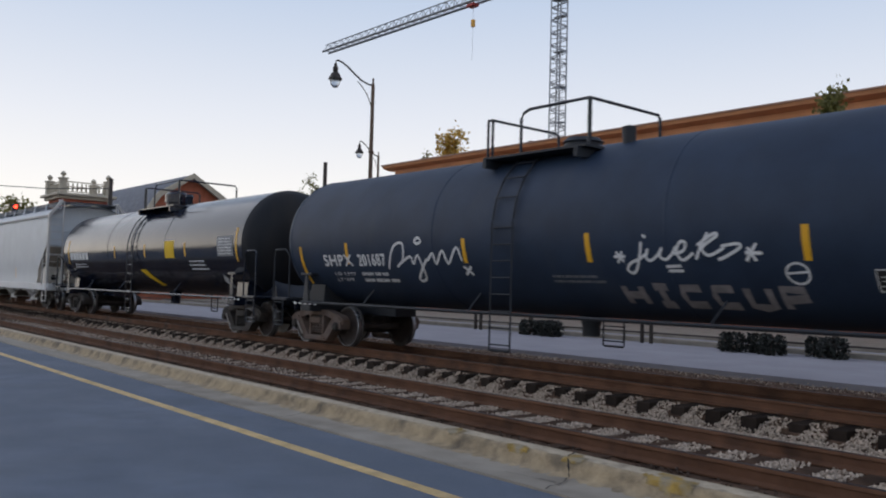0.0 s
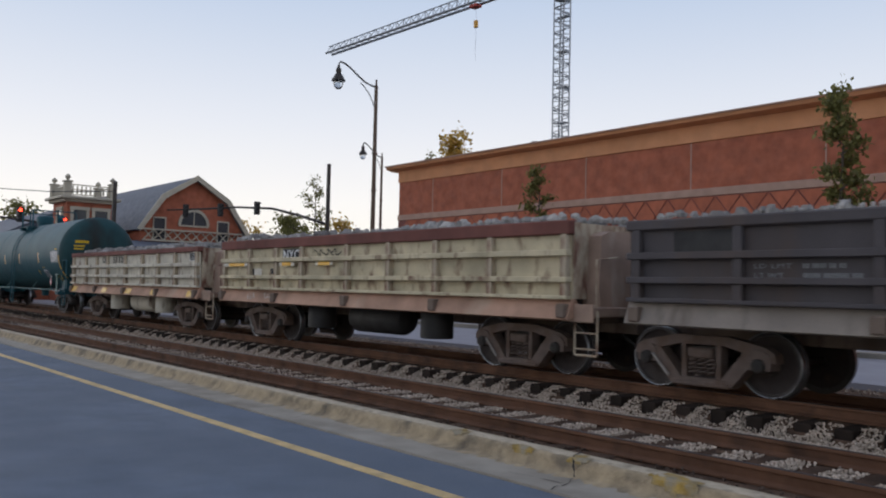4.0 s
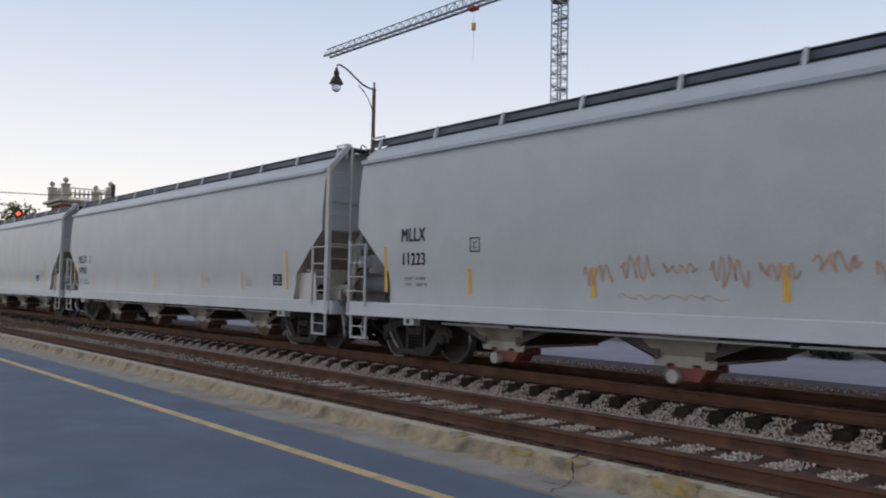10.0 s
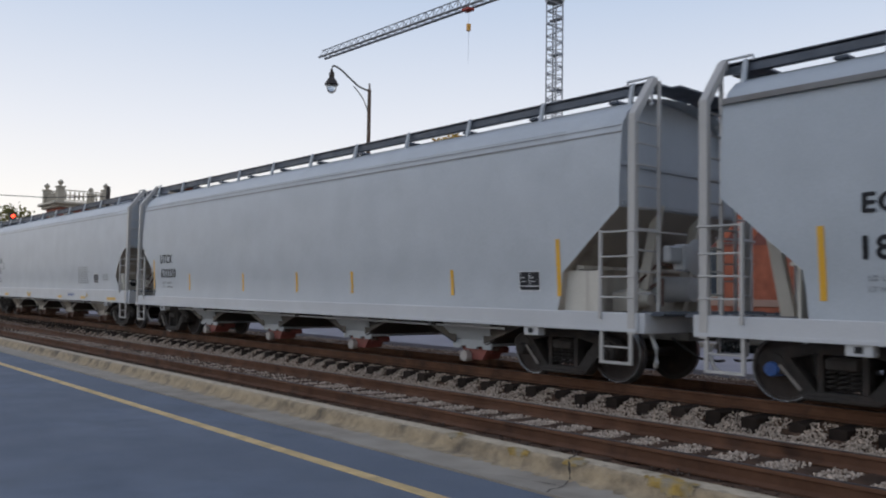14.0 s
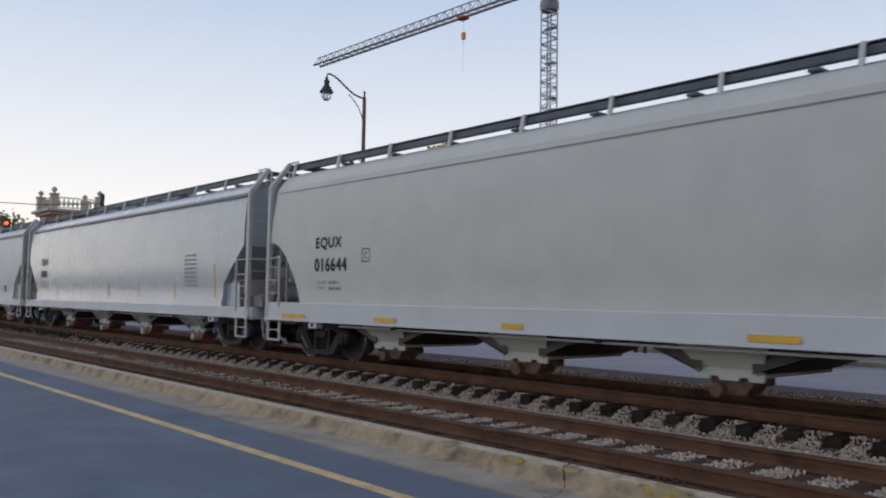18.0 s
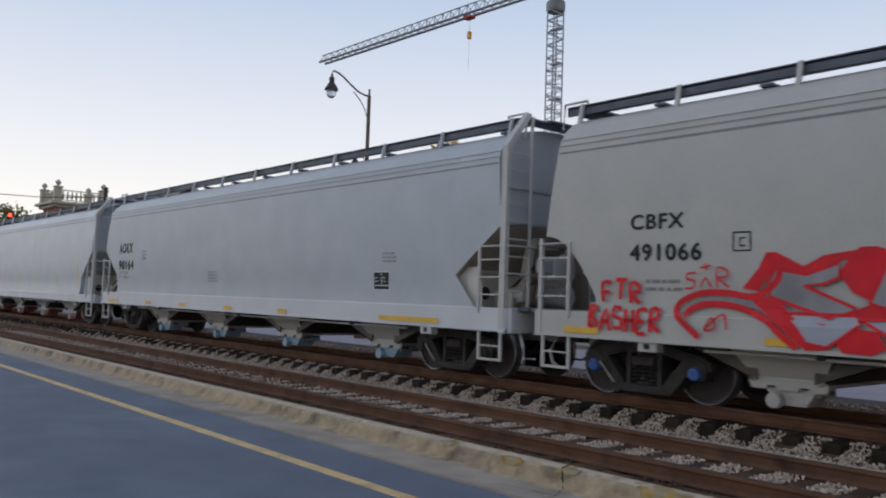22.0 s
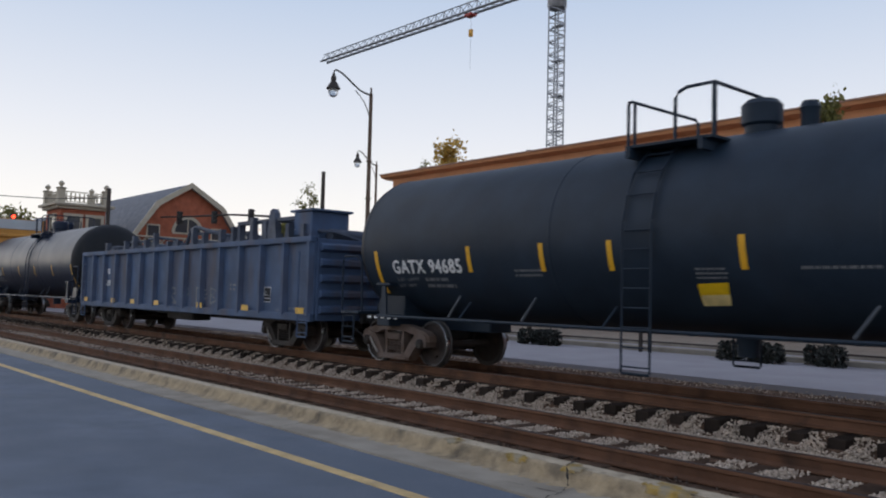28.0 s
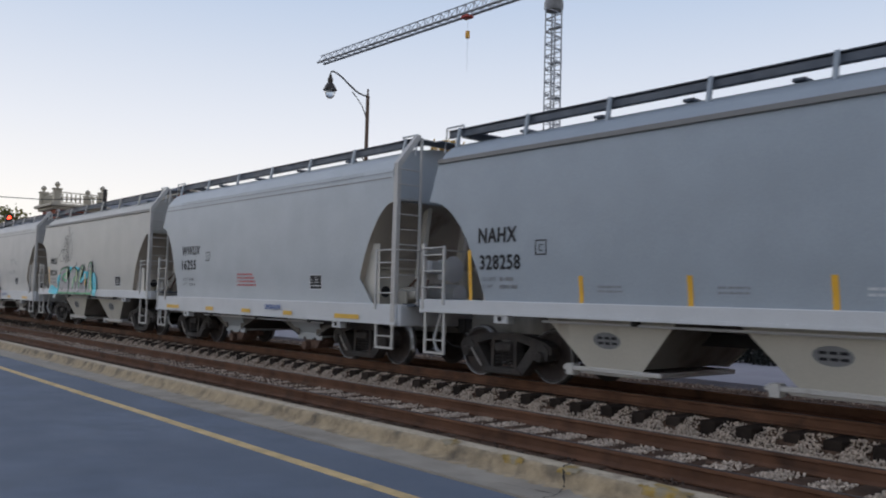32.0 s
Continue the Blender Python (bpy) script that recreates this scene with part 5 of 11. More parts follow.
# ---- boxcar ----
def boxcar(u0, u1, z0, z1, body, roof_mat, label, ribs, door, door_mat, rib_mat=None, end_ribs=8, hy=1.52, end_top=0.2, end_mat=None, tx_in=2.05, deep=0.065, rise=0.26, belly=()):
    """ribs: places of the side posts from the left end; door: its left and right place."""
    uc, L = (u0 + u1) / 2, u1 - u0
    half = L / 2
    car = start_car("boxcar", label, "boxcar", uc)
    s = Solid().box(-half, half, -hy, hy, z0 + 0.05, z1, 0.015)
    part("body", s, body, car)
    sag = belly or ((0, 0.04), (2.8, 0.04), (3.6, 0.18))
    low_edge = [(-half + d, z0 - q) for d, q in sag] + [(half - d, z0 - q) for d, q in sag[::-1]]
    part("side_sill", Solid().prism([(-half, z0 + 0.06)] + low_edge + [(half, z0 + 0.06)], -hy - 0.02, -hy + 0.06, "y"), body, car)
    part("side_sill", Solid().box(-half, half, hy - 0.06, hy + 0.02, z0 - 0.1, z0 + 0.06), body, car)
    prof = [(-hy - 0.04, z1 - 0.02), (-hy - 0.04, z1 + 0.05), (-0.8, z1 + 0.05 + (rise - 0.05) * 0.7), (0, z1 + rise), (0.8, z1 + 0.05 + (rise - 0.05) * 0.7), (hy + 0.04, z1 + 0.05), (hy + 0.04, z1 - 0.02)]
    roof = part("roof", Solid().prism(prof, -half - 0.03, half + 0.03), roof_mat, car)
    for i in range(int(L / 1.1)):
        x = -half + 0.5 + i * 1.1
        pr = [(a * 1.004, b + 0.022) for a, b in prof[1:-1]] + [(a, b - 0.03) for a, b in prof[1:-1][::-1]]
        part("roof_rib", shared("roof_rib_%g_%g" % (z1, hy), lambda q: q.prism(pr, -0.06, 0.06), roof_mat), None, roof, m=pose(x, 0, 0))
    for k in (-1, 1):
        for x in ribs:
            if k < 0 or not (door[0] < x < door[1]):
                pk = [(-0.09, 0), (-0.05, -deep), (0.05, -deep), (0.09, 0)]
                part("side_post", shared("side_post_%g_%g" % (z0, z1), lambda q: q.prism([(a, b) for a, b in pk], z0 + 0.04, z1 - 0.03, "z"), rib_mat or body), None, car,
                     m=pose(x - uc, -hy, 0) if k < 0 else pose(x - uc, hy, 0, 0, 0, 180))
        for i in range(end_ribs):
            z = z0 + 0.35 + (z1 - z0 - 0.35 - end_top) * i / (end_ribs - 1)
            pr = [(0, -0.13), (0.10, -0.04), (0.10, 0.05), (0, 0.13)]
            part("end_rib", shared("end_rib_%g" % hy, lambda q: q.prism(pr, -hy + 0.1, hy - 0.1, "y"), body), None, car, m=pose(k * half, 0, z) if k > 0 else pose(k * half, 0, z, 0, 0, 180))
        for y in (-hy - 0.03, hy - 0.1):
            part("corner_post", Solid().box(k * half - 0.1, k * half + 0.04, y, y + 0.13, z0, z1, 0.01), body, car)
        part("end_sill", Solid().box(k * half - 0.05, k * half + 0.2, -1.45, 1.45, z0 - 0.1, z0 + 0.2, 0.015), body, car)
        for y in (-hy - 0.06, hy + 0.06):
            ladder(car, k * (half - 0.42), y, z0 - 0.05, 1.62, body, 0.74, 4)
            ladder(car, k * (half - 0.3), y, 0.42, z0 - 0.45, roof_mat, 0.46, 2, name="sill_step")
        ladder(car, k * (half + 0.14), -hy + 0.35, z0 + 0.1, 1.4, body, 0.42, 4, turn=90)
    part("brake_wheel", Solid().lathe([(0.24, -0.02), (0.28, 0), (0.24, 0.02)], 18, (half + 0.3, 0.55, z0 + 1.25), "x").box(half + 0.05, half + 0.28, 0.4, 0.7, z0 + 1.05, z0 + 1.45, 0.02), body, car)
    part("underframe", Solid().box(-half + 0.5, half - 0.5, -0.2, 0.2, 0.65, z0 + 0.1).box(-3.4, -2.2, -0.8, -0.3, 0.55, 0.95, 0.05).box(1.0, 1.8, -0.9, -0.4, 0.6, 0.9, 0.05), STEEL, car)
    for i in range(6):
        x = -half + 2.6 + (L - 5.2) * i / 5
        part("crossbearer", shared("crossbearer_%g" % z0, lambda q: q.box(-0.06, 0.06, -1.45, 1.45, z0 - 0.22, z0 + 0.06), STEEL), None, car, m=pose(x, 0, 0))
    part("brake_cylinder", Solid().lathe([(0.06, -0.45), (0.2, -0.4), (0.2, 0.3), (0.1, 0.4)], 14, (-0.8, -0.6, 0.62), "x"), STEEL, car)
    part("brake_rigging", Solid().tube([(-half + 2.5, -0.5, 0.55), (-0.4, -0.55, 0.6), (half - 2.5, -0.45, 0.5)], 0.03, 6).tube([(-half + 1.0, -0.95, 0.66), (half - 1.0, -0.95, 0.66)], 0.025, 6), STEEL, car)
    # Added dark box that hides the pale street, so the underside stays dark.
    part("brake_pipe_bracket", Solid().box(-half + 3.2, half - 3.2, -0.12, 0.12, 0.40, 0.68, 0.02), STEEL, car)
    part("floor_sill", Solid().box(-half + 0.3, half - 0.3, 0.7, 0.9, 0.5, z0 + 0.05).box(-half + 0.3, half - 0.3, -0.9, -0.75, 0.72, z0 + 0.05), STEEL, car)
    tx = half - tx_in
    ws = truck(car, -tx) + truck(car, tx)
    couplers(car, half + 0.75)
    finish_car(car, uc, ws)
    return car, uc


# ---- side dump car ----
def dump_car(uc, body_half, half, tx, body, rim, label, z_top=2.42, load=True, end_mat=None, ribs=(), under=None, lip_mat=None, cast_mat=None, rust=None, rim_h=0.12):
    u0, L = uc, 2 * half
    car = start_car("side_dump_car", label, "dump car", uc)
    x1, x0 = body_half, -body_half               # the tipping body ends short of the frame
    hy = 1.50
    zb = 1.28
    for k in (-1, 1):
        def P(y, z):
            return (k * y, z)
        side = part("side_door", Solid().prism([P(hy - 0.06, zb), P(hy, zb), P(hy + 0.06, z_top), P(hy - 0.02, z_top)], x0, x1), body, car)
        lip = part("lower_lip", Solid().prism([P(hy - 0.05, zb), P(hy + 0.02, zb), P(hy + 0.16, 0.96), P(hy + 0.12, 0.94), P(hy - 0.2, 1.1)], x0 - 0.03, x1 + 0.03), lip_mat or body, car)
        part("top_rim", Solid().box(x0 - 0.03, x1 + 0.03, min(k * (hy - 0.06), k * (hy + 0.14)), max(k * (hy - 0.06), k * (hy + 0.14)), z_top - rim_h, z_top + 0.03, 0.02), rim, car)
        for z, w in ((z_top - 0.54, 0.10), (zb + 0.26, 0.09), (zb - 0.01, 0.06)):
            part("side_rail", Solid().box(x0, x1, min(k * hy, k * (hy + 0.16)), max(k * hy, k * (hy + 0.16)), z, z + w, 0.01), body, side)
        for i, ru in enumerate(ribs):
            x = ru - uc
            part("side_rib", shared("dump_rib_%d_%g" % (k, z_top), lambda q: q.box(-0.07, 0.07, min(k * hy, k * (hy + 0.13)), max(k * hy, k * (hy + 0.13)), zb, z_top - 0.1, 0.015), rust or body), None, side, m=pose(x, 0, 0))
            if i % 2 == 0:
                part("hinge", shared("dump_hinge_%d" % k, lambda q: q.box(-0.09, 0.09, min(k * (hy + 0.02), k * (hy + 0.2)), max(k * (hy + 0.02), k * (hy + 0.2)), 0.98, 1.2, 0.02), end_mat or body), None, side, m=pose(x, 0, 0))
    part("floor", Solid().box(x0 + 0.1, x1 - 0.1, -hy, hy, 1.12, 1.3), STEEL, car)
    for xa in (x0, x1 - 0.09):
        part("end_door", Solid().prism([(-hy, zb), (hy, zb), (hy + 0.05, z_top), (-hy - 0.05, z_top)], xa, xa + 0.09).box(xa - 0.03, xa + 0.13, -hy, -hy + 0.14, zb, z_top).box(xa - 0.03, xa + 0.13, hy - 0.14, hy, zb, z_top)
             .box(xa - 0.03, xa + 0.14, -0.5, -0.36, zb, z_top).box(xa - 0.03, xa + 0.14, 0.36, 0.5, zb, z_top), rust or body, car)
    # frame beyond the body, with the big end casting
    part("frame", Solid().box(-half - 0.05, half, -0.36, 0.36, 0.72, 1.1, 0.02).box(half - 0.5, half - 0.2, -1.3, 1.3, 0.9, 1.0, 0.02), end_mat or body, car)
    part("end_sill", Solid().box(half - 0.62, half + 0.02, -1.48, 1.48, 1.0, 1.16, 0.02).box(half - 0.62, half + 0.02, -1.5, -1.46, 0.92, 1.2, 0.01), cast_mat or body, car)
    part("end_casting", Solid().loft([[(half - 0.75 + a, -w, z), (half - 0.15, -w, z), (half - 0.15, w, z), (half - 0.75 + a, w, z)] for a, w, z in ((0, 1.1, 1.1), (0, 1.15, 1.5), (0.0, 1.1, 2.3), (0.15, 0.9, 2.38))]), cast_mat or body, car)
    part("end_rail", Solid().tube([(half, -1.4, 1.1), (half, -1.4, 1.9), (half, -0.9, 1.95)], 0.02, 6), rust or body, car)
    for k in (-1, 1):
        ladder(car, half - 0.2, k * 1.4, 0.4, 0.7, rust or body, 0.45, 3, name="sill_step")
    um = under or body
    for x in (-1.9, 2.3):
        for k in (-1, 1):
            part("dump_cylinder", Solid().lathe([(0.30, 0.42), (0.33, 0.44), (0.33, 0.95), (0.25, 1.1)], 18, (x, k * 1.05, 0)), um, car, "upright air cylinder")
    part("air_tank", Solid().lathe([(0.05, -1.0), (0.26, -0.92), (0.32, -0.8), (0.32, 0.8), (0.26, 0.92), (0.05, 1.0)], 20, (0.2, -0.85, 0.72), "x"), um, car)
    if load:
        s = Solid()
        rows = []
        nx, ny = int((x1 - x0) / 0.22), 14
        for i in range(nx + 1):
            x = x0 + 0.15 + (x1 - x0 - 0.3) * i / nx
            row = []
            for j in range(ny + 1):
                y = -hy + 0.06 + (2 * hy - 0.12) * j / ny
                e = min(1.0, min(j, ny - j) / 3.0) * min(1.0, min(i, nx - i) / 4.0)
                z = z_top - 0.08 + e * (0.18 + 0.16 * noise.noise((x * 0.8 + u0, y * 0.9, 1.0))) + 0.07 * noise.noise((x * 4 + u0, y * 4, 3.0))
                row.append((x, y, z))
            rows.append(row)
        s.grid(rows)
        pile = part("stone_load", s, STONE_LOAD, car, "heap of grey broken rock", smooth=15)
        rnd = random.Random(int(u0))
        st = Solid()
        for i in range(760):
            x, y = rnd.uniform(x0 + 0.3, x1 - 0.3), rnd.uniform(-hy + 0.15, hy - 0.4)
            e = min(1.0, (hy - abs(y)) / 0.6)
            z = z_top + 0.02 + e * 0.14 + 0.1 * noise.noise((x * 0.8 + u0, y * 0.9, 1.0))
            r = rnd.uniform(0.04, 0.09) if i % 11 else rnd.uniform(0.10, 0.15)
            ring = [[(x + r * a * rnd.uniform(0.6, 1.2) * c, y + r * b * rnd.uniform(0.6, 1.2) * c, z + dz * r) for a, b in ((1, 0), (0.3, 0.9), (-0.8, 0.6), (-0.7, -0.6), (0.4, -0.9))] for c, dz in ((0.8, -0.7), (1.0, 0.1), (0.5, 0.8))]
            st.loft(ring)
        tagged(part("rubble", st, STONE_LOAD, pile, smooth=0), kind="stuff")
    ws = truck(car, -tx, TRUCK_RUST) + truck(car, tx, TRUCK_RUST)
    couplers(car, half + 0.35)
    finish_car(car, uc, ws)
    return car, uc, lambda z: -hy - 0.06 * (z - zb) / (z_top - zb)


# ---- gondola ----
def gondola(u0, u1, z0, z1, body, label):
    uc, L = (u0 + u1) / 2, u1 - u0
    half = L / 2
    car = start_car("gondola", label, "gondola car", uc)
    hy = 1.45
    for k in (-1, 1):
        side = part("side_wall", Solid().box(-half, half, min(k * hy, k * (hy - 0.05)), max(k * hy, k * (hy - 0.05)), z0, z1, 0.01), body, car)
        part("top_chord", Solid().box(-half, half, min(k * (hy - 0.08), k * (hy + 0.12)), max(k * (hy - 0.08), k * (hy + 0.12)), z1 - 0.14, z1, 0.015), body, side)
        part("side_sill", Solid().box(-half, half, min(k * (hy - 0.03), k * (hy + 0.10)), max(k * (hy - 0.03), k * (hy + 0.10)), z0 - 0.02, z0 + 0.16, 0.015), body, side)
        for i in range(15):
            x = -half + 0.12 + (L - 0.24) * i / 14
            part("side_post", shared("gondola_post_%d" % k, lambda q: q.prism([(-0.09, k * hy), (-0.05, k * (hy + 0.13)), (0.05, k * (hy + 0.13)), (0.09, k * hy)], z0 + 0.1, z1 - 0.1, "z"), body), None, side, m=pose(x, 0, 0))
        end = part("end_wall", Solid().box(k * half - 0.05, k * half + 0.05, -hy + 0.05, hy - 0.05, z0, z1 - 0.05, 0.01), body, car)
        for i in range(5):
            z = z0 + 0.25 + i * 0.36
            pr = [(0.0, -0.11), (0.13, -0.05), (0.13, 0.05), (0.0, 0.11)]
            part("end_rib", shared("gondola_end_rib", lambda q: q.prism(pr, -hy + 0.1, hy - 0.1, "y"), body), None, end, m=pose(k * (half + 0.04), 0, z) if k > 0 else pose(k * (half + 0.04), 0, z, 0, 0, 180))
        for y in (-hy - 0.1, hy + 0.1):
            ladder(car, k * (half - 0.32), y, z0 + 0.1, 1.5, body, 0.42, 5)
            ladder(car, k * (half - 0.32), y, 0.4, z0 - 0.35, body, 0.42, 2, name="sill_step")
    part("floor", Solid().box(-half, half, -hy, hy, z0 + 0.05, z0 + 0.15), STEEL, car)
    # machinery load
    rnd = random.Random(8)
    for i in range(8):
        x = -half + 1.5 + i * (L - 3.0) / 7
        top = z1 + (0.42, 0.55, 0.6, 0.35, 0.62, 0.5, 0.78, 0.45)[i]
        ld = part("load_frame", Solid().box(x - 0.75, x + 0.75, -1.1, 1.1, z0 + 0.2, z1 - 0.12, 0.02).box(x - 0.5, x + 0.3, -0.9, 0.7, z1 - 0.15, z1 + 0.16, 0.03), LOAD_BLUE, car, "dark scrap machinery")
        for dx, y, w in ((-0.55, -0.95, 0.07), (0.1, -0.9, 0.06), (-0.4, 0.8, 0.07)):
            hh = top - rnd.uniform(0.0, 0.25)
            part("load_post", Solid().prism([(x + dx - w * 1.8, z1 - 0.1), (x + dx + w * 1.8, z1 - 0.1), (x + dx + w, hh - 0.12), (x + dx + w * 1.4, hh), (x + dx - w * 1.4, hh), (x + dx - w, hh - 0.12)], y - 0.08, y + 0.08, "y"), LOAD_BLUE, ld)
        part("load_bar", Solid().tube([(x - 0.75, -0.85, z1 + 0.1), (x - 0.6, -0.85, top - 0.22), (x + 0.15, -0.8, top - 0.2), (x + 0.75, -0.5, top - 0.26), (x + 0.95, 0.2, z1)], 0.045, 6), LOAD_BLUE, ld)
        part("load_roller", Solid().lathe([(0.05, -0.6), (0.16, -0.58), (0.16, 0.58), (0.05, 0.6)], 12, (x + 0.55, 0.1, z1 + 0.12), "y"), LOAD_BLUE, ld)
    part("tall_bracket", Solid().prism([(half - 3.3, z1 - 0.1), (half - 2.7, z1 - 0.1), (half - 2.85, z1 + 0.75), (half - 2.95, z1 + 0.86), (half - 3.1, z1 + 0.8)], -0.95, -0.78, "y"), LOAD_BLUE, car)
    part("load_cabinet", Solid().box(half - 1.95, half - 1.1, -0.9, 0.2, z1 - 0.2, z1 + 0.72, 0.03).box(half - 2.05, half - 1.0, -0.95, 0.25, z1 + 0.70, z1 + 0.76, 0.01), GON_BLUE, car, "blue machine cabinet in the load")
    part("load_beam", Solid().box(half - 5.0, half - 1.9, -0.9, -0.72, z1 + 0.52, z1 + 0.62, 0.01).box(half - 5.0, half - 4.85, -0.9, -0.72, z1 - 0.1, z1 + 0.52).box(half - 3.6, half - 3.45, -0.9, -0.72, z1 - 0.1, z1 + 0.52), LOAD_BLUE, car, "dark beam across the load")
    part("load_pipe", Solid().tube([(-0.6, -0.8, z1 - 0.05), (-0.2, -0.8, z1 + 0.55), (0.2, -0.8, z1 + 0.62), (1.4, -0.7, z1 + 0.4), (2.6, -0.6, z1 + 0.05)], 0.06, 8), LOAD_BLUE, car, "bent pipe in the load")
    part("underframe", Solid().box(-half + 0.4, half - 0.4, -0.2, 0.2, 0.6, z0 + 0.06).box(-1.5, 0.4, -0.9, -0.3, 0.5, 0.75, 0.04), STEEL, car)
    tx = half - 1.9
    ws = truck(car, -tx) + truck(car, tx)
    couplers(car, half + 0.6)
    finish_car(car, uc, ws)
    return car, uc, flat_side(-hy)


STONE_LOAD = node_mat("grey_rock", (0.44, 0.42, 0.395), rough=0.9, var=0.35, grain=4, tint=(0.22, 0.2, 0.19), bump=0.6, island=True, rand=0.3)
LOAD_BLUE = node_mat("dark_scrap_steel", (0.06, 0.075, 0.11), rough=0.7, var=0.3, grain=3)
WHITE_HOP = paint("white_hopper_paint", (0.455, 0.49, 0.52), at=0.8)
LADDER_PAINT = paint("dusty_ladder_paint", (0.48, 0.468, 0.448), at=0.62, dirt=(0.2, 0.15, 0.11), scale=2.5)
WHITE_SILL = paint("white_sill_paint", (0.56, 0.575, 0.59), at=0.74, scale=1.5)
GREY_HOP = paint("grey_hopper_paint", (0.425, 0.465, 0.5), at=0.8, rough=0.45)
WARM_HOP = paint("warm_white_hopper_paint", (0.47, 0.485, 0.485), at=0.8)
SLATE_HOP = paint("blue_grey_hopper_paint", (0.30, 0.345, 0.39), at=0.8, rough=0.45)
PALE_HOP = paint("pale_grey_hopper_paint", (0.405, 0.44, 0.468), at=0.8)
SILVER_HOP = paint("silver_hopper_paint", (0.41, 0.45, 0.485), at=0.8, rough=0.26, bump=0.0)
CREAM_HOP = paint("cream_hopper_paint", (0.547, 0.541, 0.502), at=0.8)
BEIGE_HOP = paint("beige_hopper_paint", (0.44, 0.432, 0.40), at=0.74)
DIRTY_HOP = paint("dirty_white_hopper_paint", (0.41, 0.41, 0.40), at=0.64)
DARK_SEAM = paint("grimy_seam", (0.2, 0.2, 0.2), at=0.6)
END_PAINT = paint("end_frame_paint", (0.6, 0.57, 0.5), at=0.6, dirt=(0.16, 0.11, 0.08), scale=2.0)
# Browner and darker than the car bodies that it goes with.
END_SLOPE = paint("brown_beige_slope_paint", (0.40, 0.355, 0.295), at=0.56, dirt=(0.12, 0.085, 0.065), scale=1.6, streak=3)
# Near-black: the shade under the car is put into this paint.
BAY_SHADE = paint("shade_dark_bay_end_paint", (0.05, 0.044, 0.038), at=0.5, dirt=(0.1, 0.075, 0.055), scale=1.6, streak=3)
# Grey taken down to carry the shade on the sloping bay ends.
SLOPE_SHADE = paint("shade_toned_slope_paint", (0.23, 0.22, 0.2), at=0.5, dirt=(0.08, 0.065, 0.055), scale=1.6, streak=3)
BAY_BEIGE = paint("dusty_beige_bay_paint", (0.5, 0.475, 0.41), at=0.6, dirt=(0.2, 0.15, 0.11), scale=1.6)
BAY_GREY = paint("grimy_bay_paint", (0.42, 0.39, 0.34), at=0.52, dirt=(0.1, 0.07, 0.05))
TANK_BLACK = paint("black_tank_paint", (0.010, 0.021, 0.048), var=0.15, dirt=(0.018, 0.032, 0.06), at=0.62, rough=0.4, streak=4, spec=0.3)
TANK_FLAT = paint("flat_black_tank_paint", (0.017, 0.029, 0.047), var=0.2, dirt=(0.02, 0.027, 0.04), at=0.6, rough=0.5, streak=4, spec=0.2)
TANK_MATT = paint("matt_grey_black_tank_paint", (0.022, 0.037, 0.068), var=0.15, dirt=(0.036, 0.046, 0.068), at=0.6, rough=0.55, streak=4, spec=0.25)
TANK_STEEL = paint("dark_grey_tank_steel", (0.022, 0.026, 0.034), var=0.2, dirt=(0.04, 0.04, 0.042), at=0.55, rough=0.55, spec=0.3)
RAIL_GREEN = paint("pale_green_rail_paint", (0.07, 0.14, 0.13), var=0.15, dirt=(0.1, 0.11, 0.1), at=0.58, rough=0.6)
TANK_GLOSS = paint("glossy_black_tank_paint", (0.007, 0.012, 0.026), var=0.15, dirt=(0.018, 0.021, 0.03), at=0.66, rough=0.2, streak=4, spec=0.5)
# Head paints: duller and, on the green car, darker than the shell.
HEAD_BLACK = paint("dull_black_head_paint", (0.008, 0.01, 0.014), var=0.2, dirt=(0.02, 0.017, 0.015), at=0.5, rough=0.6, streak=3, spec=0.3)
HEAD_GREEN = paint("dark_green_head_paint", (0.015, 0.055, 0.06), var=0.2, dirt=(0.018, 0.022, 0.02), at=0.5, rough=0.65, streak=3, spec=0.25)
TANK_GREEN = paint("dark_green_tank_paint", (0.018, 0.085, 0.108), var=0.12, dirt=(0.04, 0.075, 0.07), at=0.66, rough=0.55, streak=6, spec=0.25)
KCS_RED = paint("rusty_boxcar_red", (0.38, 0.122, 0.066), var=0.34, dirt=(0.13, 0.045, 0.036), at=0.5, rough=0.85, streak=7, scale=2.6, spec=0.15)
KCS_POST = paint("brown_boxcar_post_paint", (0.27, 0.085, 0.055), var=0.3, dirt=(0.11, 0.045, 0.038), at=0.5, rough=0.85, streak=6, scale=2.6, spec=0.15)
KCS_ROOF = paint("rusty_dark_roof", (0.075, 0.035, 0.03), var=0.2, at=0.5, rough=0.8)
KCS_DOOR = paint("maroon_door", (0.33, 0.075, 0.06), var=0.25, dirt=(0.14, 0.05, 0.042), at=0.52, scale=3.0, rough=0.75)
TBOX_YEL = paint("boxcar_yellow", (0.55, 0.26, 0.05), var=0.1, dirt=(0.26, 0.13, 0.045), at=0.58, rough=0.6, streak=7)
TBOX_END = paint("faded_boxcar_end", (0.45, 0.24, 0.08), var=0.12, dirt=(0.22, 0.14, 0.07), at=0.5)
TBOX_DOOR = paint("dark_navy_door", (0.012, 0.025, 0.046), var=0.2, dirt=(0.024, 0.027, 0.032), at=0.62, rough=0.55, spec=0.3)
DUMP_RUST = paint("rust_streaked_cream_paint", (0.5, 0.42, 0.31), var=0.25, dirt=(0.17, 0.075, 0.05), at=0.43, rough=0.9, streak=2, scale=5.0)
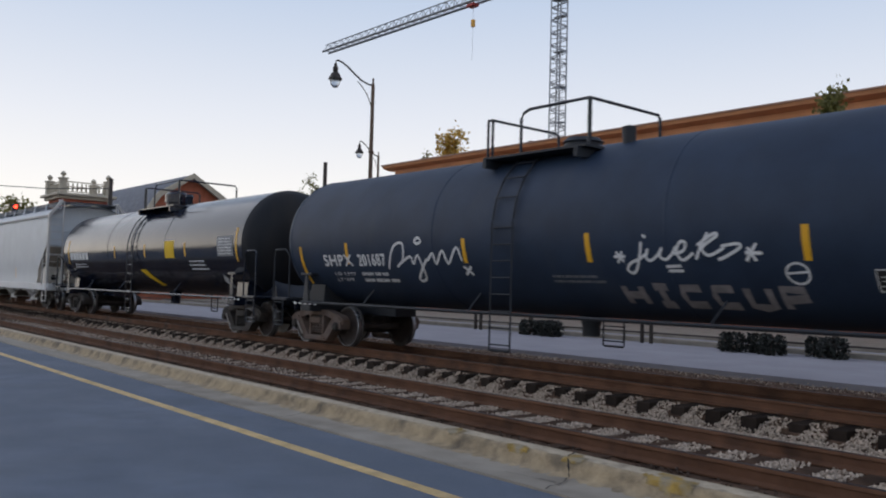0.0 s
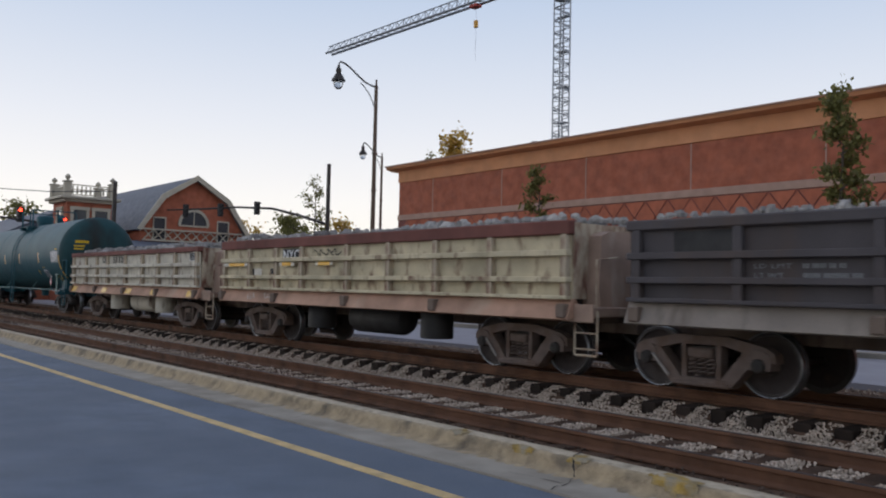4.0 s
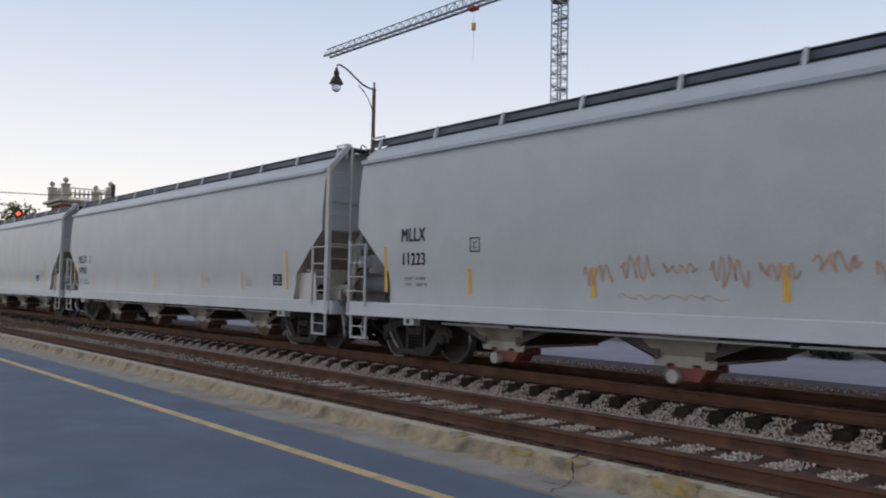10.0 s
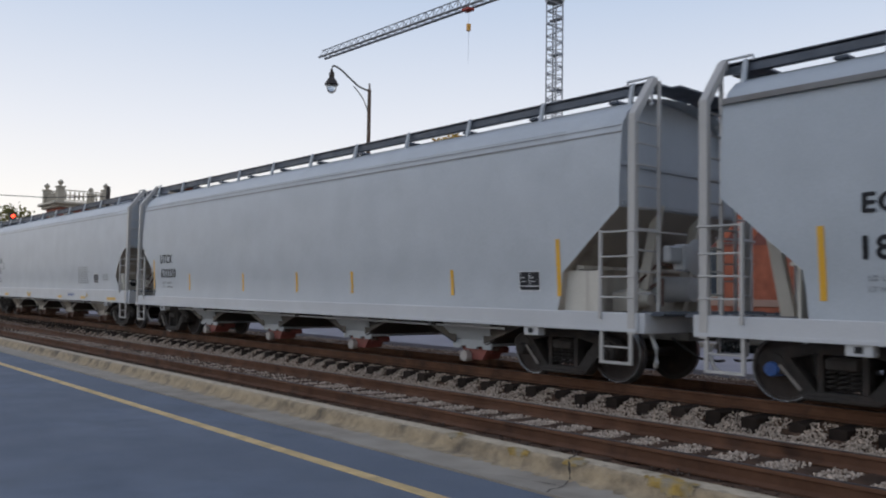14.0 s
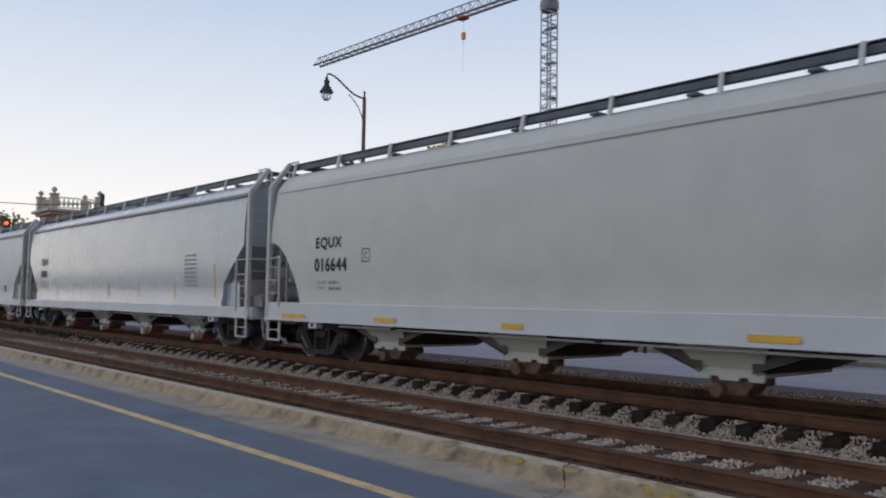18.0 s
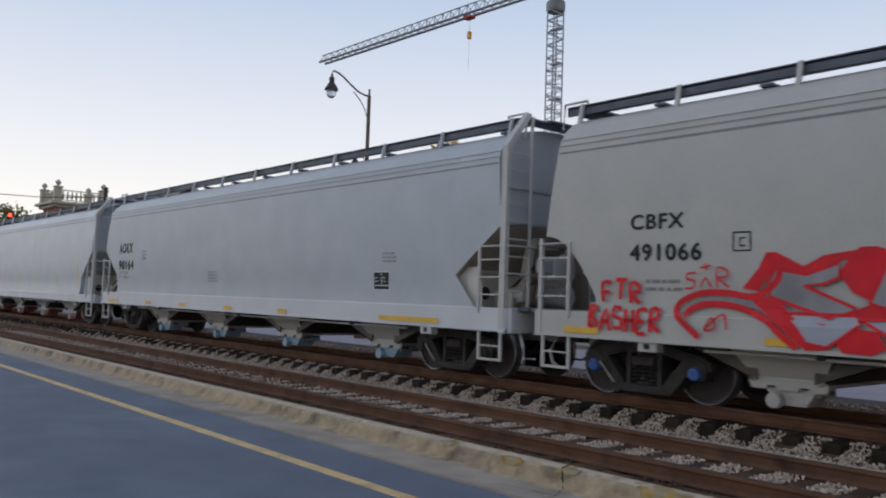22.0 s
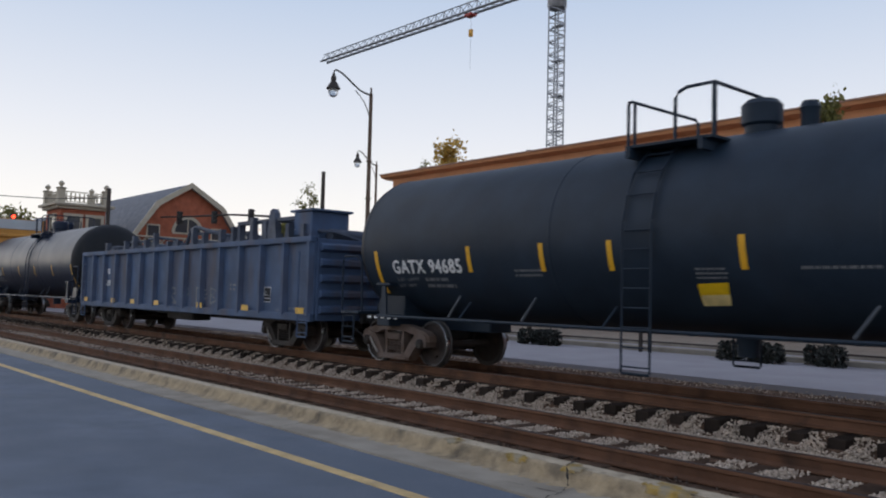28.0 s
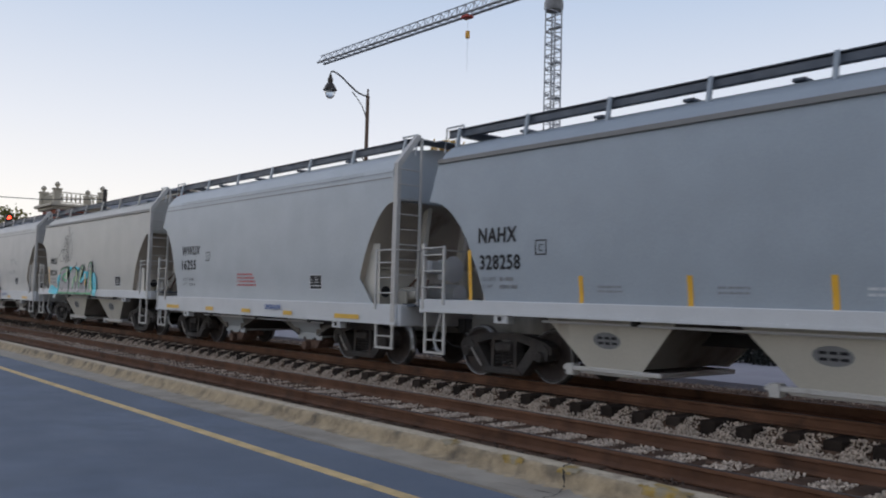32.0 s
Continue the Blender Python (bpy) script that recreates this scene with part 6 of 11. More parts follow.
DUMP_LIP = paint("pinkish_rust_paint", (0.42, 0.255, 0.18), var=0.3, dirt=(0.42, 0.33, 0.25), at=0.58, rough=0.85, streak=2, scale=1.5)
DUMP_CREAM = paint("chalky_cream_paint", (0.56, 0.52, 0.43), var=0.2, dirt=(0.12, 0.06, 0.042), at=0.53, rough=0.85, streak=3, scale=4.0)
DUMP_CAST = paint("rust_stained_casting", (0.36, 0.25, 0.19), var=0.3, dirt=(0.52, 0.46, 0.38), at=0.54, rough=0.85, streak=4, scale=2.0)
DUMP_FRAME = paint("grimy_brown_frame", (0.16, 0.12, 0.095), var=0.3, dirt=(0.07, 0.045, 0.035), at=0.5, rough=0.9, scale=3.0)
DUMP_OCHRE = paint("faded_ochre_paint", (0.55, 0.48, 0.33), var=0.25, dirt=(0.15, 0.07, 0.045), at=0.53, rough=0.85, streak=2, scale=4.5)
DUMP_RIM = paint("rusted_rim", (0.17, 0.06, 0.047), var=0.25, dirt=(0.1, 0.035, 0.03), at=0.5, rough=0.85)
DUMP_DUST = paint("dusty_tan_lip_paint", (0.24, 0.205, 0.175), var=0.2, dirt=(0.1, 0.075, 0.06), at=0.55, rough=0.85, scale=2.5)
DUMP_GREY = paint("dull_grey_paint", (0.075, 0.066, 0.07), var=0.15, dirt=(0.09, 0.065, 0.055), at=0.5, rough=0.8, streak=4)
GON_BLUE = paint("faded_blue_paint", (0.054, 0.094, 0.18), var=0.25, dirt=(0.09, 0.065, 0.055), at=0.52, rough=0.7, streak=5)

# ---- the cars in their order, from the first to the last ----
HS = hopper_surf


def marks(car, uc, word, num, box_t, box_n, mat, surf, icon=None):
    """Reporting letters, number and the small lines below them. Boxes: left, right, bottom, top."""
    if word:
        lettering(car, word, box_t[0] - uc, box_t[1] - uc, box_t[2], box_t[3], mat, surf, "stencilled reporting letters")
    if num:
        lettering(car, num, box_n[0] - uc, box_n[1] - uc, box_n[2], box_n[3], mat, surf, "stencilled car number")
    elif box_n:
        w = (box_n[1] - box_n[0]) / 5
        rects(car, "number_bar", [(box_n[0] - uc + w * (i + 0.1), box_n[0] - uc + w * (i + 0.85), box_n[2], box_n[3]) for i in range(5)], mat, surf)
    if icon:
        x, z, w = icon[0] - uc, icon[1], icon[2]
        f = 0.022
        rects(car, "square_mark", [(x, x + w, z, z + f), (x, x + w, z + w - f, z + w), (x, x + f, z + f, z + w - f), (x + w - f, x + w, z + f, z + w - f), (x + w * 0.35, x + w * 0.42, z + w * 0.25, z + w * 0.7), (x + w * 0.42, x + w * 0.7, z + w * 0.25, z + w * 0.32), (x + w * 0.42, x + w * 0.7, z + w * 0.63, z + w * 0.7)], mat, surf)


# the first hopper, ahead of the tank cars
car, uc = covered_hopper(-56.0, -36.9, WHITE_HOP, WHITE_SILL, "light grey covered hopper car coupled ahead of black tank cars", stripes=(-50, -46, -42), seam=DARK_SEAM)

# glossy black tank car
car, uc, sf = tank_car(-35.3, -19.9, 1.48, 2.46, TANK_GLOSS, "glossy black tank car with yellow and white markings", lad=-0.15, rx0=0.35, rx1=2.35, dome_x=-0.15, cover_x=0.75)
for i in range(6):
    rects(car, "number_bar", [(-34.4 - uc + 0.36 * i, -34.4 - uc + 0.36 * i + 0.27, 2.1, 2.36)], INK_WHITE, sf)
small_print(car, -34.0 - uc, 1.9, 1.6, 2, INK_WHITE, sf, 0.09)
rects(car, "yellow_placard", [(-25.0 - uc, -24.3 - uc, 2.08, 2.6)], INK_YELLOW, sf)
rects(car, "test_table", [(-21.35 - uc, -20.4 - uc, 2.1, 2.65)], INK_GREY, sf)
small_print(car, -21.3 - uc, 2.55, 0.85, 6, INK_WHITE, sf, 0.08)
small_print(car, -23.3 - uc, 1.95, 1.2, 3, INK_WHITE, sf, 0.11)
tape(car, [x - uc for x in (-29.47, -26.7, -23.55)], 2.12, 2.52, sf, 0.09)
tape(car, [-34.7 - uc, -20.25 - uc], 1.95, 2.85, sf, 0.09)
stamp(car, "yellow_stripe", [(-27.4 - uc, 1.72), (-26.9 - uc, 1.74), (-26.2 - uc, 1.24), (-26.6 - uc, 1.22)], [(0, 1, 2, 3)], INK_YELLOW, sf, 0.007)
stamp(car, "hazard_diamond", [(-21.37 - uc, 1.22), (-21.17 - uc, 1.42), (-21.37 - uc, 1.62), (-21.57 - uc, 1.42)], [(0, 1, 2, 3)], INK_WHITE, sf, 0.03, cut=0)

# matt black tank car with graffiti
car, uc, sf = tank_car(-17.3, -1.7, 1.5, 2.46, TANK_MATT, "matt black tank car with white spray-painted graffiti", frame_mat=TRUCK_RUST, dome=0, lad=-0.62, rx0=-0.78, rx1=0.78, dome_x=-0.17, cover_x=1.22, head_mat=TANK_MATT, steel=TANK_STEEL)
head_print(car, -1.7 - uc, 1.5, 2.46, INK_WHITE, ((2.98, -1.08, 0.34, 0.10), (2.85, -1.12, 0.26, 0.05), (2.76, -1.12, 0.3, 0.05), (1.92, -1.16, 0.2, 0.04), (1.83, -1.15, 0.2, 0.04), (1.74, -1.13, 0.2, 0.04), (1.65, -1.10, 0.18, 0.04)))
part("white_card", Solid().box(-2.36 - uc, -2.16 - uc, -1.30, -1.285, 1.66, 1.84), INK_WHITE, car, "small white card")
marks(car, uc, "SHPX", "201687", (-15.96, -14.85, 1.82, 2.06), (-14.62, -13.66, 1.82, 2.06), INK_WHITE, sf)
small_print(car, -15.7 - uc, 1.62, 2.3, 2, INK_WHITE, sf, 0.13, seed=3)
tape(car, [x - uc - 0.05 for x in (-15.0, -11.2, -8.32, -4.86)], 1.86, 2.31, sf, 0.1)
tape(car, [-16.95 - uc, -1.82 - uc], 1.42, 2.26, sf, 0.11)
strokes(car, "spray_tag", [[(-13.6 - uc, 1.75), (-13.3 - uc, 2.2), (-13.0 - uc, 2.25), (-13.05 - uc, 1.95), (-13.3 - uc, 1.8)], [(-13.2 - uc, 1.85), (-12.8 - uc, 2.0), (-12.75 - uc, 1.85), (-12.55 - uc, 2.02), (-12.5 - uc, 1.6), (-12.75 - uc, 1.55), (-12.3 - uc, 1.95)],
        [(-12.3 - uc, 1.9), (-12.1 - uc, 2.05), (-12.05 - uc, 1.85), (-11.8 - uc, 2.1), (-11.7 - uc, 1.85), (-11.4 - uc, 2.15), (-11.3 - uc, 1.9)], [(-12.62 - uc, 2.3), (-12.5 - uc, 2.36), (-12.42 - uc, 2.28), (-12.55 - uc, 2.24), (-12.62 - uc, 2.3)],
        [(-11.3 - uc, 1.8), (-11.1 - uc, 1.65)], [(-11.1 - uc, 1.8), (-11.3 - uc, 1.65)]], 0.05, INK_WHITE, sf, 0.01, "white handwritten spray tag")
strokes(car, "spray_tag", [[(-7.84 - uc, 1.94), (-7.63 - uc, 1.94)],
        [(-7.79 - uc, 2.01), (-7.67 - uc, 1.86)],
        [(-7.68 - uc, 2.02), (-7.78 - uc, 1.85)],
        [(-7.28 - uc, 2.25), (-7.23 - uc, 2.21)],
        [(-7.31 - uc, 2.15), (-7.35 - uc, 2.00), (-7.44 - uc, 1.80), (-7.54 - uc, 1.70), (-7.64 - uc, 1.74), (-7.56 - uc, 1.84), (-7.39 - uc, 1.90), (-7.26 - uc, 1.97)],
        [(-7.21 - uc, 2.05), (-7.26 - uc, 1.92), (-7.18 - uc, 1.88), (-7.04 - uc, 1.97), (-6.97 - uc, 2.06)],
        [(-6.97 - uc, 2.06), (-7.02 - uc, 1.94), (-6.93 - uc, 1.89), (-6.81 - uc, 1.97), (-6.73 - uc, 2.08)],
        [(-6.78 - uc, 1.97), (-6.62 - uc, 2.01), (-6.57 - uc, 2.12), (-6.66 - uc, 2.13), (-6.73 - uc, 1.99), (-6.65 - uc, 1.88), (-6.46 - uc, 1.98)],
        [(-6.21 - uc, 2.25), (-6.33 - uc, 2.07), (-6.44 - uc, 1.89)],
        [(-6.39 - uc, 2.08), (-6.13 - uc, 2.23), (-6.08 - uc, 2.20), (-6.31 - uc, 2.05), (-6.23 - uc, 1.94), (-5.98 - uc, 2.04)],
        [(-6.03 - uc, 2.06), (-5.79 - uc, 2.09), (-5.75 - uc, 2.04), (-5.96 - uc, 1.93), (-6.10 - uc, 1.88)],
        [(-5.69 - uc, 1.97), (-5.45 - uc, 1.96)],
        [(-5.52 - uc, 2.09), (-5.69 - uc, 1.86)],
        [(-5.65 - uc, 2.04), (-5.55 - uc, 1.86)],
        [(-6.95 - uc, 1.79), (-6.70 - uc, 1.80)],
        [(-6.93 - uc, 1.73), (-6.68 - uc, 1.73)]], 0.042, INK_WHITE, sf, 0.01, "white handwritten spray tag")
strokes(car, "spray_lettering", block_letters("HICCUP", -7.89 - uc, -4.97 - uc, 1.24, 1.50, 0.3), 0.11, node_mat("faded_grey_spray", (0.22, 0.205, 0.215), rough=0.7, var=0.2), sf, 0.01, "faded grey block letters", soft=0)
strokes(car, "round_mark", [[(-5.03 - uc + 0.15 * math.cos(a * 0.52), 1.7 + 0.13 * math.sin(a * 0.52)) for a in range(13)], [(-5.17 - uc, 1.7), (-4.9 - uc, 1.72)]], 0.03, INK_WHITE, sf, 0.01)
panel(car, -4.08 - uc, 1.5, 0.52, 0.24, sf)
test_table(car, -2.85 - uc, -1.75 - uc, 2.02, 2.52, None, INK_WHITE, sf)
small_print(car, -2.3 - uc, 2.58, 0.6, 1, INK_WHITE, sf)
small_print(car, -9.2 - uc, 1.62, 1.1, 2, INK_GREY, sf, 0.08)

# dark green tank car with a yellow oval
car, uc, sf = tank_car(0.9, 16.35, 1.55, 2.55, TANK_GREEN, "dark green tank car with a yellow oval emblem and lettering", lad=0.55, rx0=0.7, rx1=1.2, dome_x=-0.5, cover_x=1.85, low_x=-0.75, frame_mat=TRUCK, head_mat=HEAD_GREEN, rail_mat=RAIL_GREEN)
ov = [(3.12 - uc + 1.12 * math.cos(radians(a)), 2.79 + 0.39 * math.sin(radians(a)) + 0.10 * math.cos(radians(a))) for a in range(0, 360, 10)]
stamp(car, "oval_emblem", ov, [tuple(range(36))], INK_YELLOW, sf, 0.007, "bright yellow oval emblem")
for i in range(8):
    x = 2.34 - uc + 0.19 * i
    stamp(car, "emblem_bar", [(x, 2.66 + 0.017 * i), (x + 0.12, 2.67 + 0.017 * i), (x + 0.17, 2.86 + 0.017 * i), (x + 0.05, 2.85 + 0.017 * i)], [(0, 1, 2, 3)], TANK_GREEN, sf, 0.011)
for dz in (-0.05, 0.25):
    stamp(car, "emblem_line", [(2.28 - uc, 2.65 + dz), (3.98 - uc, 2.80 + dz), (3.98 - uc, 2.815 + dz), (2.28 - uc, 2.665 + dz)], [(0, 1, 2, 3)], TANK_GREEN, sf, 0.011)
marks(car, uc, "DMAX", "125030", (2.0, 2.98, 1.93, 2.16), (3.1, 4.28, 1.94, 2.16), INK_YELLOW, sf, (4.62, 1.91, 0.28))
small_print(car, 2.2 - uc, 1.77, 1.8, 2, INK_YELLOW, sf, 0.13, seed=5)
tape(car, [x - uc - 0.05 for x in (4.3, 7.17, 9.96, 13.2)], 2.13, 2.58, sf, 0.085)
tape(car, [x - uc + 0.036 for x in (4.3, 7.17, 9.96, 13.2)], 2.13, 2.58, sf, 0.05, CHALK_TAPE)
tape(car, [1.22 - uc, 16.2 - uc], 1.5, 2.45, sf, 0.11)
test_table(car, 15.11 - uc, 16.1 - uc, 2.14, 2.61, INK_WHITE, INK, sf)
rects(car, "yellow_tab", [(15.74 - uc, 15.98 - uc, 2.66, 2.72)], INK_YELLOW, sf, 0.006)
small_print(car, 15.18 - uc, 1.60, 0.46, 4, INK_YELLOW, sf, 0.075, seed=12)
small_print(car, 13.55 - uc, 1.91, 0.42, 1, INK_YELLOW, sf, 0.07, seed=13)
stamp(car, "slanted_placard", [(13.64 - uc, 1.51), (14.20 - uc, 1.52), (14.13 - uc, 1.83), (13.55 - uc, 1.83)], [(0, 1, 2, 3)], INK_WHITE, sf, 0.008)
for a, b, c, d in ((13.68, 13.85, 1.62, 1.80), (13.89, 14.11, 1.62, 1.80), (13.69, 14.12, 1.545, 1.60)):
    stamp(car, "placard_face", [(a - uc, c), (b - uc, c), (b - uc - 0.03, d), (a - uc - 0.03, d)], [(0, 1, 2, 3)], TANK_BLACK, sf, 0.012)
for nm, q, mt, off in (("hazard_diamond", 0.2, INK_WHITE, 0.0), ("diamond_face", 0.175, INK_RED, 0.005)):
    stamp(car, nm, [(14.91 - uc, 1.33 - q), (14.91 - uc + q, 1.33), (14.91 - uc, 1.33 + q), (14.91 - uc - q, 1.33)], [(0, 1, 2, 3)], mt, flat_side(-1.42), off, cut=0)
rects(car, "diamond_bar", [(14.80 - uc, 15.02 - uc, 1.30, 1.36), (14.88 - uc, 14.94 - uc, 1.40, 1.45)], INK_WHITE, flat_side(-1.42), 0.01, cut=0)
part("placard_holder", Solid().box(14.89 - uc, 14.93 - uc, -1.418, -1.395, 0.98, 1.36), TANK_GREEN, car)
for q, mt, off in ((0.115, INK_YELLOW, 0.008), (0.085, HEAD_BLACK, 0.012)):
    stamp(car, "small_diamond", [(12.82 - uc, 1.75 - q), (12.82 - uc + q, 1.75), (12.82 - uc, 1.75 + q), (12.82 - uc - q, 1.75)], [(0, 1, 2, 3)], mt, sf, off, cut=0)
rects(car, "diamond_bar", [(12.77 - uc, 12.87 - uc, 1.73, 1.77)], INK_YELLOW, sf, 0.016, cut=0)
head_print(car, 16.35 - uc, 1.55, 2.55, INK_YELLOW, ((2.95, -1.05, 0.5, 0.11), (2.8, -1.1, 0.4, 0.06), (2.68, -1.1, 0.36, 0.06)))

# three side dump cars
car, uc, sf = dump_car(24.35, 5.9, 6.5, 4.2, DUMP_CREAM, DUMP_RIM, "chalky cream side dump car heaped with grey rock", lip_mat=DUMP_LIP, cast_mat=DUMP_CAST, end_mat=DUMP_FRAME, rust=DUMP_RUST, under=DUMP_CREAM, ribs=(18.6, 20.1, 21.36, 22.53, 24.31, 25.86, 27.2, 28.55, 30.1))
lettering(car, "CR", 21.92 - uc, 22.34 - uc, 2.05, 2.26, INK, sf, "faded black letters", off=0.012, cut=0)
lettering(car, "53320", 23.0 - uc, 24.24 - uc, 2.05, 2.26, INK, sf, "faded black number", off=0.012, cut=0)
panel(car, 29.56 - uc, 2.06, 0.46, 0.22, lambda z: sf(z) - 0.01)
LIP = lambda z: -1.52 - 0.14 * (1.28 - z) / 0.32
for a, b in ((18.6, 19.2), (22.12, 22.6), (24.53, 25.05), (26.77, 27.27), (29.55, 30.15)):
    rects(car, "yellow_tape", [(a - uc, b - uc, 1.0, 1.17)], STRIPE_LOW, LIP, 0.02, cut=0)
car, uc, sf = dump_car(37.95, 6.15, 6.55, 4.6, DUMP_OCHRE, DUMP_RIM, "faded ochre side dump car heaped with grey rock", rim_h=0.2, lip_mat=DUMP_LIP, cast_mat=DUMP_CAST, end_mat=DUMP_FRAME, rust=DUMP_RUST, ribs=(31.9, 33.35, 34.73, 35.92, 37.81, 39.32, 40.8, 42.3, 44.0), z_top=2.5, under=STEEL)
rects(car, "stencil_panel", [(33.25 - uc, 33.5 - uc, 1.58, 1.8), (34.35 - uc, 34.65 - uc, 1.66, 1.8)], INK, sf, 0.012, cut=0)
rects(car, "white_card", [(33.5 - uc, 33.9 - uc, 1.58, 1.8)], CHALK_TAPE, sf, 0.012, cut=0)
rects(car, "black_plate", [(34.98 - uc, 35.8 - uc, 1.97, 2.27)], INK, sf, 0.012, cut=0)
lettering(car, "NYC", 35.03 - uc, 35.75 - uc, 2.0, 2.24, INK_WHITE, sf, "white letters on a black plate", off=0.018, cut=0)
for a, b in ((31.95, 33.3), (34.95, 35.65), (36.6, 37.3)):
    rects(car, "white_tape", [(a - uc, b - uc, 1.86, 1.94)], CHALK_TAPE, flat_side(-1.625), 0.003, cut=0)
for a, b in ((32.25, 33.15), (35.08, 35.5), (36.7, 37.2)):
    rects(car, "yellow_tape", [(a - uc, b - uc, 1.86, 1.94)], STRIPE, flat_side(-1.625), 0.006, cut=0)
strokes(car, "white_tag", [scrawl(33.3 - uc, 33.75 - uc, 1.02, 1.2, 3, 14)], 0.03, INK_FADE, LIP, 0.02, "faded white scribble on the lip")
strokes(car, "white_tag", [scrawl(34.2 - uc, 34.5 - uc, 1.05, 1.22, 2, 15)], 0.03, INK_FADE, LIP, 0.02, "faded white scribble on the lip")
strokes(car, "scrawl", [scrawl(36.45 - uc, 37.5 - uc, 2.06, 2.24, 4, 4)], 0.025, INK, sf, 0.012)
car, uc, sf = dump_car(51.45, 6.2, 6.6, 5.3, DUMP_GREY, DUMP_GREY, "dull grey side dump car heaped with grey rock", ribs=(45.4, 47.0, 48.78, 50.1, 51.35, 52.4, 53.41, 54.77, 55.99, 57.5), lip_mat=DUMP_DUST, end_mat=DUMP_FRAME, under=DUMP_DUST)
# Flat black patches paint the dark of the recesses between the ribs.
for a in (46.0, 48.9, 50.2, 52.0, 53.5, 54.9, 56.2):
    rects(car, "pocket", [(a - uc, a - uc + 0.95, 1.97, 2.27)], BLACK, sf, 0.01, cut=0)
small_print(car, 47.2 - uc, 1.75, 1.4, 2, INK_GREY, lambda z: sf(z) - 0.01, 0.12)
small_print(car, 49.3 - uc, 1.75, 2.8, 2, node_mat("blue_stencil", (0.1, 0.16, 0.3), rough=0.6), lambda z: sf(z) - 0.01, 0.12, seed=2)
panel(car, 54.9 - uc, 1.98, 0.4, 0.24, lambda z: sf(z) - 0.012)
for a, b in ((49.0, 49.4), (53.2, 53.6), (55.6, 56.1), (57.0, 57.5)):
    rects(car, "yellow_tape", [(a - uc, b - uc, 1.0, 1.15)], STRIPE_LOW, LIP, 0.02, cut=0)

# rusty red boxcar
KR = [60.45, 61.35, 62.25, 63.1, 63.95, 64.8, 65.6, 69.4, 70.05, 70.9, 73.52, 74.42]
car, uc = boxcar(59.65, 75.2, 1.05, 4.40, KCS_RED, KCS_ROOF, "rusty red boxcar covered with graffiti and stencils", KR, (65.9, 69.2), KCS_DOOR, rib_mat=KCS_POST, end_ribs=9, belly=((0, 0.02), (1.0, 0.17), (2.0, 0.24), (2.8, 0.37), (4.0, 0.38)))
ks = flat_side(-1.525)
dr = part("sliding_door", Solid().box(65.84 - uc, 69.0 - uc, -1.59, -1.52, 0.80, 2.58, 0.012), KCS_DOOR, car, "maroon lower half of the sliding door")
up = part("upper_door", Solid().box(66.0 - uc, 68.85 - uc, -1.585, -1.52, 2.58, 4.2, 0.012), KCS_RED, car, "faded upper half of the sliding door")
for par, zs, xs_, za, zb in ((dr, (0.84, 1.62, 2.46), (65.88, 67.25, 67.5, 68.86), 0.84, 2.55), (up, (2.62, 3.38, 4.08), (66.02, 68.74), 2.62, 4.17)):
    for z in zs:
        part("door_rail", Solid().box(xs_[0] - uc, xs_[-1] + 0.1 - uc, -1.64, -1.58, z, z + 0.10, 0.012), KCS_DOOR, par)
    for x in xs_:
        part("door_stile", Solid().box(x - uc, x - uc + 0.10, -1.645, -1.58, za, zb, 0.012), KCS_DOOR, par)
part("door_stile", Solid().box(67.25 - uc, 67.5 - uc, -1.64, -1.58, 2.62, 3.4, 0.012), KCS_DOOR, up)
for x0_, x1_ in ((66.1, 67.15), (67.7, 68.75)):
    part("door_panel", Solid().box(x0_ - uc, x1_ - uc, -1.61, -1.58, 2.02, 2.36, 0.015), KCS_DOOR, dr)
part("lock_bar", Solid().tube([(66.35 - uc, -1.67, 1.05), (66.35 - uc, -1.67, 4.1)], 0.02, 6).tube([(68.25 - uc, -1.67, 1.05), (68.25 - uc, -1.67, 4.1)], 0.02, 6).box(66.7 - uc, 66.78 - uc, -1.68, -1.6, 3.1, 3.25).box(67.6 - uc, 67.7 - uc, -1.68, -1.6, 2.2, 2.32), KCS_DOOR, dr)
part("door_bracket", Solid().box(68.88 - uc, 68.98 - uc, -1.66, -1.55, 2.9, 4.1, 0.01).box(65.78 - uc, 65.9 - uc, -1.66, -1.55, 3.85, 4.15, 0.01), KCS_ROOF, car)
part("door_track", Solid().box(65.8 - uc, 71.7 - uc, -1.66, -1.52, 0.70, 0.77, 0.01), KCS_DOOR, car)
part("door_track", Solid().box(65.8 - uc, 71.7 - uc, -1.60, -1.52, 4.24, 4.31, 0.01), KCS_RED, car)
part("door_post", Solid().box(69.0 - uc, 69.25 - uc, -1.66, -1.52, 1.0, 4.3, 0.015), KCS_DOOR, car)
pl = part("plug_panel", Solid().box(71.85 - uc, 72.7 - uc, -1.56, -1.50, 1.15, 4.0, 0.012), KCS_RED, car)
part("panel_frame", Solid().box(71.78 - uc, 71.86 - uc, -1.60, -1.5, 1.1, 4.05).box(72.69 - uc, 72.77 - uc, -1.60, -1.5, 1.1, 4.05).box(71.86 - uc, 72.69 - uc, -1.62, -1.5, 3.95, 4.2), KCS_RED, pl)
lettering(car, "K", 60.66 - uc, 61.2 - uc, 2.45, 3.12, INK_FADE, ks, "faded white letter", off=0.012, cut=0)
lettering(car, "C", 61.5 - uc, 62.02 - uc, 2.45, 3.12, INK_FADE, ks, "faded white letter", off=0.012, cut=0)
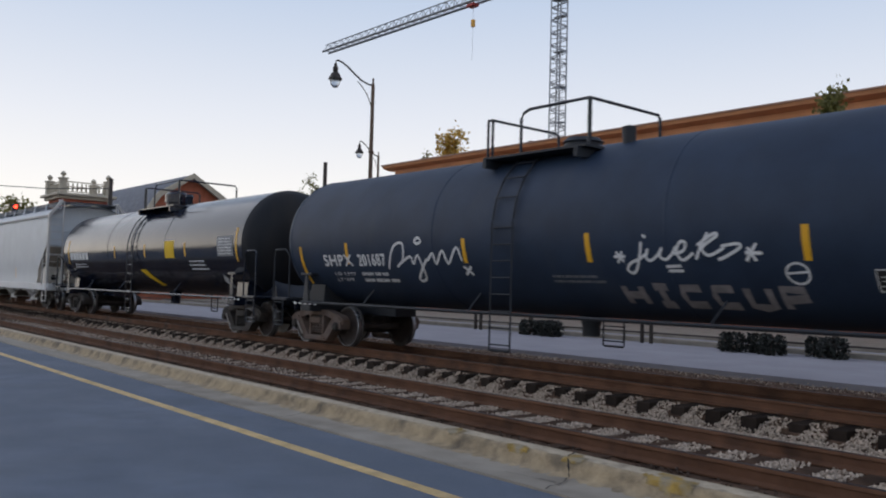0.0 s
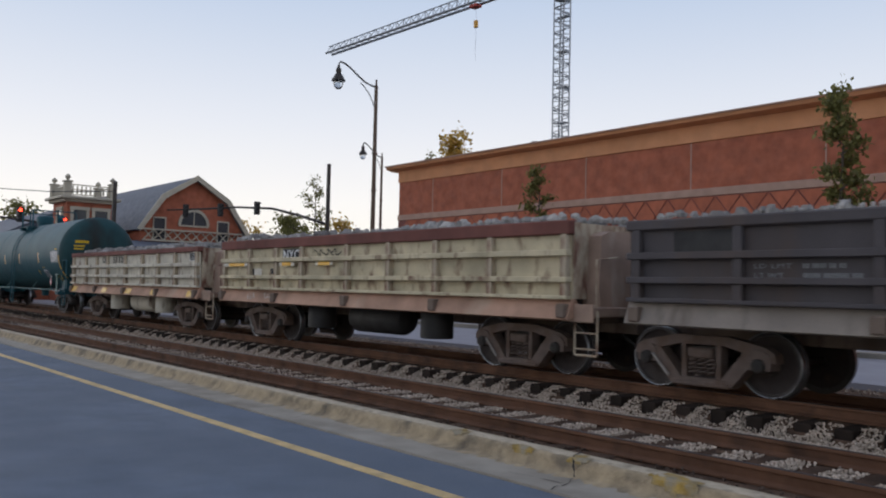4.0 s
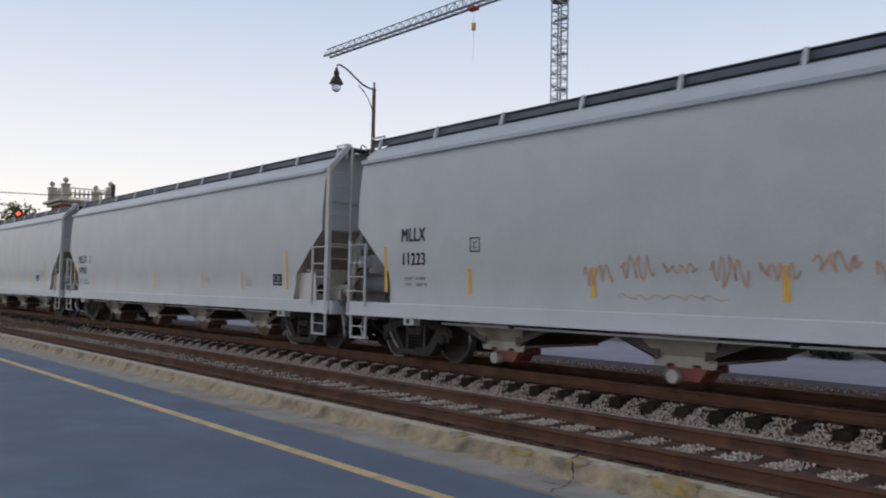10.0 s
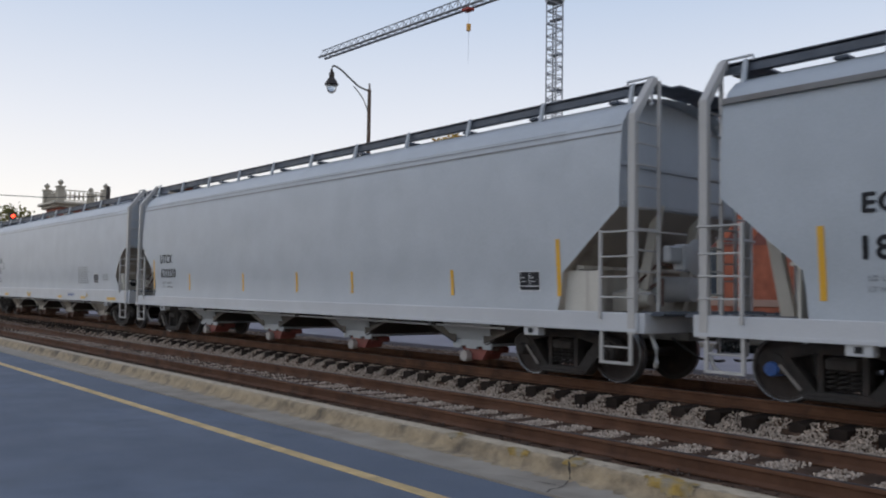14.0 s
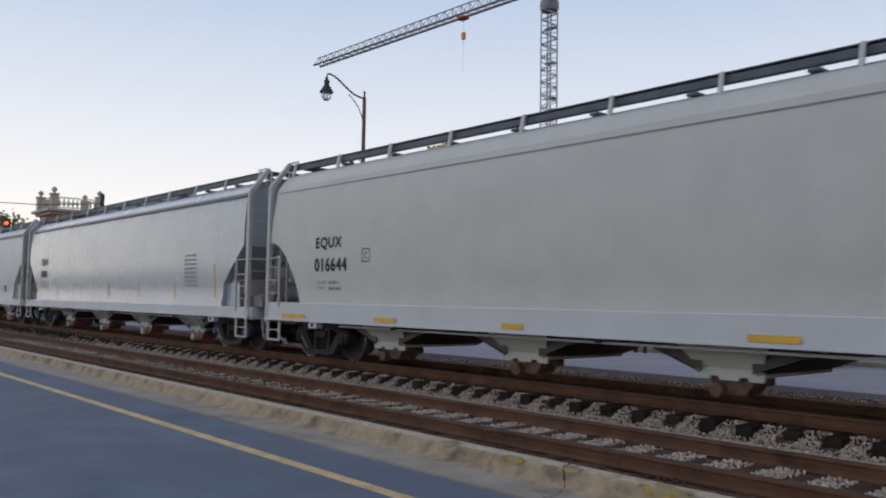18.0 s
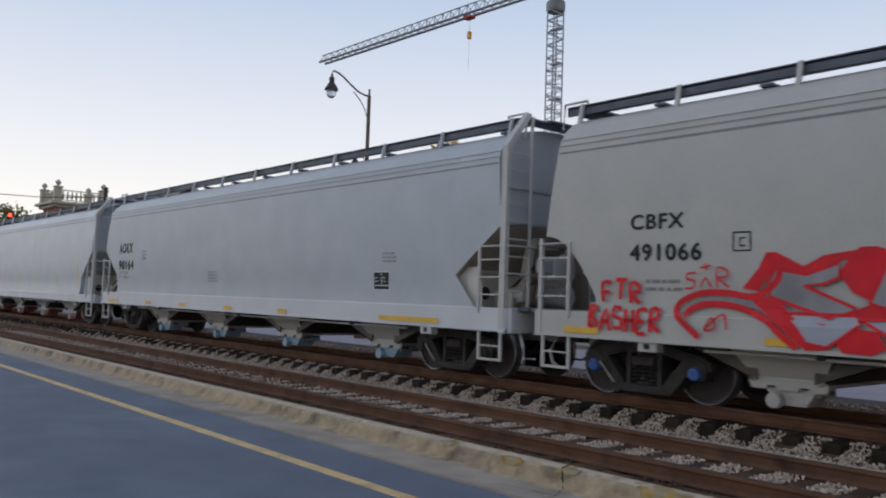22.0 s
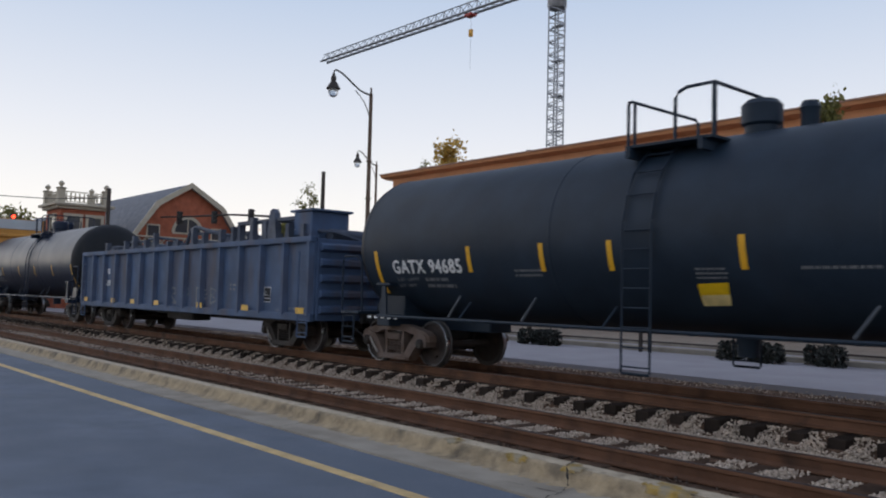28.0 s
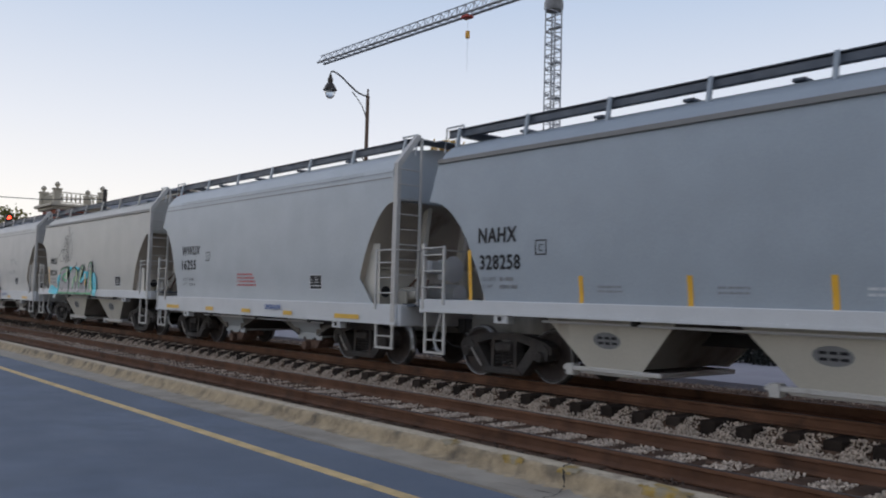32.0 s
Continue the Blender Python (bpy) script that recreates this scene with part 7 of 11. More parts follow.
lettering(car, "S", 62.38 - uc, 62.88 - uc, 2.45, 3.12, INK_FADE, ks, "faded white letter", off=0.012, cut=0)
rects(car, "dark_blue_patch", [(60.58 - uc, 61.25 - uc, 1.82, 2.18), (61.45 - uc, 62.15 - uc, 1.82, 2.18), (62.35 - uc, 62.9 - uc, 1.84, 2.16)], node_mat("navy_patch", (0.02, 0.03, 0.07), rough=0.6), ks, 0.008, cut=0)
lettering(car, "118", 60.6 - uc, 61.2 - uc, 1.87, 2.14, INK_WHITE, ks, "white car number", off=0.014, cut=0)
lettering(car, "532", 61.48 - uc, 62.1 - uc, 1.87, 2.14, INK_WHITE, ks, "white car number", off=0.014, cut=0)
TEAL = node_mat("teal_spray_paint", (0.02, 0.33, 0.42), rough=0.5, var=0.3, grain=3)
SPRAY_BLACK = node_mat("black_spray_paint", (0.008, 0.009, 0.012), rough=0.6, spec=0.2, var=0.2, grain=3)
SPRAY_WHITE = node_mat("white_spray_paint", (0.85, 0.84, 0.82), rough=0.6, var=0.06, grain=4)
SPRAY_RED = node_mat("bright_red_spray", (0.62, 0.012, 0.022), rough=0.55, spec=0.3, var=0.15, grain=3)
LIME = node_mat("lime_spray_paint", (0.46, 0.52, 0.15), rough=0.5, var=0.2)
CHALK = node_mat("chalky_white_spray", (0.6, 0.58, 0.54), rough=0.7, var=0.25, grain=4)
DUST = node_mat("dusty_grey_spray", (0.38, 0.32, 0.27), rough=0.8, var=0.3, grain=3)
gk = Posts(-1.525, [x - uc for x in KR], 0.065)
def on_side(name, pts, mat, off, label=""):
    return stamp(car, name, [(u - uc, z) for u, z in pts], [tuple(range(len(pts)))], mat, gk, off, label, cut=0)


TEAL_DEEP = node_mat("deep_teal_spray_paint", (0.01, 0.13, 0.19), rough=0.5, var=0.3, grain=3)
on_side("graffiti_outline", [(61.97, 1.88), (62.55, 1.84), (63.24, 1.95), (63.31, 2.04), (63.74, 1.97), (64.02, 1.84), (64.46, 1.78), (64.36, 1.38), (64.56, 1.24), (64.5, 1.0), (64.3, 0.97), (64.2, 0.72), (63.34, 0.70), (62.34, 0.70), (61.75, 0.9), (61.86, 1.39)], LIME, 0.004, "lime-green graffiti outline")
on_side("graffiti_fill", [(62.08, 1.80), (62.6, 1.77), (63.31, 1.87), (63.53, 1.94), (63.74, 1.79), (64.37, 1.71), (64.25, 1.42), (64.13, 0.80), (63.41, 0.76), (63.3, 0.82), (62.46, 0.79), (61.9, 0.93), (62.0, 1.34)], TEAL, 0.010, "teal spray-painted letters")
for pts in ([(62.28, 1.5), (62.44, 1.53), (62.29, 0.92), (62.17, 0.94)], [(62.75, 1.77), (62.9, 1.77), (62.95, 1.3), (62.84, 1.3)], [(63.2, 1.82), (63.31, 1.82), (63.29, 1.41), (63.19, 0.95), (63.07, 1.0)], [(63.43, 1.56), (63.57, 1.61), (63.48, 1.06), (63.37, 0.81)]):
    on_side("graffiti_gap", pts, LIME, 0.016)
on_side("graffiti_gap", [(63.1, 1.51), (63.18, 1.31), (63.07, 1.15)], INK_YELLOW, 0.020)
on_side("graffiti_shade", [(63.6, 1.74), (64.29, 1.69), (64.23, 1.5), (63.68, 1.52)], TEAL_DEEP, 0.016)
on_side("graffiti_shade", [(63.96, 1.37), (64.13, 1.35), (64.04, 1.08), (63.97, 1.08)], LIME, 0.016)
strokes(car, "graffiti_line", [[(u - uc, z) for u, z in ln] for ln in ([(62.1, 1.78), (62.05, 1.4), (61.95, 0.96), (62.2, 0.92)], [(62.28, 1.48), (62.18, 0.96)], [(62.44, 1.55), (62.36, 1.2), (62.4, 0.84), (63.1, 0.84)], [(62.62, 1.76), (62.7, 1.2)], [(62.95, 1.75), (62.98, 1.25), (62.82, 1.05)], [(63.32, 1.85), (63.34, 1.35), (63.22, 0.9)], [(63.58, 1.85), (63.6, 1.5), (63.52, 1.0), (63.44, 0.8)], [(63.62, 1.48), (64.2, 1.46), (64.1, 0.84)], [(63.84, 1.45), (63.82, 0.85)], [(64.34, 1.7), (64.24, 1.42)], [(62.5, 1.1), (62.7, 1.05)])], 0.035, INK, gk, 0.021, soft=2)
strokes(car, "white_tag", [scrawl(64.95 - uc, 65.3 - uc, 1.55, 1.75, 3, 41), scrawl(61.6 - uc, 61.8 - uc, 1.2, 1.6, 3, 42)], 0.03, CHALK, gk, 0.012)
part("round_plate", Solid().lathe([(0.0, 0.05), (0.10, 0.04), (0.12, 0.0)], 14, (63.98 - uc, -1.53, 2.72), "y"), KCS_ROOF, car, "small dark round plate")
strokes(car, "white_tag", [[(66.7 - uc, 1.45), (66.75 - uc, 1.0), (67.0 - uc, 0.98), (67.05 - uc, 1.3), (67.0 - uc, 1.5), (66.7 - uc, 1.45)], [(67.1 - uc, 1.05), (67.3 - uc, 1.5), (67.4 - uc, 1.2), (67.6 - uc, 1.55), (67.7 - uc, 1.1), (67.9 - uc, 1.5), (68.0 - uc, 1.3), (67.8 - uc, 1.25)], [(67.5 - uc, 1.0), (68.0 - uc, 1.2), (68.4 - uc, 1.15), (68.55 - uc, 0.95), (68.2 - uc, 0.85), (67.7 - uc, 0.95)]], 0.045, CHALK, flat_side(-1.66), 0.006, "white spray-painted tag")
BX = 69.45 - uc
WASH = node_mat("thin_grey_spray_wash", (0.36, 0.31, 0.26), rough=0.85, var=0.3, grain=4, dirt=(0.27, 0.1, 0.06), dirt_scale=2.6, dirt_at=0.5, streak=2)
fig = [(-0.06, 0.93), (0.05, 1.2), (0.18, 1.55), (0.24, 1.79), (0.50, 1.94), (0.80, 1.86), (0.80, 2.12), (1.1, 2.27), (1.38, 2.22), (1.7, 2.28), (1.92, 2.37), (2.2, 2.26), (2.18, 1.98), (1.85, 1.74), (1.58, 1.56), (1.85, 1.42), (2.02, 1.29), (2.1, 0.94)]
body_shape = [(BX + a, b) for a, b in smooth_line(fig, 4)]
stamp(car, "grey_figure", body_shape, [tuple(range(len(body_shape)))], WASH, gk, 0.004, "dusty grey spray-painted figure", cut=0)
strokes(car, "figure_line", [body_shape], 0.05, CHALK, gk, 0.010, "chalky outline of a sprayed figure", soft=0)
strokes(car, "figure_line", [[(BX + 1.05 + (a - 1.05) * 0.82, 1.55 + (b - 1.55) * 0.82) for a, b in smooth_line(fig, 4)]], 0.03, CHALK, gk, 0.010, soft=0)
for ln in ([(0.75, 2.05), (0.85, 1.95), (1.0, 1.98), (1.02, 2.1)], [(0.5, 1.6), (0.75, 1.45), (0.95, 1.6), (1.2, 1.4), (1.45, 1.6)], [(0.35, 1.3), (0.6, 1.1), (0.85, 1.25), (1.1, 1.05), (1.4, 1.2)], [(-0.35, 1.5), (-0.3, 1.75), (-0.05, 1.85), (0.1, 1.7), (0.0, 1.45), (-0.25, 1.4)], [(-0.2, 0.98), (0.5, 1.02), (1.2, 0.96), (2.0, 1.04), (2.6, 0.98)], [(1.65, 2.2), (1.9, 2.28), (2.1, 2.25)]):
    strokes(car, "figure_line", [[(BX + a, b) for a, b in ln]], 0.035, CHALK, gk, 0.012)
strokes(car, "white_tag", [scrawl(71.95 - uc, 72.5 - uc, 1.85, 2.02, 4, 2), scrawl(71.95 - uc, 72.45 - uc, 1.58, 1.72, 3, 3), [(72.1 - uc, 1.75), (72.4 - uc, 1.9)]], 0.035, CHALK, flat_side(-1.565), 0.006)
strokes(car, "white_tag", [scrawl(66.75 - uc, 68.3 - uc, 1.05, 1.45, 8, 21)], 0.035, CHALK, flat_side(-1.66), 0.008, "white spray-painted tag")
strokes(car, "white_tag", [scrawl(67.5 - uc, 68.6 - uc, 1.5, 1.9, 6, 22)], 0.02, DUST, flat_side(-1.66), 0.008)
strokes(car, "white_tag", [scrawl(64.95 - uc, 65.4 - uc, 1.3, 2.0, 3, 8)], 0.02, CHALK, flat_side(-1.65), 0.006)
strokes(car, "white_tag", [scrawl(60.05 - uc, 60.4 - uc, 1.7, 2.2, 2, 9)], 0.02, CHALK, flat_side(-1.65), 0.006)
strokes(car, "white_tag", [scrawl(68.3 - uc, 68.85 - uc, 1.5, 2.0, 4, 12)], 0.02, CHALK, flat_side(-1.65), 0.006)
panel(car, 72.85 - uc, 1.78, 0.5, 0.32, ks, 1)
panel(car, 72.85 - uc, 1.42, 0.5, 0.28, ks, 2)
for i, (x, z, w, r) in enumerate(((73.7, 2.0, 0.6, 3), (74.55, 1.75, 0.5, 2), (73.65, 1.45, 0.65, 3), (62.5, 1.55, 0.5, 2), (74.6, 1.25, 0.5, 2), (71.1, 1.3, 0.5, 2))):
    small_print(car, x - uc, z, w, r, DUST, ks, 0.07, seed=i)
tape(car, [59.75 - uc, 65.0 - uc, 69.47 - uc, 71.5 - uc, 74.95 - uc], 1.15, 1.55, gk, 0.1)
tape(car, [74.98 - uc], 1.12, 2.0, gk, 0.1)
rects(car, "yellow_tape", [(66.45 - uc, 66.9 - uc, 1.62, 1.7)], STRIPE_LOW, flat_side(-1.66), 0.004, cut=0)
for x, z in ((64.3, 3.0), (66.4, 2.75), (67.5, 2.2)):
    rects(car, "paper_card", [(x - uc, x - uc + 0.2, z, z + 0.22)], CHALK, flat_side(-1.595) if x > 66 else ks, 0.008, cut=0)

# white four-bay hoppers
car, uc = covered_hopper(76.9, 96.5, WARM_HOP, WHITE_SILL, "clean white covered hopper with yellow reflective stripes", seam=GREY_HOP, eave=4.08, tall=(78.12, 94.2), stripes=(80.5, 83.3, 86.25, 89.35, 91.95), bay_mat=BAY_GREY, gate=BAY_GREY, style="plain")
marks(car, uc, "MLLX", "10221", (79.12, 80.03, 2.36, 2.62), (79.13, 80.0, 1.91, 2.16), INK, HS, (80.33, 2.13, 0.27))
small_print(car, 79.2 - uc, 1.65, 1.0, 2, INK_GREY, HS, 0.12)
panel(car, 92.8 - uc, 1.5, 0.48, 0.26, HS)
small_print(car, 93.4 - uc, 1.85, 0.6, 3, INK_GREY, HS, 0.08)
car, uc = covered_hopper(97.25, 116.4, WARM_HOP, WHITE_SILL, "white covered hopper with black stencilled letters", seam=GREY_HOP, eave=4.08, tall=(98.3, 114.55), stripes=(100.6, 102.85, 106.35, 109.85, 112.25), bay_mat=BAY_GREY, gate=BAY_GREY, style="plain")
marks(car, uc, "MLLX", "97955", (98.81, 99.68, 2.2, 2.46), (98.83, 99.7, 1.79, 2.02), INK, HS, (99.96, 2.17, 0.26))
small_print(car, 98.85 - uc, 1.52, 1.1, 2, INK_GREY, HS, 0.12)
small_print(car, 110.0 - uc, 1.62, 0.3, 3, INK_GREY, HS, 0.06)
small_print(car, 112.45 - uc, 1.56, 0.35, 3, INK_GREY, HS, 0.06)
panel(car, 113.85 - uc, 1.45, 0.46, 0.29, HS)
car, uc = covered_hopper(117.15, 136.6, WARM_HOP, WHITE_SILL, "white covered hopper with faint rust-coloured scribble", seam=GREY_HOP, eave=4.08, tall=(118.5, 134.6), stripes=(121.0, 123.8, 126.85, 129.5, 132.0), bay_mat=BAY_GREY, gate=GATE_RED, style="plain")
marks(car, uc, "MLLX", "11223", (119.01, 119.73, 2.35, 2.6), (119.06, 119.73, 1.89, 2.12), INK, HS, (121.0, 2.1, 0.26))
small_print(car, 119.1 - uc, 1.6, 0.75, 2, INK_GREY, HS, 0.12)
RUSTY = node_mat("faint_rust_scribble", (0.5, 0.31, 0.2), rough=0.7, var=0.2)
for k in range(7):
    strokes(car, "faint_scribble", [scrawl(123.6 + 0.72 * k - uc, 124.15 + 0.72 * k - uc, 1.5 + 0.1 * (k % 3), 1.85 + 0.12 * (k % 2), 4, 21 + k)], 0.026, RUSTY, HS, 0.008, "faint rust-coloured spray scribble")
strokes(car, "faint_scribble", [scrawl(124.3 - uc, 126.0 - uc, 1.32, 1.42, 6, 29)], 0.012, RUSTY, HS, 0.008)
small_print(car, 132.3 - uc, 2.3, 0.8, 7, INK_GREY, HS, 0.08)
strokes(car, "black_scribble", [scrawl(132.75 - uc, 133.5 - uc, 1.72, 1.98, 9, 24), scrawl(132.85 - uc, 133.3 - uc, 1.52, 1.68, 6, 25)], 0.02, INK, HS, 0.008)
panel(car, 133.6 - uc, 1.48, 0.46, 0.27, HS)
car, uc = covered_hopper(137.3, 157.2, WHITE_HOP, WHITE_SILL, "white covered hopper with a long white side sill", lines=((3.86, 0.02), (3.98, 0.012)), bay_mat=BAY_GREY, cap_mat=TRUCK, low=((138.1, 138.8), (141.4, 142.0), (145.3, 145.75), (149.75, 150.23), (152.55, 153.06), (155.4, 156.25)), sill_z=(0.88, 1.30), style="flow", cut_in=1.38)
marks(car, uc, "EQUX", "12152", (139.5, 140.41, 2.42, 2.67), (139.49, 140.33, 1.97, 2.22), INK, HS, (140.59, 2.17, 0.27))
small_print(car, 139.5 - uc, 1.7, 0.9, 2, INK_GREY, HS, 0.13)
small_print(car, 152.0 - uc, 2.08, 1.35, 8, INK_GREY, HS, 0.08)
panel(car, 153.8 - uc, 1.55, 0.46, 0.29, HS)
BLUE_INK = node_mat("blue_stencil_ink", (0.05, 0.12, 0.35), rough=0.6)
lettering(car, "CENTER FLOW", 151.02 - uc, 151.79 - uc, 1.04, 1.15, BLUE_INK, flat_side(-1.674), "blue stencilled words", off=0.004, cut=0)
for x in (145.32, 145.74, 153.26):
    stamp(car, "yellow_dot", [(x - uc + 0.06 * math.cos(k * 0.628), 1.09 + 0.06 * math.sin(k * 0.628)) for k in range(10)], [tuple(range(10))], INK_YELLOW, flat_side(-1.674), 0.004, cut=0)
small_print(car, 154.75 - uc, 1.8, 0.6, 3, INK_GREY, HS, 0.08)
car, uc = covered_hopper(158.05, 177.45, WHITE_HOP, WHITE_SILL, "pale grey covered hopper with red discharge gates", gate=GATE_RED, lines=((3.82, 0.025), (3.93, 0.012)), tall=(159.45, 175.95), stripes=(162.05, 165.3, 167.95, 170.2, 173.4))
marks(car, uc, "UTCX", "632250", (159.93, 160.78, 2.14, 2.39), (159.97, 161.05, 1.71, 1.96), INK, HS)
small_print(car, 160.05 - uc, 1.52, 0.85, 2, INK_GREY, HS, 0.12)
panel(car, 175.08 - uc, 1.45, 0.44, 0.3, HS)
BLUECAP = node_mat("blue_bearing_cap", (0.05, 0.13, 0.4), rough=0.5)
car, uc = covered_hopper(178.42, 198.0, GREY_HOP, WHITE_SILL, "light grey covered hopper with blue bearing caps", gate=GATE_RED, seam=DARK_SEAM, tall=(180.12, 195.9), stripes=(182.05, 184.9, 188.2, 190.8, 193.4), cap_mat=BLUECAP)
marks(car, uc, "EQUX", "18309", (180.59, 181.54, 2.35, 2.62), (180.59, 181.54, 1.85, 2.12), INK, HS, (182.25, 2.2, 0.28))
small_print(car, 180.64 - uc, 1.6, 0.9, 2, INK_GREY, HS, 0.13)
panel(car, 194.9 - uc, 1.46, 0.44, 0.28, HS)
car, uc = covered_hopper(198.75, 218.7, SILVER_HOP, WHITE_SILL, "smooth silver-grey covered hopper with orange stripes", gate=GATE_RED, seam=DARK_SEAM, tall=(200.6, 216.77), stripes=(203.0, 205.81, 208.7, 211.39, 214.17), cap_mat=BLUECAP)
marks(car, uc, "EQUX", "", (200.85, 201.75, 2.5, 2.8), (200.85, 201.7, 2.05, 2.33), INK, HS)
small_print(car, 200.9 - uc, 1.8, 0.8, 2, INK_GREY, HS, 0.13)
small_print(car, 214.84 - uc, 2.5, 0.9, 8, INK_GREY, HS, 0.12)
rects(car, "red_line", [(209.6 - uc, 211.14 - uc, 1.58, 1.6), (209.6 - uc, 210.95 - uc, 1.66, 1.68)], INK_RED, HS, 0.006)
car, uc = covered_hopper(219.55, 239.4, CREAM_HOP, WHITE_SILL, "cream covered hopper with yellow tape along the sill", lines=((3.86, 0.02),), bay_mat=CREAM_HOP, low=((220.4, 221.4), (224.0, 224.7), (227.6, 228.1), (232.0, 232.7), (234.8, 235.3), (237.4, 238.5)), sill_z=(0.86, 1.28), gusset=0.85, style="flow_post")
marks(car, uc, "EQUX", "016644", (221.75, 222.75, 2.45, 2.72), (221.72, 222.95, 1.98, 2.26), INK, HS, (223.5, 2.15, 0.28))
small_print(car, 221.8 - uc, 1.7, 1.0, 2, INK_GREY, HS, 0.13)
small_print(car, 234.1 - uc, 2.6, 1.4, 8, INK_GREY, HS, 0.08)
small_print(car, 236.7 - uc, 1.92, 0.42, 3, INK_GREY, HS, 0.08)
car, uc = covered_hopper(240.25, 259.8, GREY_HOP, WHITE_SILL, "blue-grey covered hopper with yellow reflective stripes", gate=GATE_RED, lines=((3.82, 0.025), (3.93, 0.012)), tall=(241.7, 258.0), stripes=(244.25, 247.3, 250.0, 252.4, 255.5), cap_mat=TRUCK)
marks(car, uc, "EQUX", "630627", (242.13, 243.0, 2.27, 2.53), (242.18, 243.19, 1.82, 2.08), INK, HS, (243.29, 2.0, 0.27))
small_print(car, 242.25 - uc, 1.56, 1.05, 2, INK_GREY, HS, 0.13)
SKY_CAP = node_mat("pale_blue_outlet_cap", (0.24, 0.36, 0.46), rough=0.5)
car, uc = covered_hopper(260.75, 280.4, PALE_HOP, WHITE_SILL, "pale grey covered hopper with orange sill tape", gate=SKY_CAP, lines=((3.76, 0.03), (3.88, 0.012), (3.98, 0.012)), bay_mat=BEIGE_HOP, sill_z=(0.88, 1.28), low=((261.55, 262.45), (264.8, 265.2), (267.3, 267.72), (270.1, 270.55), (272.9, 273.3), (276.9, 278.7)), gusset=0.5, style="flow_straight", cut_in=1.4)
marks(car, uc, "AOKX", "90164", (262.23, 263.39, 2.56, 2.88), (262.27, 263.54, 2.02, 2.32), INK, HS, (264.26, 2.33, 0.27))
small_print(car, 262.3 - uc, 1.88, 0.9, 2, INK_GREY, HS, 0.14)
small_print(car, 269.0 - uc, 1.9, 0.6, 4, INK_GREY, HS, 0.08)
panel(car, 276.62 - uc, 1.55, 0.5, 0.34, HS)
small_print(car, 276.9 - uc, 2.25, 0.5, 3, INK_GREY, HS, 0.08)

# beige hopper with large graffiti
car, uc = covered_hopper(281.1, 300.1, BEIGE_HOP, BEIGE_HOP, "beige covered hopper with red and silver graffiti", lines=((3.76, 0.03), (3.88, 0.012), (3.98, 0.012)), bay_mat=BEIGE_HOP, sill_z=(0.88, 1.28), cap_mat=BLUECAP, gate=GATE_WHITE, low=((281.7, 282.37), (284.98, 285.41), (296.06, 296.48), (298.8, 299.79)), cut_top=2.45, cut_in=1.25, style="flow")
marks(car, uc, "CBFX", "491066", (282.9, 283.77, 2.49, 2.70), (282.9, 284.05, 2.04, 2.27), INK, HS, (284.51, 2.14, 0.26))
small_print(car, 283.16 - uc, 1.72, 0.66, 2, INK_GREY, HS, 0.11)
gs = lambda z: min(HS(max(z, 1.0)), -1.645) - 0.008 if z > 1.3 else -1.682


def blob_at(pts):
    return smooth_line(pts + pts[:1], 4)[:-1]


def flat_shape(car, name, pts, mat, off, label=""):
    return stamp(car, name, [(u - uc, z) for u, z in pts], [tuple(range(len(pts)))], mat, gs, off, label, cut=0.2)


SILVER = node_mat("silver_spray_paint", (0.33, 0.345, 0.4), rough=0.5, metal=0.05, var=0.12, grain=2)
ASH = node_mat("ash_grey_spray_paint", (0.24, 0.235, 0.25), rough=0.5, var=0.25, grain=2)
flat_shape(car, "graffiti_halo", [(284.98, 2.12), (285.11, 2.12), (285.46, 1.94), (285.70, 2.07), (286.26, 2.15), (286.34, 1.96), (285.94, 2.01), (285.50, 1.86), (285.10, 1.93), (284.88, 1.63), (284.66, 1.66), (284.88, 1.92)], SPRAY_RED, 0.0036, "red edge of spray-painted wild letters")
flat_shape(car, "graffiti_halo", [(286.12, 2.16), (286.32, 2.16), (286.48, 2.10), (286.28, 1.51), (286.05, 1.62), (285.87, 1.85)], SPRAY_RED, 0.0042, "red edge of spray-painted wild letters")
flat_shape(car, "graffiti_halo", [(286.73, 2.15), (286.89, 1.96), (287.30, 1.93), (287.58, 2.09), (287.85, 2.18), (288.08, 2.16), (287.98, 1.91), (287.63, 2.01), (287.41, 1.88), (287.07, 1.86), (286.81, 1.90)], SPRAY_RED, 0.0048, "red edge of spray-painted wild letters")
flat_shape(car, "graffiti_halo", [(287.60, 2.09), (287.86, 2.12), (287.93, 1.89), (287.83, 1.69), (287.99, 1.62), (287.84, 1.48), (287.62, 1.59)], SPRAY_RED, 0.0054, "red edge of spray-painted wild letters")
flat_shape(car, "graffiti_halo", [(288.51, 2.00), (288.70, 2.12), (288.84, 1.94), (288.89, 1.46), (288.74, 1.64), (288.76, 1.92), (288.47, 1.83)], SPRAY_RED, 0.0060, "red edge of spray-painted wild letters")
flat_shape(car, "graffiti_halo", [(286.28, 1.51), (287.02, 1.57), (287.59, 1.47), (287.37, 1.34), (286.85, 1.34), (286.09, 1.34), (285.70, 1.23), (285.34, 1.37), (286.09, 1.43)], SPRAY_RED, 0.0066, "red edge of spray-painted wild letters")
flat_shape(car, "graffiti_halo", [(287.59, 1.49), (288.13, 1.44), (288.48, 1.41), (288.86, 1.52), (289.19, 1.37), (289.20, 1.13), (289.00, 0.92), (288.82, 1.13), (288.58, 1.33), (288.18, 1.34), (287.65, 1.30)], SPRAY_RED, 0.0072, "red edge of spray-painted wild letters")
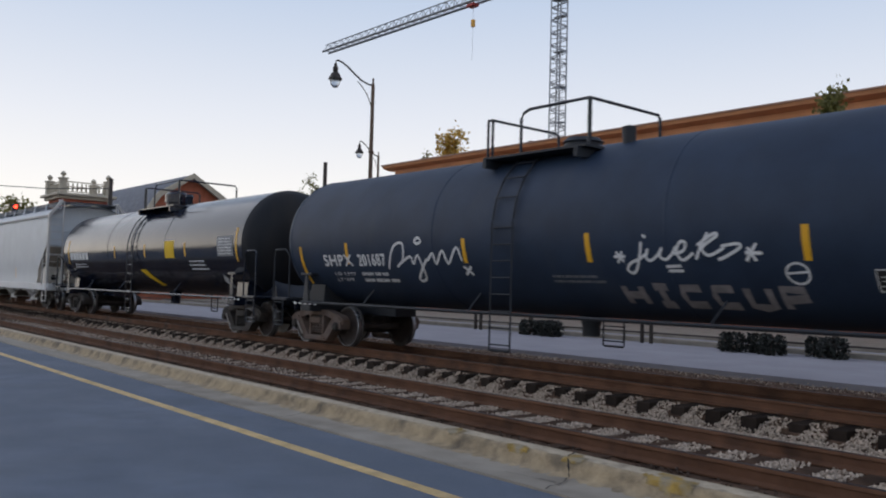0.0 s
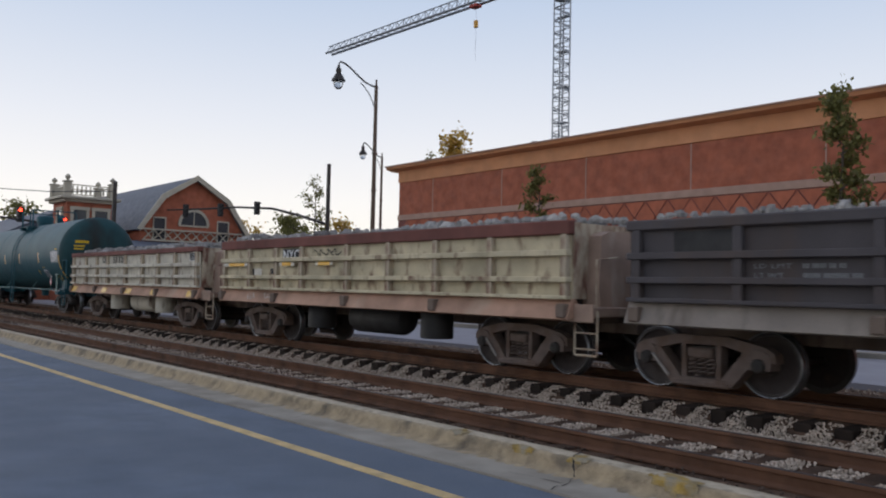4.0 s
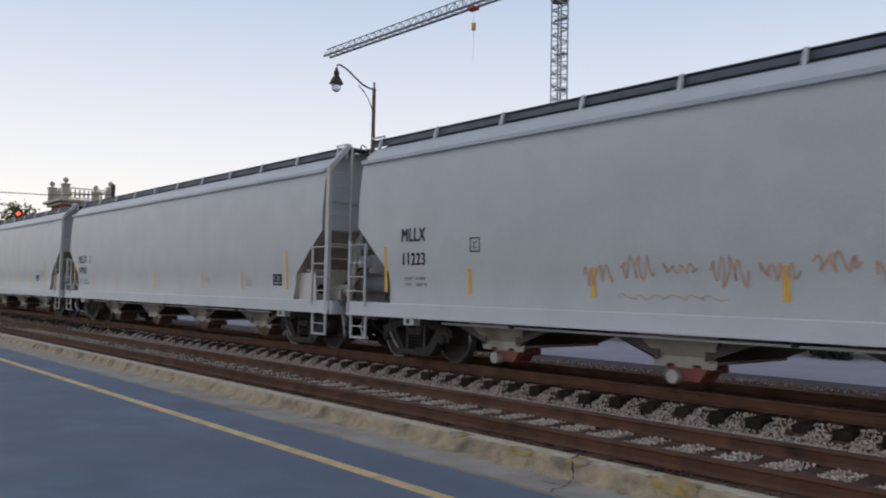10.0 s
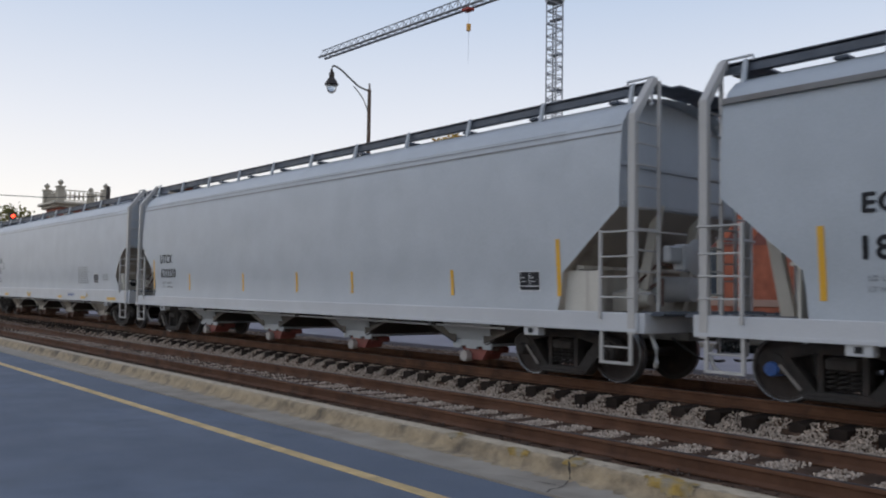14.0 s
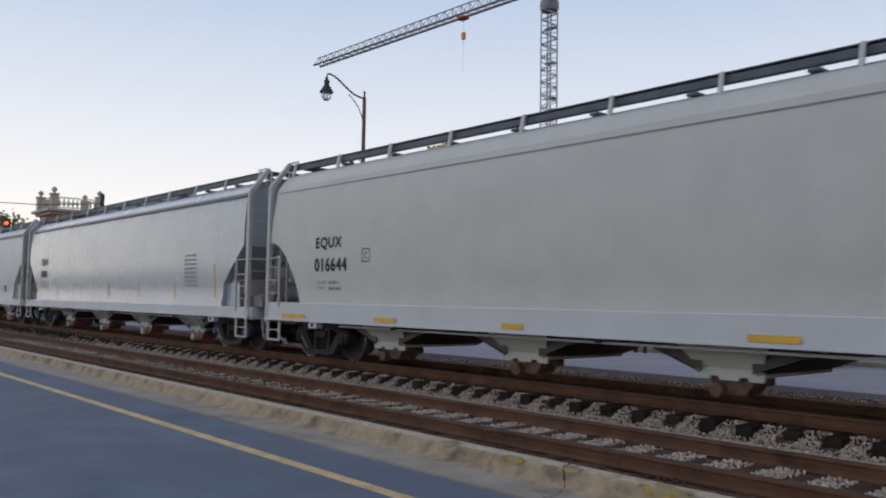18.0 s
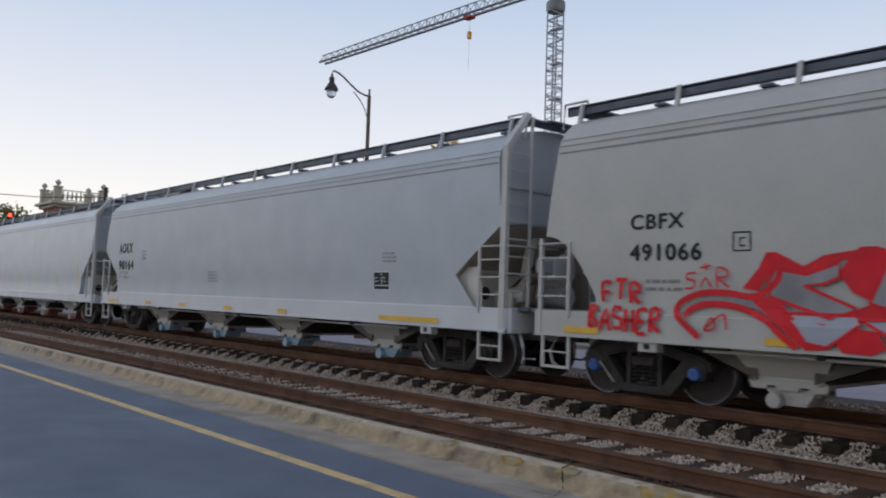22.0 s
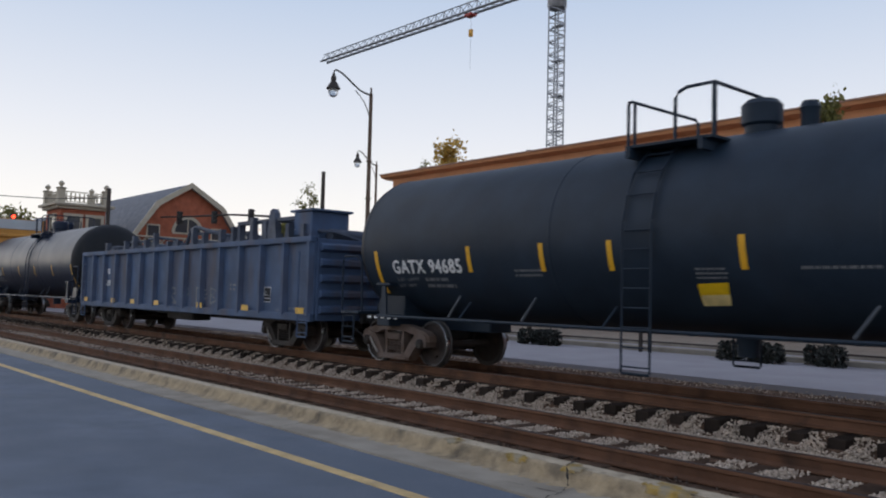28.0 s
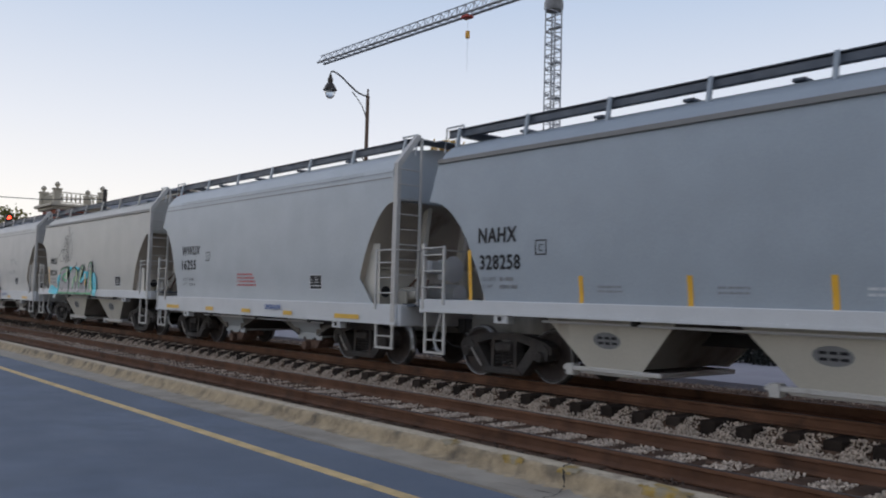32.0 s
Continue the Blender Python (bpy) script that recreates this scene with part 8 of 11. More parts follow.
flat_shape(car, "graffiti_halo", [(284.74, 1.55), (285.12, 1.56), (285.45, 1.20), (285.81, 0.95), (285.50, 0.92), (285.13, 1.22)], SPRAY_RED, 0.0078, "red edge of spray-painted wild letters")
flat_shape(car, "graffiti_halo", [(285.84, 1.04), (286.03, 1.22), (286.33, 1.18), (286.43, 1.00), (286.27, 0.91), (285.94, 0.92)], SPRAY_RED, 0.0084, "red edge of spray-painted wild letters")
flat_shape(car, "graffiti_halo", [(287.15, 1.24), (287.34, 1.34), (287.46, 1.20), (287.61, 0.94), (287.38, 0.94), (287.21, 0.97)], SPRAY_RED, 0.0090, "red edge of spray-painted wild letters")
flat_shape(car, "graffiti_halo", [(287.65, 1.28), (287.90, 1.24), (287.80, 0.98), (287.61, 0.94)], SPRAY_RED, 0.0096, "red edge of spray-painted wild letters")
flat_shape(car, "graffiti_fill", [(285.10, 1.91), (285.50, 1.84), (285.90, 1.98), (285.89, 1.80), (285.71, 1.72), (285.47, 1.70), (286.09, 1.44), (285.79, 1.32), (285.34, 1.46), (285.04, 1.56), (285.02, 1.74)], ASH, 0.0100, "grey face of a red wild letter")
flat_shape(car, "graffiti_fill", [(286.23, 1.50), (286.48, 2.09), (286.61, 2.10), (287.01, 1.51), (286.77, 1.46), (286.69, 1.58), (286.49, 1.57), (286.42, 1.45)], ASH, 0.0106, "grey face of a red wild letter")
flat_shape(car, "graffiti_fill", [(286.84, 1.88), (287.08, 1.83), (287.38, 1.90), (287.36, 1.81), (287.14, 1.71), (287.42, 1.75), (287.39, 1.64), (287.21, 1.59), (287.47, 1.57), (287.60, 1.48), (287.13, 1.47), (286.93, 1.68)], ASH, 0.0112, "grey face of a red wild letter")
flat_shape(car, "graffiti_fill", [(287.83, 1.84), (287.97, 1.91), (288.00, 2.08), (288.47, 1.83), (288.77, 1.90), (288.74, 1.61), (288.43, 1.40), (288.13, 1.41), (287.89, 1.49), (288.05, 1.57), (288.38, 1.70), (288.35, 1.75), (288.07, 1.75), (287.95, 1.65), (287.85, 1.67)], ASH, 0.0118, "grey face of a red wild letter")
flat_shape(car, "graffiti_shine", [(285.18, 1.36), (286.09, 1.36), (286.14, 1.25), (285.76, 0.97), (285.51, 1.01), (285.36, 1.21)], SILVER, 0.0100, "silver face of a red wild letter")
flat_shape(car, "graffiti_shine", [(286.13, 1.32), (286.85, 1.34), (286.77, 1.21), (286.62, 1.21), (286.67, 0.93), (286.49, 0.95), (286.42, 1.15)], SILVER, 0.0106, "silver face of a red wild letter")
flat_shape(car, "graffiti_shine", [(286.91, 1.35), (287.36, 1.32), (287.16, 1.20), (287.38, 1.05), (287.33, 0.97), (287.13, 0.98), (287.03, 1.18)], SILVER, 0.0112, "silver face of a red wild letter")
flat_shape(car, "graffiti_shine", [(287.67, 1.34), (288.18, 1.37), (288.43, 1.26), (288.58, 1.32), (288.71, 1.05), (288.49, 1.10), (287.98, 1.21), (287.80, 0.99)], SILVER, 0.0118, "silver face of a red wild letter")
flat_shape(car, "graffiti_shine", [(288.73, 1.35), (288.91, 1.39), (289.14, 1.31), (289.15, 1.04), (288.98, 0.94), (288.87, 1.17)], SILVER, 0.0124, "silver face of a red wild letter")
flat_shape(car, "graffiti_shine", [(287.61, 0.99), (288.03, 1.15), (288.49, 1.06), (288.68, 0.93), (288.29, 0.92), (287.77, 0.95)], SILVER, 0.0130, "silver face of a red wild letter")
flat_shape(car, "letter_counter", [(286.50, 1.63), (286.58, 1.80), (286.66, 1.63)], SPRAY_RED, 0.015)
flat_shape(car, "letter_counter", [(288.09, 1.77), (288.32, 1.77), (288.36, 1.73), (288.12, 1.63)], SPRAY_RED, 0.015)
flat_shape(car, "letter_counter", [(287.59, 1.71), (287.66, 1.87), (287.71, 1.73), (287.63, 1.59)], SPRAY_RED, 0.015)
for ltr in ([(285.10, 1.91), (285.50, 1.84), (285.90, 1.98), (285.89, 1.80), (285.71, 1.72), (285.47, 1.70), (286.09, 1.44), (285.79, 1.32), (285.34, 1.46), (285.04, 1.56), (285.02, 1.74)],
            [(286.23, 1.50), (286.48, 2.09), (286.61, 2.10), (287.01, 1.51), (286.77, 1.46), (286.69, 1.58), (286.49, 1.57), (286.42, 1.45)],
            [(286.84, 1.88), (287.08, 1.83), (287.38, 1.90), (287.36, 1.81), (287.14, 1.71), (287.42, 1.75), (287.39, 1.64), (287.21, 1.59), (287.47, 1.57), (287.60, 1.48), (287.13, 1.47), (286.93, 1.68)],
            [(287.83, 1.84), (287.97, 1.91), (288.00, 2.08), (288.47, 1.83), (288.77, 1.90), (288.74, 1.61), (288.43, 1.40), (288.13, 1.41), (287.89, 1.49), (288.05, 1.57), (288.38, 1.70), (288.35, 1.75), (288.07, 1.75), (287.95, 1.65), (287.85, 1.67)],
            [(285.18, 1.36), (286.09, 1.36), (286.14, 1.25), (285.76, 0.97), (285.51, 1.01), (285.36, 1.21)],
            [(286.13, 1.32), (286.85, 1.34), (286.77, 1.21), (286.62, 1.21), (286.67, 0.93), (286.49, 0.95), (286.42, 1.15)],
            [(286.91, 1.35), (287.36, 1.32), (287.16, 1.20), (287.38, 1.05), (287.33, 0.97), (287.13, 0.98), (287.03, 1.18)],
            [(287.67, 1.34), (288.18, 1.37), (288.43, 1.26), (288.58, 1.32), (288.71, 1.05), (288.49, 1.10), (287.98, 1.21), (287.80, 0.99)],
            [(288.73, 1.35), (288.91, 1.39), (289.14, 1.31), (289.15, 1.04), (288.98, 0.94), (288.87, 1.17)],
            [(287.61, 0.99), (288.03, 1.15), (288.49, 1.06), (288.68, 0.93), (288.29, 0.92), (287.77, 0.95)]):
    strokes(car, "graffiti_line", [[(u - uc, z) for u, z in ltr + ltr[:1]]], 0.042, SPRAY_RED, gs, 0.017, soft=0)
flat_shape(car, "graffiti_fill", [(283.84, 1.40), (284.14, 1.53), (284.5, 1.54), (284.89, 1.49), (285.08, 1.63), (285.27, 1.41), (285.5, 1.12), (285.36, 1.16), (284.99, 1.36), (284.6, 1.46), (284.19, 1.48)], ASH, 0.006, "grey core of the red swirl")
strokes(car, "red_swirl", [[(u - uc, z) for u, z in [(284.06, 1.0), (283.82, 1.18), (283.7, 1.32), (283.78, 1.47), (284.08, 1.59), (284.45, 1.6), (284.84, 1.56), (285.13, 1.76), (285.17, 2.03)]], [(u - uc, z) for u, z in [(283.84, 1.27), (283.92, 1.37), (284.19, 1.45), (284.6, 1.42), (284.99, 1.27), (285.18, 1.1), (285.4, 0.94)]]], 0.085, SPRAY_RED, gs, 0.012, "red spray-painted swirl")
strokes(car, "red_swirl", [[(u - uc, z) for u, z in [(289.80, 1.93), (289.51, 1.88), (289.28, 1.80), (289.15, 1.66), (289.15, 1.46), (289.32, 1.37), (289.58, 1.40), (289.83, 1.46)]], [(u - uc, z) for u, z in [(289.29, 1.93), (289.35, 1.91)]], [(u - uc, z) for u, z in [(289.58, 1.40), (289.79, 1.31), (289.83, 1.10)]]], 0.13, SPRAY_RED, gs, 0.010, "red spray-painted swirl")
flat_shape(car, "black_patch", [(289.18, 1.68), (289.40, 1.72), (289.53, 1.67), (289.74, 1.64), (289.71, 1.48), (289.51, 1.45), (289.36, 1.48), (289.21, 1.53)], SPRAY_BLACK, 0.014)
strokes(car, "pale_tag", [[(u - uc, z) for u, z in [(289.25, 1.57), (289.36, 1.65), (289.41, 1.53), (289.51, 1.62), (289.56, 1.52), (289.66, 1.60)]]], 0.03, BEIGE_HOP, gs, 0.018)
strokes(car, "black_tag", [[(u - uc, z) for u, z in [(289.21, 1.22), (289.37, 1.24), (289.32, 1.23), (289.32, 1.06)]], [(u - uc, z) for u, z in [(289.41, 1.20), (289.39, 1.08), (289.52, 1.08), (289.54, 1.20), (289.41, 1.20)]], [(u - uc, z) for u, z in [(289.57, 1.07), (289.58, 1.22), (289.69, 1.18), (289.59, 1.14), (289.70, 1.09), (289.58, 1.06)]], [(u - uc, z) for u, z in [(289.35, 0.92), (289.41, 0.99), (289.52, 0.97), (289.59, 0.93)]]], 0.045, SPRAY_BLACK, gs, 0.018)
for word, a, b, c, d, seed in (("FTR", 282.42, 283.1, 1.46, 1.74, 4), ("BASHER", 282.2, 283.44, 1.03, 1.35, 6)):
    strokes(car, "red_tag", block_letters(word, a - uc, b - uc, c, d, 0.25, 0.14, seed), 0.062, SPRAY_RED, gs, 0.008, "red sprayed tag", soft=2)
strokes(car, "red_tag", [[(u - uc, z) for u, z in [(284.00, 1.86), (283.87, 1.85), (283.86, 1.78), (283.98, 1.75), (283.95, 1.66), (283.83, 1.65)]], [(u - uc, z) for u, z in [(284.07, 1.66), (284.14, 1.79), (284.23, 1.67)]], [(u - uc, z) for u, z in [(284.06, 1.93), (284.22, 1.96)]], [(u - uc, z) for u, z in [(284.14, 1.99), (284.15, 1.90)]], [(u - uc, z) for u, z in [(284.32, 1.66), (284.31, 1.92), (284.45, 1.89), (284.45, 1.81), (284.33, 1.79), (284.48, 1.67)]], [(u - uc, z) for u, z in [(284.14, 1.10), (284.25, 1.27), (284.30, 1.14), (284.15, 1.10), (284.41, 1.32), (284.47, 1.12)]]], 0.026, SPRAY_RED, gs, 0.020)
flat_shape(car, "graffiti_shadow", [(289.75, 2.21), (289.8, 2.34), (293.76, 2.34), (293.74, 1.45), (293.84, 1.29), (293.46, 0.9), (290.29, 0.9), (289.69, 1.37)], SPRAY_BLACK, 0.012, "black shade of the silver letters")
for k in range(4):
    ax, aw, ah = ((290.62, 0.22, 0.14), (291.33, 0.27, 0.22), (292.02, 0.25, 0.24), (292.75, 0.40, 0.30))[k]
    flat_shape(car, "red_arch", [(ax + aw * math.cos(radians(a)), 0.91 + ah * math.sin(radians(a))) for a in range(0, 181, 15)], SPRAY_RED, 0.018)
for pts in ([(291.12, 2.22), (291.27, 2.2), (291.3, 1.42), (291.18, 1.49)], [(291.87, 2.28), (291.99, 2.28), (291.99, 1.93), (291.9, 1.93)], [(292.58, 2.25), (292.72, 2.25), (292.74, 1.42), (292.66, 1.49)]):
    flat_shape(car, "red_edge", pts, SPRAY_RED, 0.018)
flat_shape(car, "graffiti_fill", [(290.01, 2.28), (290.5, 2.3), (290.76, 1.98), (290.75, 2.30), (291.09, 2.31), (291.17, 1.73), (291.11, 1.37), (291.27, 1.24), (290.95, 0.92), (290.58, 1.22), (290.65, 1.36), (290.38, 1.73), (290.38, 1.39), (290.48, 1.23), (290.3, 1.1), (289.85, 1.34), (290.04, 1.43), (290.1, 1.73)], SILVER, 0.024, "silver block letter with a black edge")
flat_shape(car, "graffiti_fill", [(291.42, 2.3), (291.83, 2.31), (291.86, 1.87), (292.05, 1.87), (292.04, 2.31), (292.54, 2.32), (292.62, 1.74), (292.57, 1.41), (292.69, 1.31), (292.33, 0.93), (292.09, 1.29), (292.12, 1.53), (291.93, 1.52), (291.91, 1.28), (291.69, 0.93), (291.36, 1.26), (291.53, 1.38), (291.53, 1.74)], SILVER, 0.024, "silver block letter with a black edge")
flat_shape(car, "graffiti_fill", [(292.83, 2.31), (293.64, 2.32), (293.75, 1.75), (293.71, 1.45), (293.83, 1.3), (293.52, 1.03), (293.46, 0.92), (293.12, 1.19), (292.78, 1.3), (292.96, 1.42), (292.98, 1.74)], SILVER, 0.024, "silver block letter with a black edge")
flat_shape(car, "letter_counter", [(293.11, 2.08), (293.32, 2.03), (293.39, 1.61), (293.39, 1.33), (293.37, 1.17), (293.29, 1.37), (293.13, 1.5)], SPRAY_BLACK, 0.030)
strokes(car, "red_swirl", [[(u - uc, z) for u, z in ln] for ln in ([(294.1, 2.36), (293.78, 2.12), (293.76, 1.85), (294.0, 1.7), (294.35, 1.66)], [(294.0, 1.7), (293.86, 1.5), (293.95, 1.25), (294.25, 1.14), (294.62, 1.24)], [(294.2, 1.14), (293.9, 1.05), (293.6, 0.93)])], 0.15, SPRAY_RED, gs, 0.012)
strokes(car, "black_tag", [scrawl(294.05 - uc, 295.15 - uc, 1.88, 2.1, 9, 35), scrawl(294.3 - uc, 295.0 - uc, 1.6, 1.82, 7, 36), scrawl(294.2 - uc, 295.1 - uc, 1.34, 1.54, 8, 37)], 0.035, SPRAY_BLACK, gs, 0.012)
lettering(car, "CENTER FLOW", 294.0 - uc, 295.06 - uc, 1.05, 1.15, node_mat("blue_stencil_ink", (0.05, 0.12, 0.35), rough=0.6), flat_side(-1.674), "blue stencilled words", off=0.004, cut=0)
small_print(car, 295.45 - uc, 2.62, 1.35, 8, INK_GREY, HS, 0.085)
small_print(car, 298.05 - uc, 1.87, 0.5, 3, INK_GREY, HS, 0.08)
strokes(car, "red_tag", [scrawl(297.5 - uc, 299.8 - uc, 0.98, 1.24, 8, 38)], 0.035, INK_RED, flat_side(-1.674), 0.006, "red handwritten tag on the sill")

# yellow high boxcar
TR = [302.0, 303.0, 304.0, 305.05, 306.1, 307.1, 313.5, 314.4, 315.3, 316.25, 317.2, 318.15, 319.0]
car, uc = boxcar(301.0, 319.65, 0.80, 5.0, TBOX_YEL, TBOX_END, "tall yellow boxcar with dark navy double doors and graffiti", TR, (307.9, 312.8), TBOX_DOOR, end_ribs=7, end_top=0.85, tx_in=2.4, deep=0.03, rise=0.10)
TP = Posts(-1.525, [x - uc for x in TR], 0.03)
ts = flat_side(-1.525)
part("end_cap", Solid().box(319.65 - uc, 319.65 - uc + 0.05, -1.5, 1.5, 4.52, 5.04, 0.01), WHITE_HOP, car, "chalky white top strip")
for x0, x1 in ((307.95, 310.3), (310.36, 312.72)):
    dr = part("plug_door", Solid().box(x0 - uc, x1 - uc, -1.60, -1.52, 0.97, 4.92, 0.015), TBOX_DOOR, car, "dark navy plug door")
    for z in (1.0, 1.62, 2.42, 3.22, 3.78, 4.42, 4.84):
        part("door_rail", Solid().box(x0 + 0.04 - uc, x1 - 0.04 - uc, -1.611, -1.595, z, z + 0.05, 0.004), TBOX_DOOR, dr)
    for x in ((308.0, 308.22, 309.78, 310.2) if x0 < 309 else (310.4, 310.84, 312.32, 312.62)):
        part("door_stile", Solid().box(x - uc, x - uc + 0.06, -1.612, -1.595, 1.0, 4.88, 0.004), TBOX_DOOR, dr)
    part("lock_bar", Solid().tube([(x0 + 0.27 - uc, -1.66, 0.9), (x0 + 0.27 - uc, -1.66, 4.8)], 0.024, 6).tube([(x1 - 0.4 - uc, -1.66, 0.9), (x1 - 0.4 - uc, -1.66, 4.8)], 0.024, 6), TBOX_DOOR, dr)
    for z in (1.15, 2.3, 3.5, 4.7):
        part("rod_guide", Solid().box(x0 + 0.21 - uc, x0 + 0.33 - uc, -1.69, -1.6, z, z + 0.1, 0.01).box(x1 - 0.46 - uc, x1 - 0.34 - uc, -1.69, -1.6, z, z + 0.1, 0.01), TBOX_DOOR, dr)
part("door_sill", Solid().box(307.0 - uc, 313.2 - uc, -1.68, -1.45, 0.66, 0.74, 0.01).box(307.3 - uc, 313.1 - uc, -1.62, -1.5, 0.74, 0.90, 0.01).box(307.6 - uc, 313.0 - uc, -1.70, -1.5, 0.88, 0.95, 0.01), TBOX_YEL, car)
part("roof_edge", Solid().box(301.0 - uc, 319.65 - uc, -1.575, -1.5, 5.0, 5.06, 0.01), KCS_ROOF, car, "dark roof edge")
part("name_plate", Solid().box(304.3 - uc, 305.1 - uc, -1.60, -1.5, 4.38, 4.48, 0.01).box(305.02 - uc, 305.1 - uc, -1.60, -1.5, 4.25, 4.4, 0.01), TBOX_YEL, car)
XB, XR = node_mat("royal_blue_emblem", (0.02, 0.05, 0.4), rough=0.5), node_mat("scarlet_emblem", (0.6, 0.03, 0.03), rough=0.5)
strokes(car, "cross_emblem", [[(302.85 - uc, 4.4), (303.4 - uc, 3.95), (303.45 - uc, 3.6), (302.85 - uc, 3.15)], [(303.75 - uc, 4.02), (304.25 - uc, 4.42)], [(303.75 - uc, 3.5), (304.2 - uc, 3.12)]], 0.2, XB, TP, 0.008, "blue arms of a crossed emblem", soft=0)
strokes(car, "cross_emblem_red", [[(302.7 - uc, 4.2), (303.2 - uc, 3.85), (303.2 - uc, 3.7), (302.72 - uc, 3.35)], [(304.2 - uc, 4.15), (303.7 - uc, 3.82), (304.25 - uc, 3.35)]], 0.26, XR, TP, 0.004, "red arms of a crossed emblem", soft=0)
for word, x0, x1, z0, z1 in (("next", 301.85, 302.35, 3.85, 3.97), ("load", 301.85, 302.35, 3.69, 3.83), ("any", 304.46, 304.9, 3.82, 3.96), ("road", 304.44, 305.02, 3.63, 3.77),
                             ("TB", 301.84, 302.42, 2.45, 2.68), ("OX", 302.67, 303.21, 2.45, 2.68), ("66", 301.88, 302.42, 2.0, 2.25), ("31", 302.71, 303.16, 2.01, 2.26), ("18", 303.68, 304.11, 2.03, 2.25)):
    lettering(car, word, x0 - uc, x1 - uc, z0, z1, INK_BROWN, TP, "dark brown stencilled letters", off=0.004, cut=0)
dz = flat_side(-1.616)
for word, x0, x1, z0 in (("CLOSE THIS DOOR", 308.66, 309.69, 4.14), ("BEFORE CLOSING", 308.7, 309.67, 4.02), ("MAIN DOOR", 308.86, 309.5, 3.90), ("CLOSE AND LOCK", 311.16, 312.15, 4.17), ("BOTH DOORS BEFORE", 311.06, 312.26, 4.04), ("MOVING CAR", 311.29, 312.01, 3.91)):
    lettering(car, word, x0 - uc, x1 - uc, z0, z0 + 0.09, INK_WHITE, dz, "white stencilled words", off=0.004, cut=0, bold=0.03)
ORANGE = node_mat("orange_sticker", (0.7, 0.16, 0.05), rough=0.5)
for dx in (0.0, 2.45):
    for a, b, c, d, mt in ((308.86, 309.1, 1.76, 1.97, INK_WHITE), (308.55, 308.74, 1.66, 1.82, ORANGE), (309.17, 309.26, 1.31, 1.48, INK_WHITE), (308.93, 309.05, 1.42, 1.47, INK_WHITE)):
        rects(car, "paper_card", [(a + dx - uc, b + dx - uc, c, d)], mt, dz, 0.004, cut=0)
    stamp(car, "pale_arrow", [(308.92 + dx - uc, 2.09), (308.98 + dx - uc, 2.22), (309.1 + dx - uc, 2.26), (309.05 + dx - uc, 2.12)], [(0, 1, 2, 3)], INK_WHITE, dz, 0.004, cut=0)
    stamp(car, "pale_arrow", [(309.2 + dx - uc, 2.26), (309.3 + dx - uc, 2.22), (309.38 + dx - uc, 2.09), (309.28 + dx - uc, 2.11)], [(0, 1, 2, 3)], INK_WHITE, dz, 0.004, cut=0)
stamp(car, "round_sticker", [(311.13 - uc + 0.09 * math.cos(a * 0.5236), 2.14 + 0.09 * math.sin(a * 0.5236)) for a in range(12)], [tuple(range(12))], INK_WHITE, dz, 0.004, cut=0)
rects(car, "yellow_tape", [(310.70 - uc, 310.80 - uc, 1.46, 1.92)], STRIPE, dz, 0.004, cut=0)
for i, (x, z, w, r) in enumerate(((310.66, 3.05, 0.28, 4), (311.85, 2.75, 0.7, 3), (308.2, 2.02, 0.45, 1), (308.2, 1.88, 0.25, 2), (311.9, 1.85, 0.6, 1), (311.9, 1.7, 0.45, 2), (312.2, 1.6, 0.35, 4), (308.2, 1.62, 0.2, 3))):
    small_print(car, x - uc, z, w, r, INK_WHITE, dz, 0.07, seed=90 + i)
DR_ = node_mat("faded_maroon_emblem", (0.3, 0.05, 0.05), rough=0.6)
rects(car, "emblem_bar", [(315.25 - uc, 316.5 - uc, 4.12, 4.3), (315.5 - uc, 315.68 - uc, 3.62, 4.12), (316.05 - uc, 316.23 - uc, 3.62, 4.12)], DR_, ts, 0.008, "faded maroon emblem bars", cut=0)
strokes(car, "emblem_cross", [[(316.55 - uc, 4.3), (316.8 - uc, 3.95), (316.55 - uc, 3.62)], [(317.1 - uc, 4.3), (316.88 - uc, 3.95), (317.1 - uc, 3.62)]], 0.15, DR_, ts, 0.008, soft=0)
lettering(car, "Railcar Pooling Experts", 314.05 - uc, 318.28 - uc, 3.13, 3.5, INK_BROWN, TP, "dark slogan lettering", off=0.004, cut=0, bold=0.02)


gt = Posts(-1.525, [x - uc for x in TR], 0.03)


def wild(name, pts, mat, off, label=""):
    stamp(car, name, [(u - uc, z) for u, z in pts], [tuple(range(len(pts)))], mat, gt, off, label, cut=0)


wild("graffiti_halo", [(303.23, 0.77), (303.23, 1.11), (303.22, 1.68), (303.39, 1.87), (303.81, 2), (304.11, 1.9), (304.45, 1.96), (304.99, 1.99), (305.43, 1.96), (305.52, 1.86), (305.71, 1.98), (306, 2.03), (306.47, 2.02), (306.74, 2.03), (306.84, 1.79), (306.83, 1.38), (306.97, 1.23), (307.21, 1.45), (307.41, 1.55), (307.59, 1.4), (307.8, 1.25), (307.82, 1.11), (307.63, 0.77), (307.48, 0.77), (306.88, 0.77), (305.41, 0.77), (303.8, 0.77)], SPRAY_WHITE, 0.004, "white edge of wild letters")
wild("graffiti_halo", [(306.99, 1.94), (307.34, 1.98), (307.87, 1.88), (307.85, 1.6), (307.68, 1.45), (307.37, 1.59), (307.03, 1.65)], SPRAY_WHITE, 0.007)
